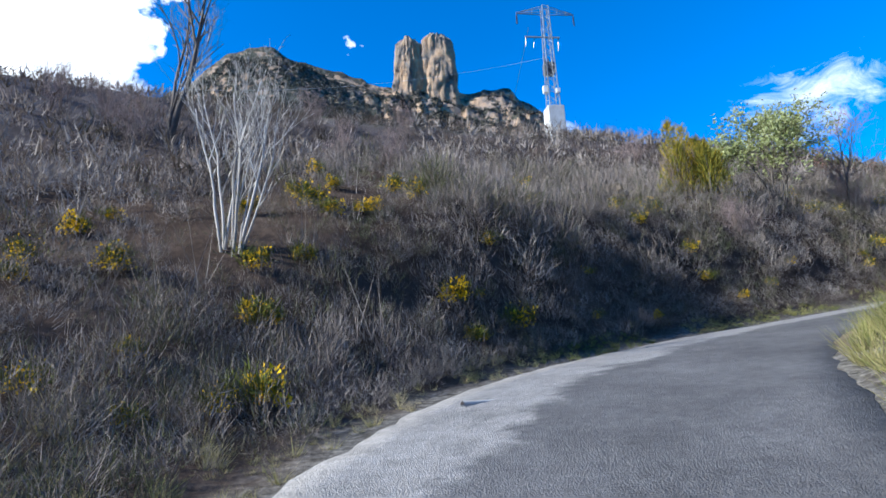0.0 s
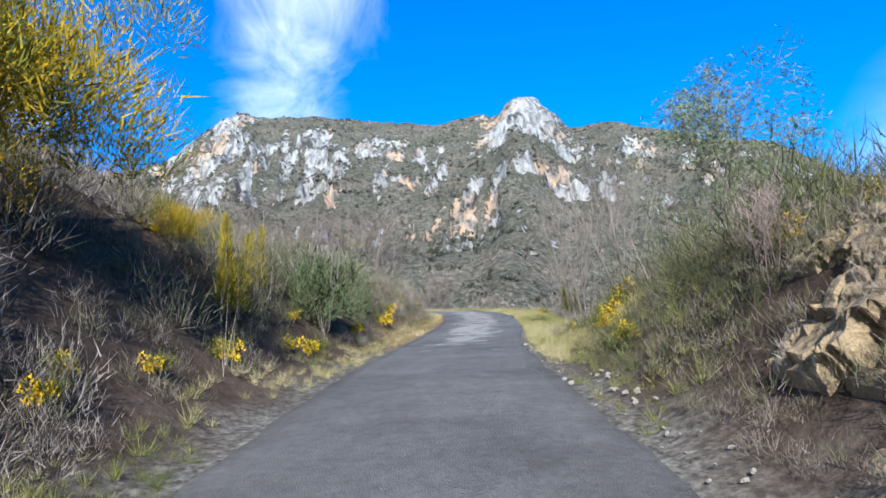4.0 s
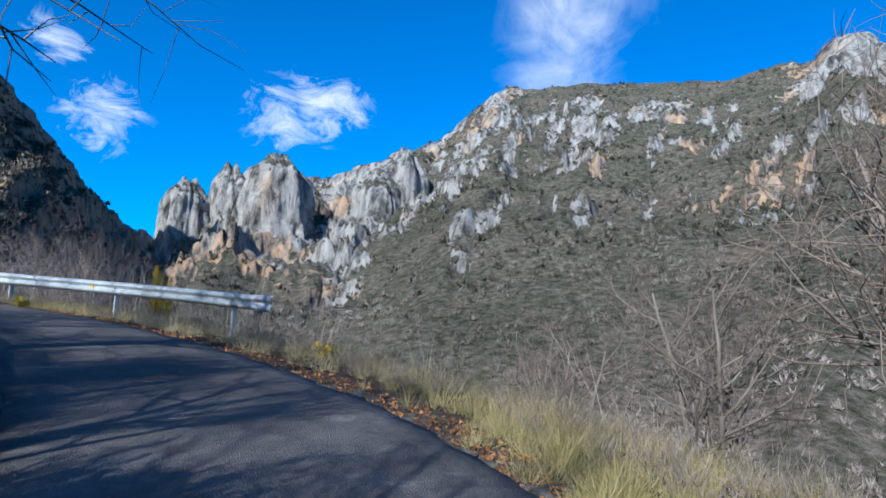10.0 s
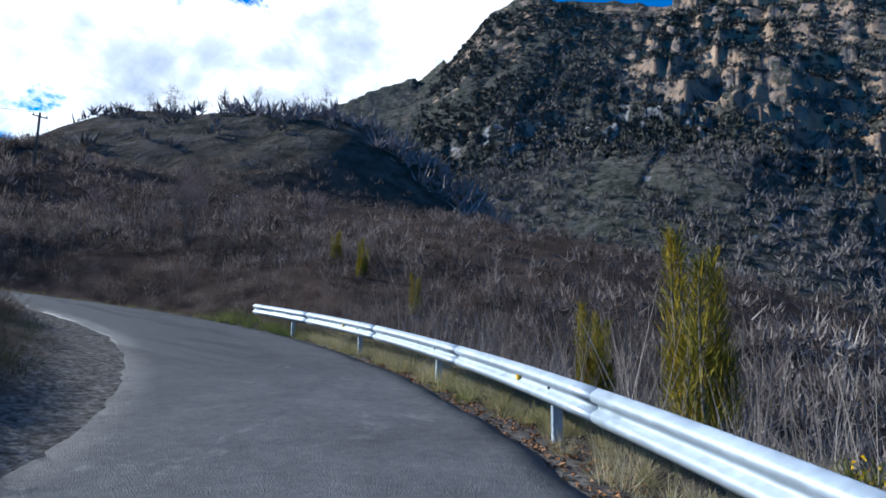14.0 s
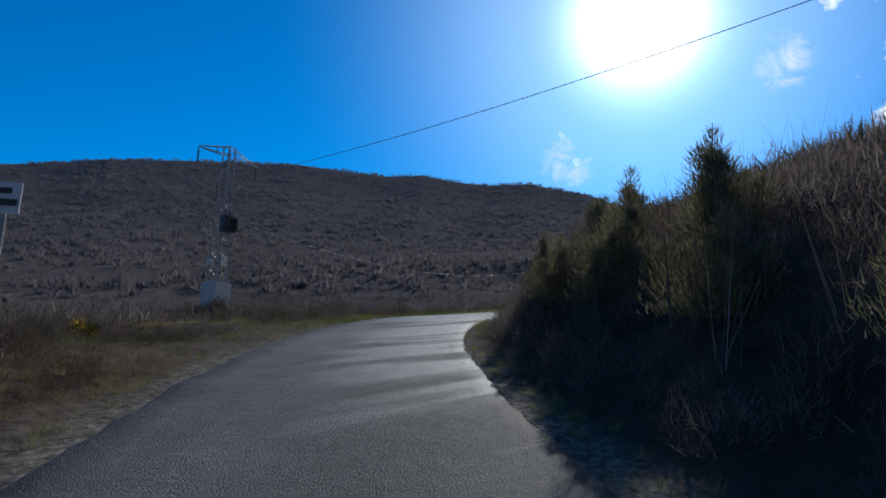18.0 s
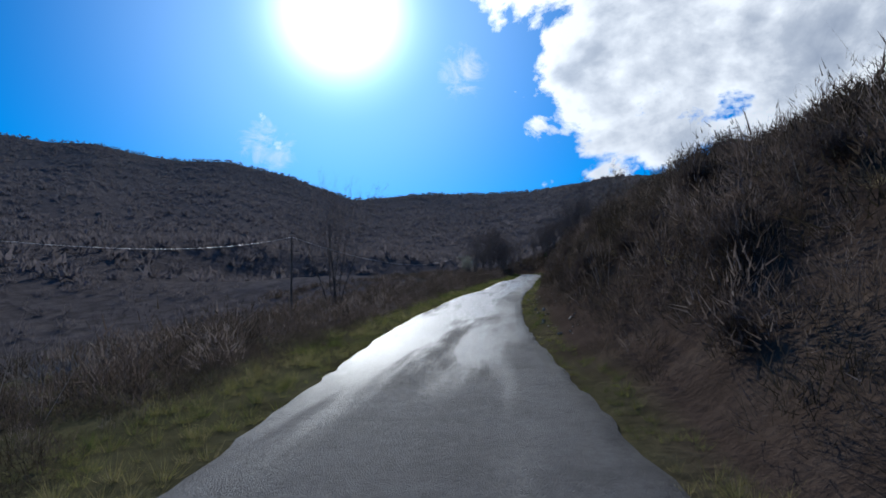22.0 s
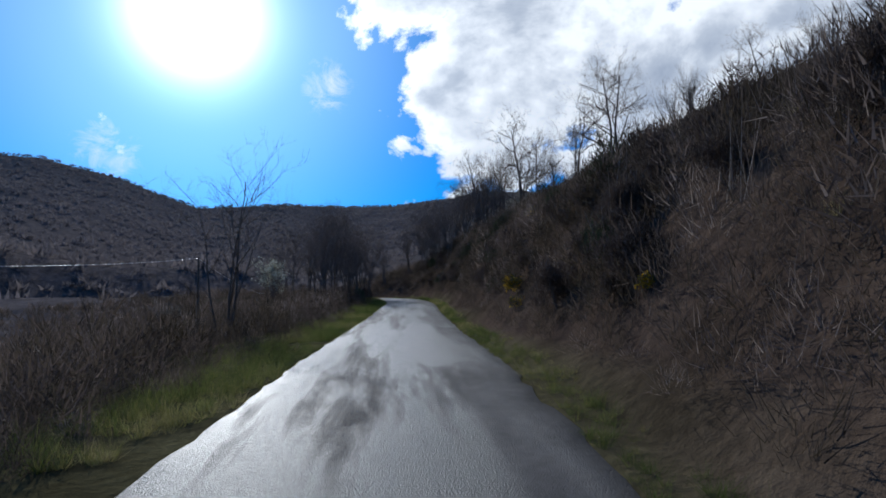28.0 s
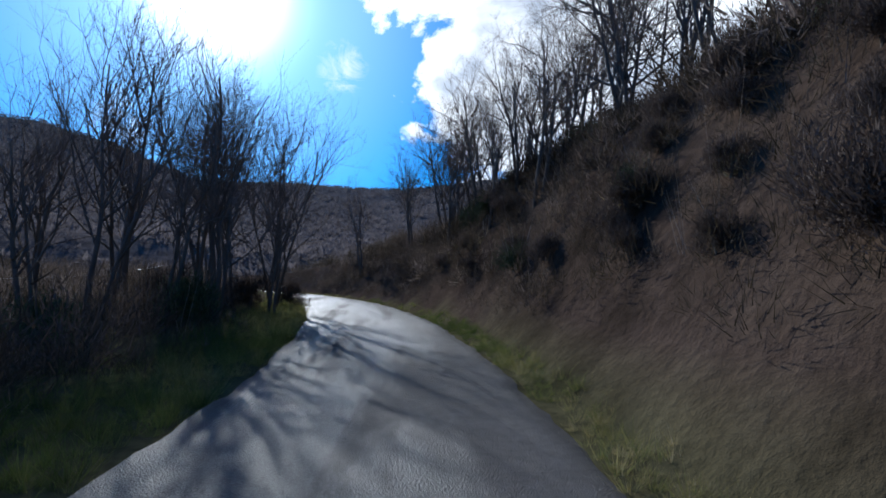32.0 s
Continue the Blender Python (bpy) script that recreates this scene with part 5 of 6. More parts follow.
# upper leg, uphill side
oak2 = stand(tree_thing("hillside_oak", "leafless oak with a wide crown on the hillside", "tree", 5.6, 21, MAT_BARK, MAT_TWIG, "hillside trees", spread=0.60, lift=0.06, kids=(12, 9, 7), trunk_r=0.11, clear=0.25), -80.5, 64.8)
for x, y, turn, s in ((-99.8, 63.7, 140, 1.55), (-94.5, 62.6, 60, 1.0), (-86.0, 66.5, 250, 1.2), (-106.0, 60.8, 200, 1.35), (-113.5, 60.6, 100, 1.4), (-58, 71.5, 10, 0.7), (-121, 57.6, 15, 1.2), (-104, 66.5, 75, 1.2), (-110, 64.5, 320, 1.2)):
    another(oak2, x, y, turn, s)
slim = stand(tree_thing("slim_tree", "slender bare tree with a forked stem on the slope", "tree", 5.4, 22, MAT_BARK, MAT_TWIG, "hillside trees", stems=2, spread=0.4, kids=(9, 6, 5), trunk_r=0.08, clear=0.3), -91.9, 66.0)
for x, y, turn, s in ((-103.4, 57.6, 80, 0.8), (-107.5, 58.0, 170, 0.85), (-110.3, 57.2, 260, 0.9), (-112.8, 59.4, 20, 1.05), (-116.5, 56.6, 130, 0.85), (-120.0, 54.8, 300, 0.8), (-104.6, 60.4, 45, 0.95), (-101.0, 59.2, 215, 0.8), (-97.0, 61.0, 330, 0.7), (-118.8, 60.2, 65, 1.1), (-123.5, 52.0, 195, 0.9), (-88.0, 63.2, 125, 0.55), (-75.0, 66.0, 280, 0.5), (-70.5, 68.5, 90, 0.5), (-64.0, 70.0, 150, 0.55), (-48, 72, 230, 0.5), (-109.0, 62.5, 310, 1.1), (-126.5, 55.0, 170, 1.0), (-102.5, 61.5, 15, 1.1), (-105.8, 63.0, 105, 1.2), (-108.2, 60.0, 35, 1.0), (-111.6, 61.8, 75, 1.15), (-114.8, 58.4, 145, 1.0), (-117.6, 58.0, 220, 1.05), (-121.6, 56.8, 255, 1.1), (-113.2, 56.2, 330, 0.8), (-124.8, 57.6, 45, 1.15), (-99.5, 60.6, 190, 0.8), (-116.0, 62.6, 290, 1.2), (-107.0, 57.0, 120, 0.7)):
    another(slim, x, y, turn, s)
# small trees and bushes along the ridge above the upper road
for i, (x, y, s) in enumerate(((-82, 73.0, 0.55), (-76, 73.6, 0.4), (-71, 75.4, 0.5), (-68, 78.6, 0.4), (-66.6, 81.4, 0.55), (-65.2, 83.6, 0.4), (-63.2, 85.4, 0.5), (-61, 87.0, 0.45), (-57, 87.6, 0.55), (-72, 72.6, 0.45), (-70, 68.8, 0.5), (-66.5, 68.0, 0.55), (-74.5, 69.0, 0.6), (-84.5, 70.4, 0.6), (-79, 68.4, 0.5))):
    another(slim if i % 3 else oak2, x, y, i * 71 % 360, s)
# a row of trees along the crest above the bend
for i in range(20):
    k = 0.05 * i + 0.02 * (i % 3)
    another(oak2 if i % 3 else slim, -30 + 32 * k, 106.5 + 13.5 * k + 0.9 * (i % 4), i * 57, 0.34 + 0.11 * (i * 7 % 5), "small leafless tree on the crest above the bend")
# downhill side
feather = stand(tree_thing("feathery_birch", "feathery leafless birch beside the upper road", "tree", 7.4, 23, MAT_BARK, MAT_TWIG, "birches below the road", stems=2, spread=0.42, kids=(11, 7, 5), trunk_r=0.08, clear=0.25), -105.5, 48.6)
for x, y, turn, s in ((-110.0, 47.0, 90, 1.0), (-101.4, 47.4, 200, 0.8), (-117.5, 45.0, 310, 1.1), (-99.0, 44.6, 30, 0.75), (-107.6, 50.0, 150, 0.85), (-103.4, 49.4, 260, 0.8), (-111.0, 49.4, 15, 0.9), (-104.8, 46.6, 75, 1.05), (-113.0, 46.4, 225, 1.1)):
    another(feather, x, y, turn, s)
for x, y, turn, s in ((-101.8, 48.8, 40, 0.75), (-105.2, 50.4, 130, 0.6), (-108.6, 48.4, 210, 0.95), (-99.6, 47.2, 300, 0.7), (-103.0, 45.2, 20, 0.9), (-107.2, 45.4, 170, 1.0)):
    another(slim, x, y, turn, s, "slender bare tree in the thicket below the road")
stand(tree_thing("spreading_saplings", "wide-spreading bare saplings below the road", "tree", 5.9, 24, MAT_BARK, MAT_TWIG, "sapling clumps", stems=5, spread=0.5, kids=(6, 4, 3), trunk_r=0.05, clear=0.4), -72.3, 46.2)
another(sapling, -43.1, 38.2, 40, 1.6)
MAT_CATKIN = mat_plant("pale_catkins", ((0.0, (0.42, 0.42, 0.30)), (1.0, (0.80, 0.80, 0.68))), 0.8, 0.8, 0.35)
stand(tree_thing("catkin_sallow", "slender sallow covered in pale catkins below the road", "tree", 3.1, 27, MAT_BARK, MAT_TWIG, leaf=MAT_CATKIN, leaf_size=0.06, leaf_count=3, stems=6, spread=0.3, kids=(6, 5, 3), trunk_r=0.03, clear=0.2), -97.0, 43.6)
for x, y, turn, s in ((23.8, 85.5, 75, 1.0), (14.7, 90.7, 15, 1.1), (30.8, 89.1, 310, 1.2), (26.5, 88.0, 10, 1.0), (19.0, 87.5, 160, 1.1), (28.0, 81.0, 50, 0.9), (22.0, 80.0, 250, 1.0)):
    another(mauve, x, y, turn, s)
another(sapling, -98.6, 42.8, 90, 0.8)
for x, y, turn, s in ((31.3, 80.2, 60, 0.62), (29.6, 79.4, 150, 0.5), (33.4, 81.4, 240, 0.5)):
    another(sapling, x, y, turn, s, "slender bare saplings above the bend")


# ---- plain materials ----
def mat_plain(name, dark, light, rough, scale=8.0, metal=0.0, bump=0.2, distance=0.01, spec=0.5):
    m, n, b = material(name)
    p = n.add("ShaderNodeTexCoord").outputs["Object"]
    a, c = n.noise(p, scale, 6, 0.65), n.noise(p, scale * 7, 4, 0.6)
    col = n.mix(n.ramp(a, ((0.3, 0.0), (0.7, 1.0))), dark, light)
    col = n.mix(0.35, col, n.ramp(c, ((0.3, 0.6), (0.7, 1.35))), "MULTIPLY")
    plug(n, b, col, n.ramp(c, ((0.3, max(rough - 0.12, 0.05)), (0.7, min(rough + 0.12, 1.0)))), n.math("ADD", a, c), bump, distance, metal, spec)
    return m


MAT_ZINC = mat_plain("galvanised_steel", (0.30, 0.345, 0.375), (0.44, 0.485, 0.52), 0.55, 1.2, 0.35, 0.04)
MAT_GREYSTEEL = mat_plain("weathered_pylon_steel", (0.24, 0.25, 0.26), (0.42, 0.43, 0.44), 0.6, 5.0, 0.25, 0.1)
MAT_CONCRETE = mat_plain("pale_concrete", (0.48, 0.47, 0.45), (0.68, 0.67, 0.64), 0.9, 2.0, 0.0, 0.3)
MAT_DARKMETAL = mat_plain("dark_transformer_paint", (0.035, 0.036, 0.038), (0.07, 0.07, 0.07), 0.5)
MAT_CERAMIC = mat_plain("brown_insulator", (0.05, 0.03, 0.022), (0.09, 0.05, 0.035), 0.25)
MAT_CABLE = mat_plain("aluminium_cable", (0.10, 0.10, 0.105), (0.18, 0.18, 0.185), 0.5)
MAT_WOOD = mat_plain("old_pole_wood", (0.10, 0.075, 0.055), (0.19, 0.15, 0.115), 0.85, 4.0)
MAT_WHITE = mat_plain("white_sign_paint", (0.70, 0.70, 0.69), (0.82, 0.82, 0.80), 0.5)
MAT_BAR = mat_plain("dark_lettering", (0.04, 0.04, 0.045), (0.06, 0.06, 0.06), 0.6)
MAT_YELLOW = mat_plain("yellow_reflector", (0.65, 0.38, 0.02), (0.80, 0.52, 0.03), 0.3)
MAT_RED = mat_plain("red_sticker", (0.50, 0.03, 0.02), (0.60, 0.05, 0.03), 0.4)
MAT_ROCK = mat_plain("ochre_rock", (0.10, 0.072, 0.042), (0.36, 0.262, 0.150), 0.9, 2.5, 0.0, 0.9, 0.06)
MAT_GREYROCK = mat_plain("grey_stone", (0.22, 0.195, 0.165), (0.42, 0.375, 0.32), 0.9, 3.0, 0.0, 0.6, 0.04)


# ---- guardrail on the outer side of the bend ----
RAIL_T0, RAIL_T1 = 11.68, 16.05
fine_pts, fine_t = spline(line, 200)
ft = np.gradient(fine_pts, axis=0)
ft[:, 2] = 0
ft /= np.linalg.norm(ft, axis=1)[:, None]
rail_off, rail_mid = table([(11.7, 3.3, 0.70), (12.2, 2.8, 0.64), (12.8, 2.35, 0.57), (13.4, 2.0, 0.50), (14.5, 2.0, 0.50), (16.1, 2.1, 0.58)], fine_t)
rail_line = np.stack([fine_pts[:, 0] + ft[:, 1] * rail_off, fine_pts[:, 1] - ft[:, 0] * rail_off, fine_pts[:, 2] + rail_mid], 1)
pick = (fine_t >= RAIL_T0) & (fine_t <= RAIL_T1)
rail_line, rail_way = rail_line[pick], ft[pick]
run = np.concatenate([[0], np.cumsum(np.linalg.norm(np.diff(rail_line, axis=0), axis=1))])
# depth towards the road and height of the corrugated profile
WAVE = [(0.000, -0.155), (0.012, -0.150), (0.062, -0.118), (0.080, -0.095), (0.080, -0.068), (0.062, -0.045), (0.012, -0.018), (0.002, 0.0), (0.012, 0.018), (0.062, 0.045), (0.080, 0.068), (0.080, 0.095), (0.062, 0.118), (0.012, 0.150), (0.000, 0.155)]


def rail_at(s):
    p = np.array([np.interp(s, run, rail_line[:, k]) for k in range(3)])
    w = np.array([np.interp(s, run, rail_way[:, k]) for k in range(2)])
    w /= np.linalg.norm(w)
    return p, np.array([w[0], w[1], 0]), np.array([-w[1], w[0], 0])


guardrail = tagged(new("guardrail"), "galvanised corrugated steel guardrail along the outside of the bend", "guardrail")
TOP_MID = 0.0


def beam_piece(s0, s1, flare=0.0):
    rows, n = [], 9
    for s in np.linspace(s0, s1, n):
        p, w, inn = rail_at(s)
        f = flare * max(0, 1 - (s - s0) / 0.55)
        for d, h in WAVE:
            rows.append(p + inn * (d - 0.04 - 0.16 * f * f) + np.array([0, 0, TOP_MID + h * (1 + 0.15 * f)]))
    v = np.array(rows)
    back = v + np.tile(np.array([0, 0, 0.0]), (len(v), 1))
    k = len(WAVE)
    inn_all = np.repeat(np.array([rail_at(s)[2] for s in np.linspace(s0, s1, n)]), k, 0)
    back = v - inn_all * 0.005
    f1 = grid_faces(n, k)
    f2 = grid_faces(n, k)[:, ::-1] + len(v)
    rim = []
    for i in range(n - 1):
        for j in (0, k - 1):
            a, b = i * k + j, (i + 1) * k + j
            rim.append([a, b, b + len(v), a + len(v)] if j else [b, a, a + len(v), b + len(v)])
    for j in range(k - 1):
        for i in (0, n - 1):
            a, b = i * k + j, i * k + j + 1
            rim.append([b, a, a + len(v), b + len(v)] if i else [a, b, b + len(v), a + len(v)])
    return mesh_from("beam", np.concatenate([v, back]), np.concatenate([f1, f2, np.array(rim)]), MAT_ZINC, True)


def box_bm(size, bevel=0.0, m=None):
    bm = bmesh.new()
    bmesh.ops.create_cube(bm, size=1, matrix=Matrix.Diagonal((*size, 1)))
    if bevel:
        bmesh.ops.bevel(bm, geom=bm.edges[:], offset=bevel, segments=2, affect="EDGES")
    if m is not None:
        bmesh.ops.transform(bm, matrix=m, verts=bm.verts)
    return bm


def rod_bm(a, b, r, sides=6, r2=None):
    a, b = Vector(a), Vector(b)
    bm = bmesh.new()
    bmesh.ops.create_cone(bm, cap_ends=True, segments=sides, radius1=r, radius2=r if r2 is None else r2, depth=(b - a).length)
    bmesh.ops.transform(bm, matrix=Matrix.Translation((a + b) / 2) @ (b - a).to_track_quat("Z", "Y").to_matrix().to_4x4(), verts=bm.verts)
    return bm


post_mesh = None
total, step, s = run[-1], 4.0, 0.0
while s < total - 0.3:
    e = min(s + step + 0.12, total)
    beam = mesh_part("beam", beam_piece(s, e, 1.0 if s == 0 else 0.0), guardrail)
    for q in (s + 1.1,):
        if q > total:
            continue
        p, w, inn = rail_at(q)
        foot = float(ground_at(p[0], p[1])[0])
        if post_mesh is None:
            bm = bmesh.new()
            for size, at in (((0.006, 0.10, 1.0), (0, 0, 0)), ((0.05, 0.006, 1.0), (0.025, 0.047, 0)), ((0.05, 0.006, 1.0), (0.025, -0.047, 0))):
                bmesh.ops.create_cube(bm, size=1, matrix=Matrix.Translation(at) @ Matrix.Diagonal((*size, 1)))
            post_mesh = bpy.data.meshes.new("post")
            bm.to_mesh(post_mesh)
            bm.free()
            post_mesh.materials.append(MAT_ZINC)
        post = new("post", post_mesh)
        post.parent = guardrail
        top = p[2] + TOP_MID + 0.10
        low_ = foot - 0.25
        post.matrix_basis = pose(p[0] - inn[0] * 0.12, p[1] - inn[1] * 0.12, (top + low_) / 2, 0, 0, math.degrees(math.atan2(w[1], w[0])))
        post.scale = (1, 1, top - low_)
        c = Matrix.Translation((p[0] - inn[0] * 0.075, p[1] - inn[1] * 0.075, p[2] + TOP_MID)) @ Matrix.Rotation(math.atan2(w[1], w[0]), 4, "Z")
        part("spacer", box_bm((0.09, 0.07, 0.18), 0.006, c), MAT_ZINC, guardrail)
        part("bolt", rod_bm(p + inn * -0.04 + np.array([0, 0, TOP_MID]), p + inn * -0.018 + np.array([0, 0, TOP_MID]), 0.014, 8), MAT_DARKMETAL, guardrail)
    if int(round(s / step)) % 2 == 1:
        p, w, inn = rail_at(s + 1.9)
        c = Matrix.Translation(p + inn * -0.012 + np.array([0, 0, TOP_MID])) @ Matrix.Rotation(math.atan2(w[1], w[0]), 4, "Z")
        part("reflector", box_bm((0.07, 0.035, 0.075), 0.008, c), MAT_YELLOW, guardrail, "small yellow reflector in the rail groove")
    s += step
p, w, inn = rail_at(0.3)
c = Matrix.Translation(p + inn * 0.004 + np.array([0, 0, TOP_MID + 0.075])) @ Matrix.Rotation(math.atan2(w[1], w[0]), 4, "Z")
part("sticker", box_bm((0.13, 0.012, 0.035), 0.002, c), MAT_RED, guardrail, "faded red marker strip on the rail end")


# ---- lattice pylon with a transformer ----
PX, PY = 8.2, 38.7
pg = float(ground_at(PX, PY)[0])
pylon = tagged(new("lattice_pylon"), "galvanised lattice power pylon on a pale concrete block", "pylon")
pylon.matrix_basis = pose(PX, PY, pg, 0, 0, 8)
bm = box_bm((1.15, 1.15, 2.9), 0.04, Matrix.Translation((0, 0, 1.15)))
part("concrete_base", bm, MAT_CONCRETE, pylon, "pale concrete foundation block")
H0, H1, W0, W1 = 2.4, 10.5, 0.37, 0.22


def col_at(h):
    return W0 + (W1 - W0) * (h - H0) / (H1 - H0)


for sx, sy in ((1, 1), (1, -1), (-1, 1), (-1, -1)):
    part("leg", rod_bm((sx * W0, sy * W0, H0), (sx * W1, sy * W1, H1), 0.04, 4), MAT_GREYSTEEL, pylon)
for fx_, fy_ in ((0, 1), (0, -1), (1, 0), (-1, 0)):
    h, flip = H0 + 0.05, 1
    while h < H1 - 0.3:
        h2 = h + 0.46
        a, b = col_at(h), col_at(h2)
        p1 = Vector((fx_ * a if fx_ else flip * a, fy_ * a if fy_ else flip * a, h))
        p2 = Vector((fx_ * b if fx_ else -flip * b, fy_ * b if fy_ else -flip * b, h2))
        part("brace", rod_bm(p1, p2, 0.019, 4), MAT_GREYSTEEL, pylon)
        h, flip = h2, -flip
for sgn in (1, -1):
    arm = part("crossarm", rod_bm((sgn * W1, 0.2, H1 - 0.55), (sgn * 2.1, 0, H1 - 0.62), 0.035, 4), MAT_GREYSTEEL, pylon, "triangular lattice crossarm")
    for a, b in (((sgn * W1, -0.2, H1 - 0.55), (sgn * 2.1, 0, H1 - 0.62)), ((0, 0.15, H1), (sgn * 2.1, 0, H1 - 0.56)), ((0, -0.15, H1), (sgn * 2.1, 0, H1 - 0.56)), ((sgn * 0.9, 0.13, H1 - 0.57), (sgn * 0.95, 0, H1 - 0.24)), ((sgn * 1.6, 0.07, H1 - 0.59), (sgn * 1.6, 0, H1 - 0.37))):
        part("strut", rod_bm(a, b, 0.028, 4), MAT_GREYSTEEL, arm)
    ins = part("insulator", rod_bm((sgn * 2.1, 0, H1 - 0.62), (sgn * 2.14, 0, H1 - 1.5), 0.03, 6), MAT_CERAMIC, pylon, "hanging brown disc insulator string")
    for k in range(5):
        z_ = H1 - 0.85 - k * 0.13
        part("disc", rod_bm((sgn * 2.11, 0, z_), (sgn * 2.11, 0, z_ - 0.05), 0.075, 8, 0.04), MAT_CERAMIC, ins)
part("crossbar", box_bm((2.6, 0.08, 0.10), 0.01, Matrix.Translation((-0.25, 0.25, H1 - 2.3))), MAT_GREYSTEEL, pylon)
for k, xx in enumerate((-1.45, -0.85, 0.55, 0.95)):
    part("fuse", rod_bm((xx, 0.3, H1 - 2.3), (xx - 0.05, 0.36, H1 - 3.0 - 0.1 * k), 0.035, 6, 0.02), MAT_CERAMIC, pylon)
tf = part("transformer", box_bm((0.75, 0.55, 0.95), 0.05, Matrix.Translation((0.15, 0.62, H1 - 4.6))), MAT_DARKMETAL, pylon, "dark finned transformer tank")
for k in range(6):
    part("fin", box_bm((0.03, 0.12, 0.7), 0, Matrix.Translation((-0.18 + 0.13 * k, 0.95, H1 - 4.6))), MAT_DARKMETAL, tf)
for k in range(3):
    part("bushing", rod_bm((-0.1 + 0.25 * k, 0.62, H1 - 4.15), (-0.1 + 0.25 * k, 0.62, H1 - 3.75), 0.05, 6, 0.03), MAT_CERAMIC, tf)
part("control_box", box_bm((0.34, 0.26, 0.55), 0.03, Matrix.Translation((-0.52, -0.15, 3.9))), MAT_WHITE, pylon, "white meter cabinet on the lattice")
part("control_box", box_bm((0.30, 0.24, 0.35), 0.03, Matrix.Translation((0.30, -0.35, 3.75))), MAT_WHITE, pylon, "small white junction box")
part("pipe", rod_bm((-0.35, -0.32, 2.2), (-0.35, -0.30, 6.0), 0.03, 6), MAT_DARKMETAL, pylon)

# wooden pole on the hill and the cables
QX, QY = 7.8, 81.6
qg = float(ground_at(QX, QY)[0])
wood_pole = tagged(new("utility_pole"), "slim weathered wooden utility pole on the hilltop", "pole")
part("shaft", rod_bm((QX, QY, qg - 0.4), (QX, QY, max(qg + 3.6, 28.0)), 0.11, 8, 0.08), MAT_WOOD, wood_pole)
qt = max(qg + 3.6, 28.0)
part("crosspiece", box_bm((0.08, 1.1, 0.09), 0.01, Matrix.Translation((QX + 0.1, QY, qt - 0.35))), MAT_WOOD, wood_pole)
for k in (-0.45, 0.45):
    part("insulator", rod_bm((QX + 0.1, QY + k, qt - 0.32), (QX + 0.1, QY + k, qt - 0.14), 0.05, 8, 0.03), MAT_CERAMIC, wood_pole)
slim_post = tagged(new("slim_post"), "thin dark wooden post standing in the hillside scrub", "post")
SX, SY = 30.3, 83.5
sg = float(ground_at(SX, SY)[0])
part("shaft", rod_bm((SX, SY, sg - 0.3), (SX + 0.12, SY, sg + 2.2), 0.03, 6, 0.02), MAT_WOOD, slim_post)
part("cap", rod_bm((SX + 0.12, SY, sg + 2.15), (SX + 0.12, SY, sg + 2.25), 0.035, 8), MAT_GREYSTEEL, slim_post)


def cable(a, b, sag, r=0.014):
    u = np.linspace(0, 1, 40)[:, None]
    pts = np.array(a)[None] * (1 - u) + np.array(b)[None] * u
    pts[:, 2] -= sag * 4 * (u * (1 - u))[:, 0]
    v, f = tube(pts, np.full(40, r), 5)
    ob = new("power_cable", mesh_from("power_cable", v, f, MAT_CABLE))
    return tagged(ob, "dark overhead power cable between the pylon and a pole", "cable", "overhead cables")


cable((PX - 1.2, PY + 0.3, pg + H1 - 1.4), (QX + 0.1, QY - 0.45, qt - 0.14), 0.9, 0.016)

# a low bright wire along the downhill side, with its posts
MAT_WIRE = mat_plain("bare_aluminium_wire", (0.42, 0.43, 0.45), (0.60, 0.61, 0.63), 0.45, 3.0, 0.4, 0.02)
WIRE = [(8.0, 38.6, pg + H1 - 4.2), (-30, 40, 23.1), (-80, 43, 27.3), (-125, 40, 30.0)]
for k in (1, 2, 3):
    wx, wy, wz = WIRE[k]
    foot = float(ground_at(wx, wy)[0])
    wire_post = tagged(new("wire_post"), "thin grey wooden post carrying a low wire", "post", "wire posts")
    part("shaft", rod_bm((wx, wy, foot - 0.4), (wx, wy, wz + 0.05), 0.07, 8, 0.05), MAT_WOOD, wire_post)
    part("insulator", rod_bm((wx, wy, wz + 0.05), (wx, wy, wz + 0.17), 0.04, 8, 0.025), MAT_CERAMIC, wire_post)
for (a_, b_), sag_ in zip(zip(WIRE, WIRE[1:]), (1.9, 1.2, 1.2)):
    u = np.linspace(0, 1, 40)[:, None]
    pts = np.array(a_)[None] * (1 - u) + np.array(b_)[None] * u
    pts[:, 2] += 0.12 - sag_ * 4 * (u * (1 - u))[:, 0]
    v, f = tube(pts, np.full(40, 0.0085), 6)
    tagged(new("low_wire", mesh_from("low_wire", v, f, MAT_WIRE)), "bright bare wire sagging between low posts", "cable", "low wires")

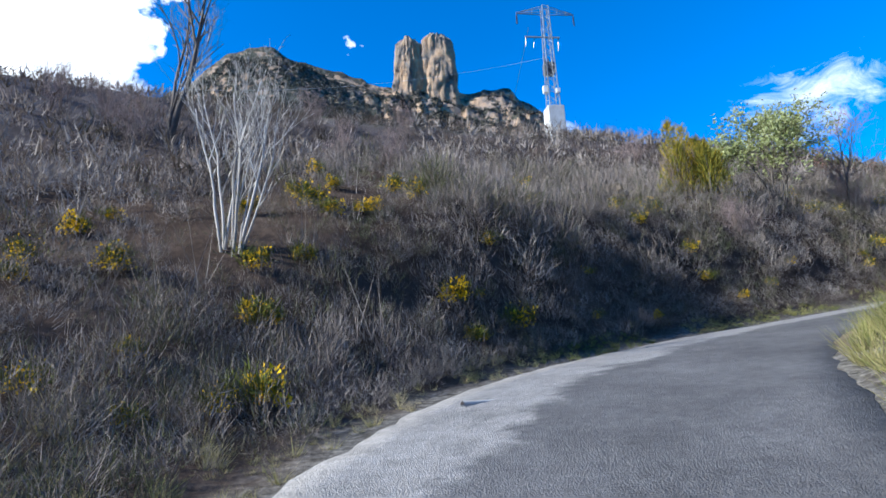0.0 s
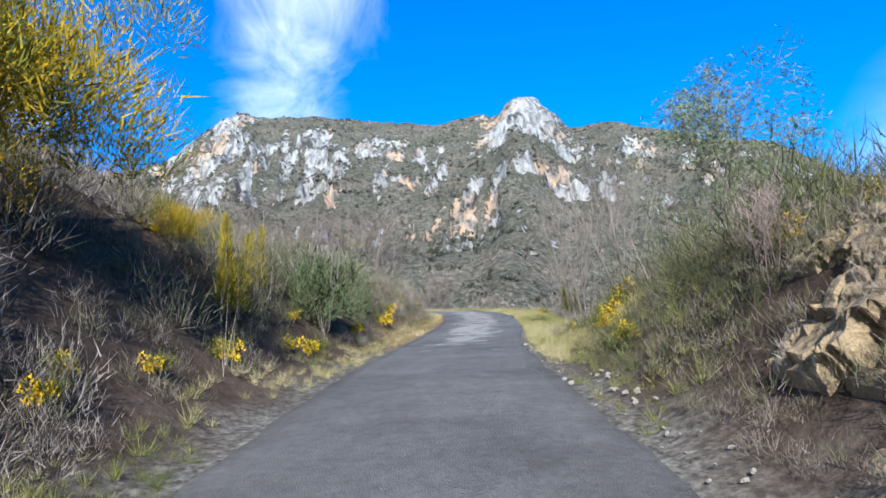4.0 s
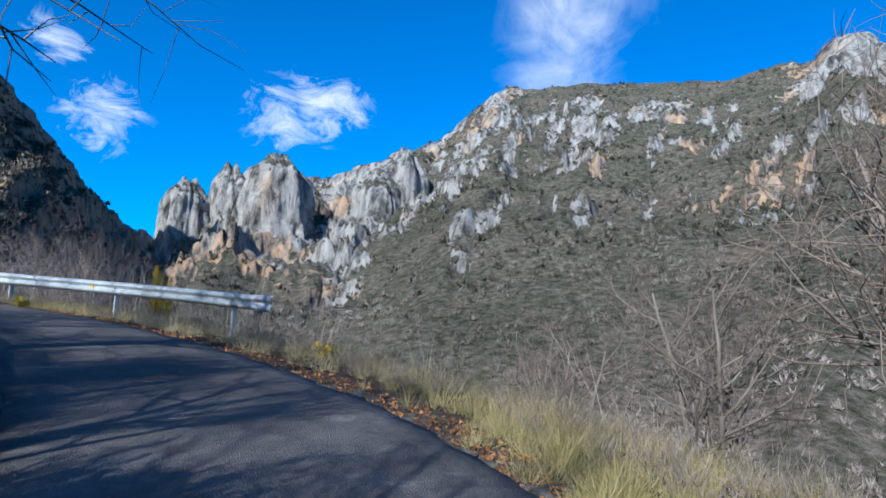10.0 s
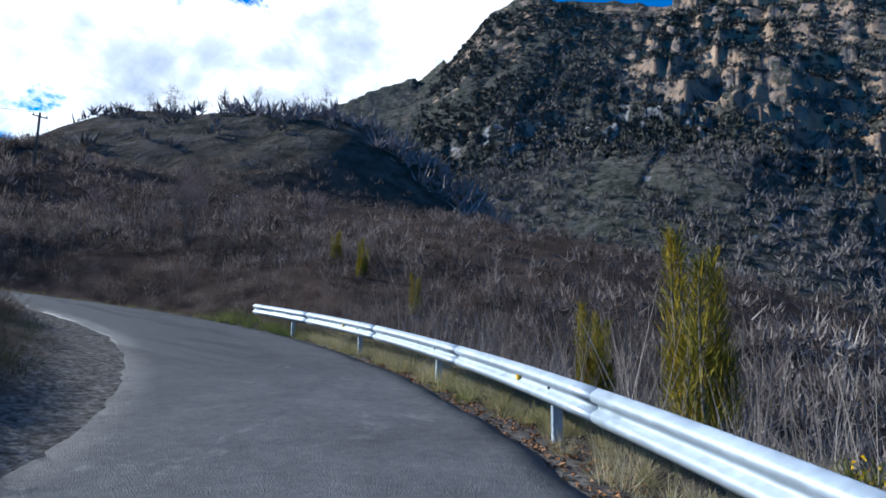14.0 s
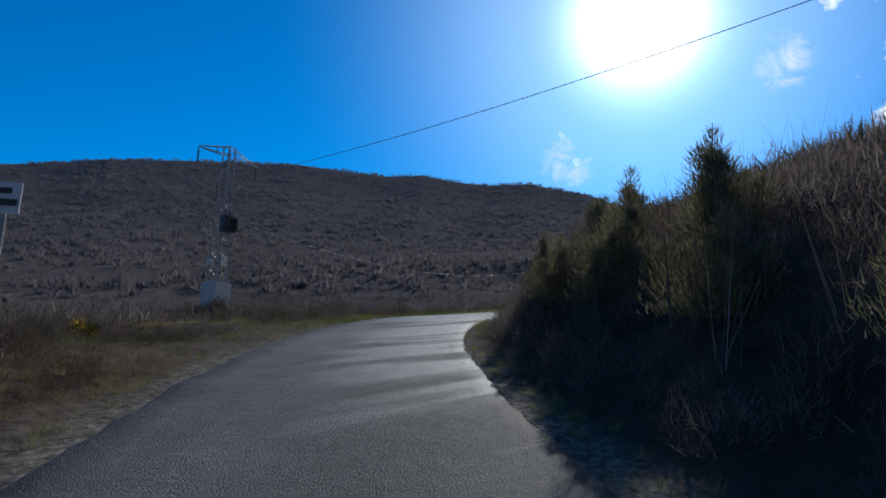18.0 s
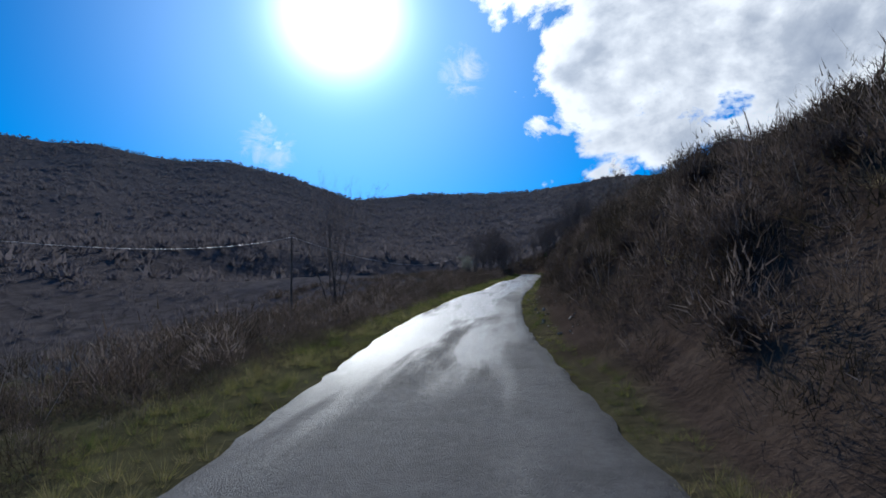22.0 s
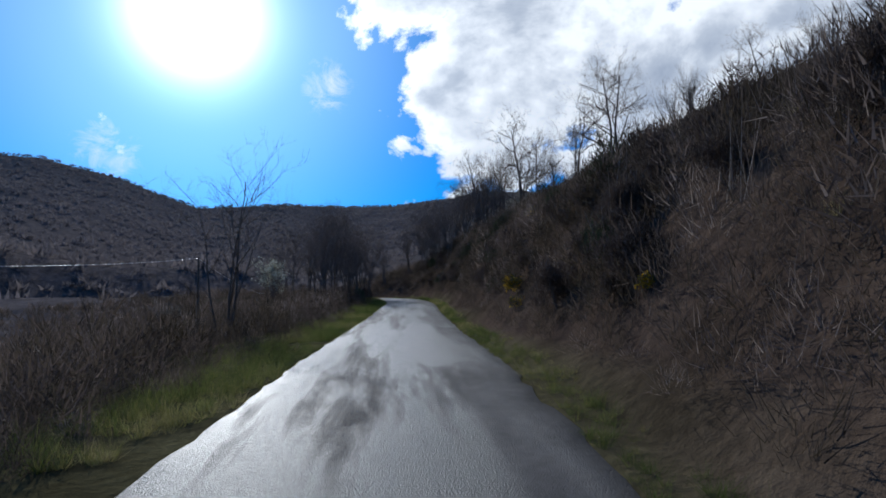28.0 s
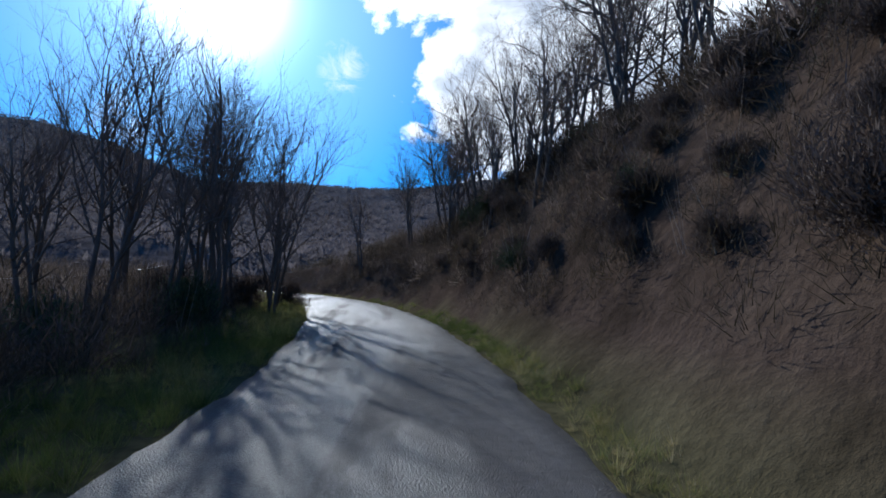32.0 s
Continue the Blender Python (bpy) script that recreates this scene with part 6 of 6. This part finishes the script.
# ---- roadside sign ----
NX, NY = 25.25, 60.4
ng = float(ground_at(NX, NY)[0])
sign = tagged(new("road_sign"), "small white rectangular sign on a thin post", "sign")
sign.matrix_basis = pose(NX, NY, ng, 0, 0, 128)
part("post", rod_bm((0, 0, -0.3), (0, 0, 1.98), 0.025, 8), MAT_GREYSTEEL, sign)
plate = part("plate", box_bm((0.38, 0.02, 0.38), 0.006, Matrix.Translation((0, -0.036, 1.78))), MAT_WHITE, sign, "white plate with two dark lines of lettering")
for side_ in (-0.05, -0.022):
    part("lettering", box_bm((0.17, 0.003, 0.07), 0, Matrix.Translation((0, side_, 1.87))), MAT_BAR, plate)
    part("lettering", box_bm((0.32, 0.003, 0.08), 0, Matrix.Translation((0, side_, 1.73))), MAT_BAR, plate)


# ---- bushes that stand out ----
def bush_thing(name, label, category, seed, size, tall, parts, group="", stem_count=5):
    """A bush of stems and one or more layers of twigs, leaves or flowers: (part, material, blades, width, reach, shell)."""
    r_ = np.random.default_rng(seed)
    ob = tagged(new(name), label, category, group)
    stems = []
    for k in range(stem_count):
        a = r_.uniform(0, 6.28)
        d = np.array([math.cos(a) * 0.35, math.sin(a) * 0.35, 1.0])
        p_, rr, _ = limb((0, 0, -0.1), d / np.linalg.norm(d), size * tall * 0.9, 0.018 * size, r_, 0.02, 0.15, 5)
        stems.append(tube(p_, rr, 5))
    for v, f in stems:
        mesh_part("stem", mesh_from("stem", v, f, MAT_BARK, True, {"tint": v[:, 2] * 0 + 0.4}), ob)
    for pname, mat, blades, width, reach, lean in parts:
        lobes = 14 if size < 3 else 30
        c = r_.normal(0, 0.17, (lobes, 3)) * size
        c[:, 2] = np.clip(np.abs(c[:, 2]) * 0.8 + r_.uniform(0, 0.30, lobes) * size, 0, 0.42 * size) * tall
        v, t = domes(c, np.full(lobes, size * (0.62 if size < 3 else 0.46)) * r_.uniform(0.6, 1.15, lobes), r_.uniform(0.2, 0.8, lobes), blades // lobes, width, reach, r_, tall, lean)
        tagged(mesh_part(pname, mesh_from(pname, v, np.arange(len(v)).reshape(-1, 3), mat, False, {"tint": t}), ob), kind="stuff")
    return ob


def cone_bush(name, label, category, seed, height, radius, mat, group="", blades=1900, spires=5, width=0.012):
    """An upright bush of several pointed spires."""
    r_ = np.random.default_rng(seed)
    ob = tagged(new(name), label, category, group)
    stems, vs, ts = [], [], []
    for k in range(spires):
        a, rad = r_.uniform(0, 6.28), radius * r_.uniform(0, 0.6)
        foot = np.array([math.cos(a) * rad, math.sin(a) * rad, -0.1])
        h = height * (1 - 0.5 * rad / radius) * r_.uniform(0.45, 1.0)
        p_, rr, _ = limb(foot, np.array([math.cos(a) * 0.08, math.sin(a) * 0.08, 1.0]), h, 0.02 * height / 2, r_, 0.05, 0.05, 7)
        stems.append(tube(p_, rr, 5))
        n = blades // spires
        u = r_.uniform(0.08, 1, n) ** 0.8
        mid_ = np.stack([np.interp(u, np.linspace(0, 1, len(p_)), p_[:, q]) for q in range(3)], 1)
        az = r_.uniform(0, 6.28, n)
        rr2 = radius * 0.6 * (1.06 - u) ** 0.8 * r_.uniform(0.1, 1, n)
        root = mid_ + np.stack([np.cos(az) * rr2, np.sin(az) * rr2, -0.1 * u], 1)
        way2 = np.stack([np.cos(az) * 0.5, np.sin(az) * 0.5, 0.9 + 0 * az], 1) + r_.normal(0, 0.25, (n, 3))
        tip = root + way2 * height * 0.055 * r_.uniform(0.5, 1.3, (n, 1))
        v, t = blade_mesh(root[None], tip[None], way2[None], np.full((1, 1, 1), height), width, np.array([r_.uniform(0.3, 0.7)]), r_)
        vs.append(v)
        ts.append(t)
    for v, f in stems:
        mesh_part("stem", mesh_from("stem", v, f, MAT_BARK, True, {"tint": v[:, 2] * 0 + 0.4}), ob)
    v, t = np.concatenate(vs), np.concatenate(ts)
    tagged(mesh_part("foliage", mesh_from("foliage", v, np.arange(len(v)).reshape(-1, 3), mat, False, {"tint": t}), ob), kind="stuff")
    return ob


MAT_BROOM_FLOWER = mat_plant("broom_flowers", ((0.0, (0.28, 0.18, 0.006)), (1.0, (0.58, 0.36, 0.010))), 0.9, 0.7, 0.2)
MAT_JUNIPER = mat_plant("olive_juniper_needles", ((0.0, (0.040, 0.048, 0.016)), (1.0, (0.24, 0.20, 0.055))), 0.75, 0.85, 0.1)
MAT_DARK_HEATH = mat_plant("dark_heath_twigs", ((0.0, (0.036, 0.028, 0.024)), (1.0, (0.160, 0.122, 0.102))), 0.7, 0.9, 0.15)
MAT_PINE = mat_plant("pine_needles", ((0.0, (0.075, 0.095, 0.055)), (1.0, (0.22, 0.25, 0.15))), 0.7)
MAT_BROOM = mat_plant("broom_twigs", ((0.0, (0.085, 0.085, 0.045)), (1.0, (0.26, 0.22, 0.13))), 0.8, 0.85, 0.35)
GORSE = (("foliage", MAT_GORSE, 520, 0.02, 0.36, 0.4), ("bloom", MAT_FLOWER, 420, 0.05, 0.12, 0.5))
gorse = stand(bush_thing("gorse_bush", "small gorse bush covered in yellow flowers", "bush", 31, 0.42, 0.9, GORSE, "gorse bushes"), -2.9, 5.6, 0, 0.9)
gorse2 = stand(bush_thing("gorse_bush", "sparse gorse bush with scattered yellow flowers", "bush", 32, 0.45, 1.1, (GORSE[0], ("bloom", MAT_FLOWER, 190, 0.05, 0.12, 0.5)), "gorse bushes"), -2.4, 6.2, 40, 1.0)
for i, (x, y, s) in enumerate(((-3.0, 9.2, 1.4), (-2.5, 13.4, 1.1), (-1.5, 12.1, 1.2), (-3.9, 5.6, 1.1), (-4.3, 5.2, 0.8), (-3.6, 14.0, 1.0), (0.6, 11.5, 0.7), (8.6, 17.4, 1.0), (11.3, 19.4, 1.1), (14.8, 20.6, 1.2), (14.9, 20.9, 1.3), (23.2, 23.1, 1.0), (27.1, 24.3, 1.1), (27.0, 24.2, 1.2), (23.6, 23.4, 1.0), (32.2, 26.2, 0.9), (25.1, 23.7, 1.0), (21.2, 15.0, 1.2), (6.8, 9.0, 0.7), (6.1, 8.3, 0.6), (52.9, 22.9, 1.6), (33.8, 18.6, 1.6), (27.2, 16.6, 1.3), (26.3, 15.9, 1.2), (47.5, 29.4, 1.4), (49.0, 30.2, 1.2), (46.0, 28.9, 1.3), (50.6, 30.4, 1.1), (58.4, 24.6, 1.3), (65.6, 30.0, 0.8), (69.6, 34.2, 1.2), (66.9, 50.2, 1.0), (69.9, 42.6, 1.1), (58.2, 69.2, 1.2), (22.6, 56.9, 1.4), (28.4, 71.6, 0.6), (-32.4, 54.9, 0.8), (-33.2, 55.9, 0.7), (-67.6, 55.8, 1.9), (-66.0, 55.4, 1.2), (-58.3, 55.5, 0.9), (-60.6, 56.4, 0.9), (17.5, 21.4, 1.0), (19.0, 22.2, 0.9), (5.2, 14.9, 0.9), (3.4, 13.6, 0.8), (36.5, 19.8, 1.2), (40.5, 27.6, 1.1), (30.0, 25.0, 1.0), (-14.5, 57.4, 0.8), (-6.4, 10.0, 1.5), (-5.8, 8.0, 1.3), (-6.1, 10.6, 1.2), (-3.5, 6.7, 1.0), (-3.9, 11.4, 1.4), (-3.7, 16.9, 1.6), (-1.7, 12.0, 1.2), (-3.1, 12.7, 1.4), (-5.5, 7.5, 1.0), (3.6, 14.7, 0.9), (-9.4, 11.2, 1.3))):
    another(gorse if i % 3 else gorse2, x, y, i * 67 % 360, s)
bank_rng = random.Random(21)
for i in range(30):
    at, e_ = bank_rng.uniform(0.7, 4.6), bank_rng.uniform(1.0, 5.5)
    j = int(np.abs(way_t - at).argmin())
    reach_ = half_l[j] + e_
    another(gorse2 if i % 3 else gorse, way_pts[j, 0] + leftward[j, 0] * reach_, way_pts[j, 1] + leftward[j, 1] * reach_, bank_rng.uniform(0, 360), bank_rng.uniform(1.2, 1.8))
for i, (x, y, s) in enumerate(((34.7, 18.4, 2.2), (33.6, 18.9, 1.8), (32.4, 18.9, 1.6), (36.0, 18.6, 1.7), (29.4, 18.4, 1.3), (50.5, 29.6, 1.9), (51.3, 29.9, 1.4), (31.0, 25.0, 1.6), (36.5, 26.6, 1.5), (40.5, 27.4, 1.8), (43.0, 28.2, 1.6))):
    another(gorse, x, y, i * 49, s)
big = (("foliage", MAT_OLIVE_LEAF, 15000, 0.0040, 0.12, 0.5), ("bloom", MAT_BROOM_FLOWER, 21000, 0.0040, 0.026, 0.5))
broom = stand(bush_thing("broom_bush", "large broom bush in full golden bloom", "bush", 33, 3.3, 0.85, big, "broom bushes"), 23.3, 24.9, 0, 1.5, 0.3)
another(broom, 28.4, 26.4, 120, 0.5, "medium golden broom bush on the bank")
another(broom, 19.2, 24.2, 200, 0.45, "medium golden broom bush on the bank")
stand(cone_bush("cypress_shrub", "upright yellow-green shrub above the bank", "shrub", 34, 3.4, 1.1, MAT_OLIVE_LEAF, "upright shrubs", 8000, 9, 0.0030), 9.6, 21.6, 0, 1.4)
spire = stand(cone_bush("spire_shrub", "pointed olive-yellow shrub behind the guardrail", "shrub", 35, 3.9, 0.62, MAT_OLIVE_LEAF, "upright shrubs", 6500, 11, 0.0022), 60.8, 67.8)
for x, y, turn, s in ((56.6, 71.6, 50, 0.85), (62.6, 65.6, 250, 0.55), (54.6, 73.4, 100, 0.55), (59.4, 69.8, 210, 0.45), (69.8, 49.8, 60, 0.5), (28.6, 25.3, 80, 0.6), (31.5, 26.8, 190, 0.5), (42.0, 81.3, 200, 0.5), (39.5, 82.3, 330, 0.45), (46.5, 79.0, 80, 0.45)):
    another(spire, x, y, turn, s)
juniper = stand(cone_bush("juniper", "olive-green pointed juniper beside the verge", "shrub", 36, 2.9, 0.85, MAT_JUNIPER, "junipers", 9000, 8, 0.0030), 54.9, 21.6)
pine = stand(bush_thing("evergreen_bush", "rounded grey-green evergreen bush at the roadside", "bush", 37, 2.2, 0.95, (("foliage", MAT_DARK_LEAF, 7000, 0.009, 0.12, 0.5),), "evergreen bushes"), 34.0, 26.4, 0, 1.3)
another(pine, 39.4, 27.8, 140, 0.6)
# extra bushes, added only so that their shade falls across the road
for x, y, turn, s in ((60.8, 36.4, 20, 1.0), (61.9, 39.8, 200, 0.9), (59.4, 33.8, 90, 0.9)):
    another(pine, x, y, turn, s, "dark evergreen bush added on the inner bank to shade the bend")
stand(tree_thing("young_pine", "young open-crowned pine on the bank top", "tree", 3.4, 38, MAT_BARK, MAT_TWIG, leaf=MAT_PINE, leaf_size=0.12, leaf_count=9, leaf_width=0.07, spread=0.55, kids=(12, 7, 4), trunk_r=0.04, clear=0.12), 34.7, 15.7, 0, 1.3)
tallb = stand(cone_bush("tall_broom", "tall dark broom bush on the inner bank", "bush", 39, 2.1, 1.1, MAT_BROOM, "tall brooms", 8000, 13, 0.0032), 18.3, 65.4)
for x, y, turn, s in ((15.3, 62.9, 40, 0.95), (16.6, 64.6, 100, 1.1), (20.4, 67.2, 200, 0.9), (12.6, 61.4, 300, 1.0), (13.8, 63.6, 150, 1.25), (22.4, 69.2, 20, 0.8), (17.6, 66.8, 260, 1.2), (10.6, 60.2, 80, 0.8), (24.6, 71.0, 130, 0.7)):
    another(tallb, x, y, turn, s)

# rounded bushes over the hillside above the upper road
heath = stand(bush_thing("heath_bush", "rounded dark brown heath bush on the hillside", "bush", 41, 1.7, 0.85, (("foliage", MAT_DARK_HEATH, 7000, 0.0075, 0.12, 0.5),), "hillside bushes", 2), -30.0, 57.5)
holm = stand(bush_thing("holm_oak_bush", "dark evergreen bush on the hillside", "bush", 42, 2.0, 0.95, (("foliage", MAT_DARK_LEAF, 6000, 0.008, 0.09, 0.5),), "hillside bushes", 2), -46.0, 66.0)
hill_rng = random.Random(8)
leg = way_t > 21
order = np.argsort(way_pts[leg, 0])
road_x, road_y = way_pts[leg, 0][order], way_pts[leg, 1][order]
for i in range(64):
    along = hill_rng.uniform(-108, -2)
    up = hill_rng.uniform(5.5, 14) if i % 3 else hill_rng.uniform(14, 34)
    y = float(np.interp(along, road_x, road_y)) + up
    another(holm if i % 5 == 0 else heath, along, y, hill_rng.uniform(0, 360), hill_rng.uniform(0.5, 1.15))
# thick bushes at the foot of the hillside, round the pylon and in the thicket below the road
for i in range(165):
    along = hill_rng.uniform(-112, -60) if i % 3 else hill_rng.uniform(-62, -4)
    y = float(np.interp(along, road_x, road_y)) + hill_rng.uniform(2.8, 6.6)
    another(holm if i % 6 == 1 else heath, along, y, hill_rng.uniform(0, 360), hill_rng.uniform(0.40, 0.85))
for i in range(28):
    along = -91.5 - 0.55 * i if i < 12 else -22 - 3.1 * (i - 12)
    y = float(np.interp(along, road_x, road_y)) + 3.0 + 0.5 * (i * 5 % 4)
    another(heath, along, y, i * 77 % 360, 0.38 + 0.06 * (i % 4), "low dark heath bush at the foot of the bank")
for i, (x, y, s) in enumerate(((8.9, 40.2, 1.2), (7.2, 40.4, 1.1), (9.8, 39.0, 0.8), (6.4, 39.0, 0.7), (10.6, 41.0, 0.8), (-101.0, 49.6, 0.9), (-103.6, 48.0, 1.1), (-106.0, 49.6, 1.0), (-98.2, 48.2, 0.8), (-109.4, 50.2, 0.9), (-95.6, 47.4, 0.8), (-92.4, 47.8, 0.6))):
    another(holm if i % 3 == 2 else heath, x, y, i * 61 % 360, s, "dark bush in the scrub below the road")
# mossy gorse on the bank
for i, (x, e_, s) in enumerate(((-74.0, 5.0, 1.6), (-75.4, 5.8, 1.8), (-93.0, 8.5, 2.0), (-95.0, 9.2, 1.7), (-97.6, 9.5, 1.5), (-80.0, 6.2, 1.2))):
    another(gorse2, x, float(np.interp(x, road_x, road_y)) + e_, i * 71, s)
for i, (x, y, s) in enumerate(((-79.5, 72.4, 0.8), (-73, 74.2, 0.9), (-69.5, 76.8, 0.8), (-67, 80.0, 1.0), (-65.4, 82.6, 0.8), (-62.0, 85.2, 1.0), (-58.6, 86.4, 0.9), (-55.0, 86.6, 1.0), (-76.4, 67.4, 0.7), (-72.4, 67.6, 0.8), (-68.0, 67.4, 0.8), (-65.0, 66.8, 0.7))):
    another(holm if i % 2 else heath, x, y, i * 83 % 360, s)


# ---- rocks ----
def rock_mesh(seed, mat):
    r_ = np.random.default_rng(seed)
    bm = bmesh.new()
    bmesh.ops.create_icosphere(bm, subdivisions=2, radius=0.5)
    for v in bm.verts:
        q = v.co.normalized()
        flat = max(abs(q.x + 0.3 * q.y), abs(q.y - 0.25 * q.z), abs(q.z + 0.2 * q.x))
        v.co = q * (0.36 / flat) * (0.92 + 0.2 * r_.random())
        v.co.z *= 0.75
    me = bpy.data.meshes.new("rock")
    bm.to_mesh(me)
    bm.free()
    me.materials.append(mat)
    return me


def rock_field(name, label, count, t0, t1, side, e0, e1, smin, smax, mat, seed, piece="rock"):
    r_ = np.random.default_rng(seed)
    ob = tagged(new(name), label, "rocks")
    meshes = [rock_mesh(seed + k, mat) for k in range(5)]
    x, y, tt, ee = beside(count, t0, t1, side, e0, e1, r_)
    z = ground_at(x, y)
    for k in range(len(x)):
        o = new(piece, meshes[k % 5])
        o.parent = ob
        s_ = smin + (smax - smin) * r_.random() ** 2.2
        o.matrix_basis = pose(x[k], y[k], z[k] + s_ * 0.08, r_.uniform(-40, 40), r_.uniform(-40, 40), r_.uniform(0, 360))
        o.scale = (s_ * 1.25, s_, s_ * 0.95)
    return ob


def cells(a, b, seed):
    """Cellular noise: a random number and tilt for each block, and how far its edge is."""
    ia, ib = np.floor(a), np.floor(b)
    best, second = np.full(a.shape, 9.0), np.full(a.shape, 9.0)
    value, tilt_a, tilt_b = np.zeros(a.shape), np.zeros(a.shape), np.zeros(a.shape)
    for da in (-1, 0, 1):
        for db in (-1, 0, 1):
            ca, cb = ia + da, ib + db
            pa, pb = ca + 0.15 + 0.7 * hash2(ca, cb, seed), cb + 0.15 + 0.7 * hash2(ca, cb, seed + 1)
            d = np.maximum(np.abs(a - pa) * 0.9, np.abs(b - pb)) + 0.25 * np.hypot(a - pa, b - pb)
            closer = d < best
            second = np.where(closer, best, np.minimum(second, d))
            best = np.where(closer, d, best)
            value = np.where(closer, hash2(ca, cb, seed + 2), value)
            tilt_a = np.where(closer, (hash2(ca, cb, seed + 3) - 0.5) * (a - pa), tilt_a)
            tilt_b = np.where(closer, (hash2(ca, cb, seed + 4) - 0.5) * (b - pb), tilt_b)
    return value, tilt_a + tilt_b, second - best


def rock_face(t0, t1, e0, e1, side, seed):
    """Broken blocks and cracks standing out of a cut bank."""
    nt, ne = 300, 46
    t, e = np.meshgrid(np.linspace(t0, t1, nt), np.linspace(e0, e1, ne), indexing="ij")
    at = [np.interp(t, way_t, way_pts[:, k]) for k in (0, 1)]
    lx = [np.interp(t, way_t, leftward[:, k]) for k in (0, 1)]
    h = np.interp(t, way_t, half_l if side > 0 else half_r)
    x, y = at[0] + side * (h + e) * lx[0], at[1] + side * (h + e) * lx[1]
    z = ground_at(x.ravel(), y.ravel()).reshape(x.shape) - 0.02
    along = (t - t0) * 7.6
    v1, k1, c1 = cells(along / 0.46 + 0.6 * fbm(along, e * 2, 2, 5), e / 0.25 + 0.5 * fbm(along, e, 2, 6), seed)
    v2, k2, c2 = cells(along / 0.21, e / 0.15, seed + 9)
    out = 0.22 * v1 + 0.22 * k1 + 0.07 * v2 + 0.10 * k2 - 0.14 * (1 - smooth(c1, 0.0, 0.10)) - 0.04 * (1 - smooth(c2, 0.0, 0.14))
    bare = smooth(fbm(along / 2.2 + seed, e / 1.3, 3, seed) + 0.10 * smooth(e, 0.5, 1.0), 0.46, 0.56) * smooth(t, t0, t0 + 0.25) * (1 - smooth(t, t1 - 0.25, t1)) * smooth(e, e0, e0 + 0.3) * (1 - smooth(e, e1 - 0.4, e1))
    push = out * bare - 0.16 * (1 - bare)
    x, y, z = x - side * lx[0] * push * 0.8, y - side * lx[1] * push * 0.8, z + push * 0.55
    v = np.stack([x, y, z], -1)
    ob = tagged(new("rock_outcrop"), "crumbling ochre rock face of broken blocks in the cut bank", "rock")
    for k in range(0, nt - 1, 23):
        piece = v[k:k + 24]
        mesh_part("rock_ledge", mesh_from("rock_ledge", piece.reshape(-1, 3), grid_faces(len(piece), ne), MAT_ROCK, False), ob)
    return ob


rock_face(1.5, 4.5, 0.35, 3.0, -1, 51)
rock_face(4.05, 4.8, 0.9, 2.7, -1, 57)
rock_field("edge_stones", "pale loose stones along the asphalt edge", 170, 3.4, 6.0, -1, 0.0, 0.6, 0.02, 0.09, MAT_GREYROCK, 86, "stone")
rock_field("fallen_rocks", "ochre rocks broken off the cut bank", 110, 1.7, 4.3, -1, 0.2, 2.3, 0.06, 0.24, MAT_ROCK, 51)
rock_field("cut_stones", "small ochre stones fallen from the cut bank", 260, 1.5, 4.4, -1, 0.2, 2.3, 0.04, 0.16, MAT_ROCK, 76, "stone")
rock_field("ochre_stones", "ochre stones at the foot of the grassy bank", 110, 5.6, 8.0, 1, 0.1, 1.2, 0.04, 0.22, MAT_ROCK, 56, "stone")
rock_field("verge_stones", "grey stones along the foot of the hillside", 110, 23.6, 26.8, -1, 0.2, 1.7, 0.03, 0.11, MAT_GREYROCK, 61, "stone")
rock_field("gravel_stones", "loose grey stones on the gravel pull-out", 150, 8.2, 10.4, 1, 0.1, 1.7, 0.03, 0.13, MAT_GREYROCK, 66, "stone")
stone = tagged(new("boulder", rock_mesh(71, MAT_ROCK)), "small ochre boulder in the verge grass", "rock")
stand(stone, 47.9, 21.1, 20, 0.36, -0.1)
blockstone = tagged(new("block_stone", rock_mesh(72, MAT_ROCK)), "pale block of stone among the bushes", "rock")
stand(blockstone, 6.6, 21.6, 50, 0.8, -0.2)
v, f = tube(*limb((0, 0, 0.03), (1, 0, 0.02), 1.1, 0.045, np.random.default_rng(5), 0.0, 0.12, 6)[:2], 7)
log = tagged(new("fallen_branch", mesh_from("fallen_branch", v, f, MAT_PALE_BARK, True, {"tint": v[:, 2] * 0 + 0.5})), "bleached broken branch at the road edge", "branch")
stand(log, 0.1, 6.6, 35, 1.0, -0.02)
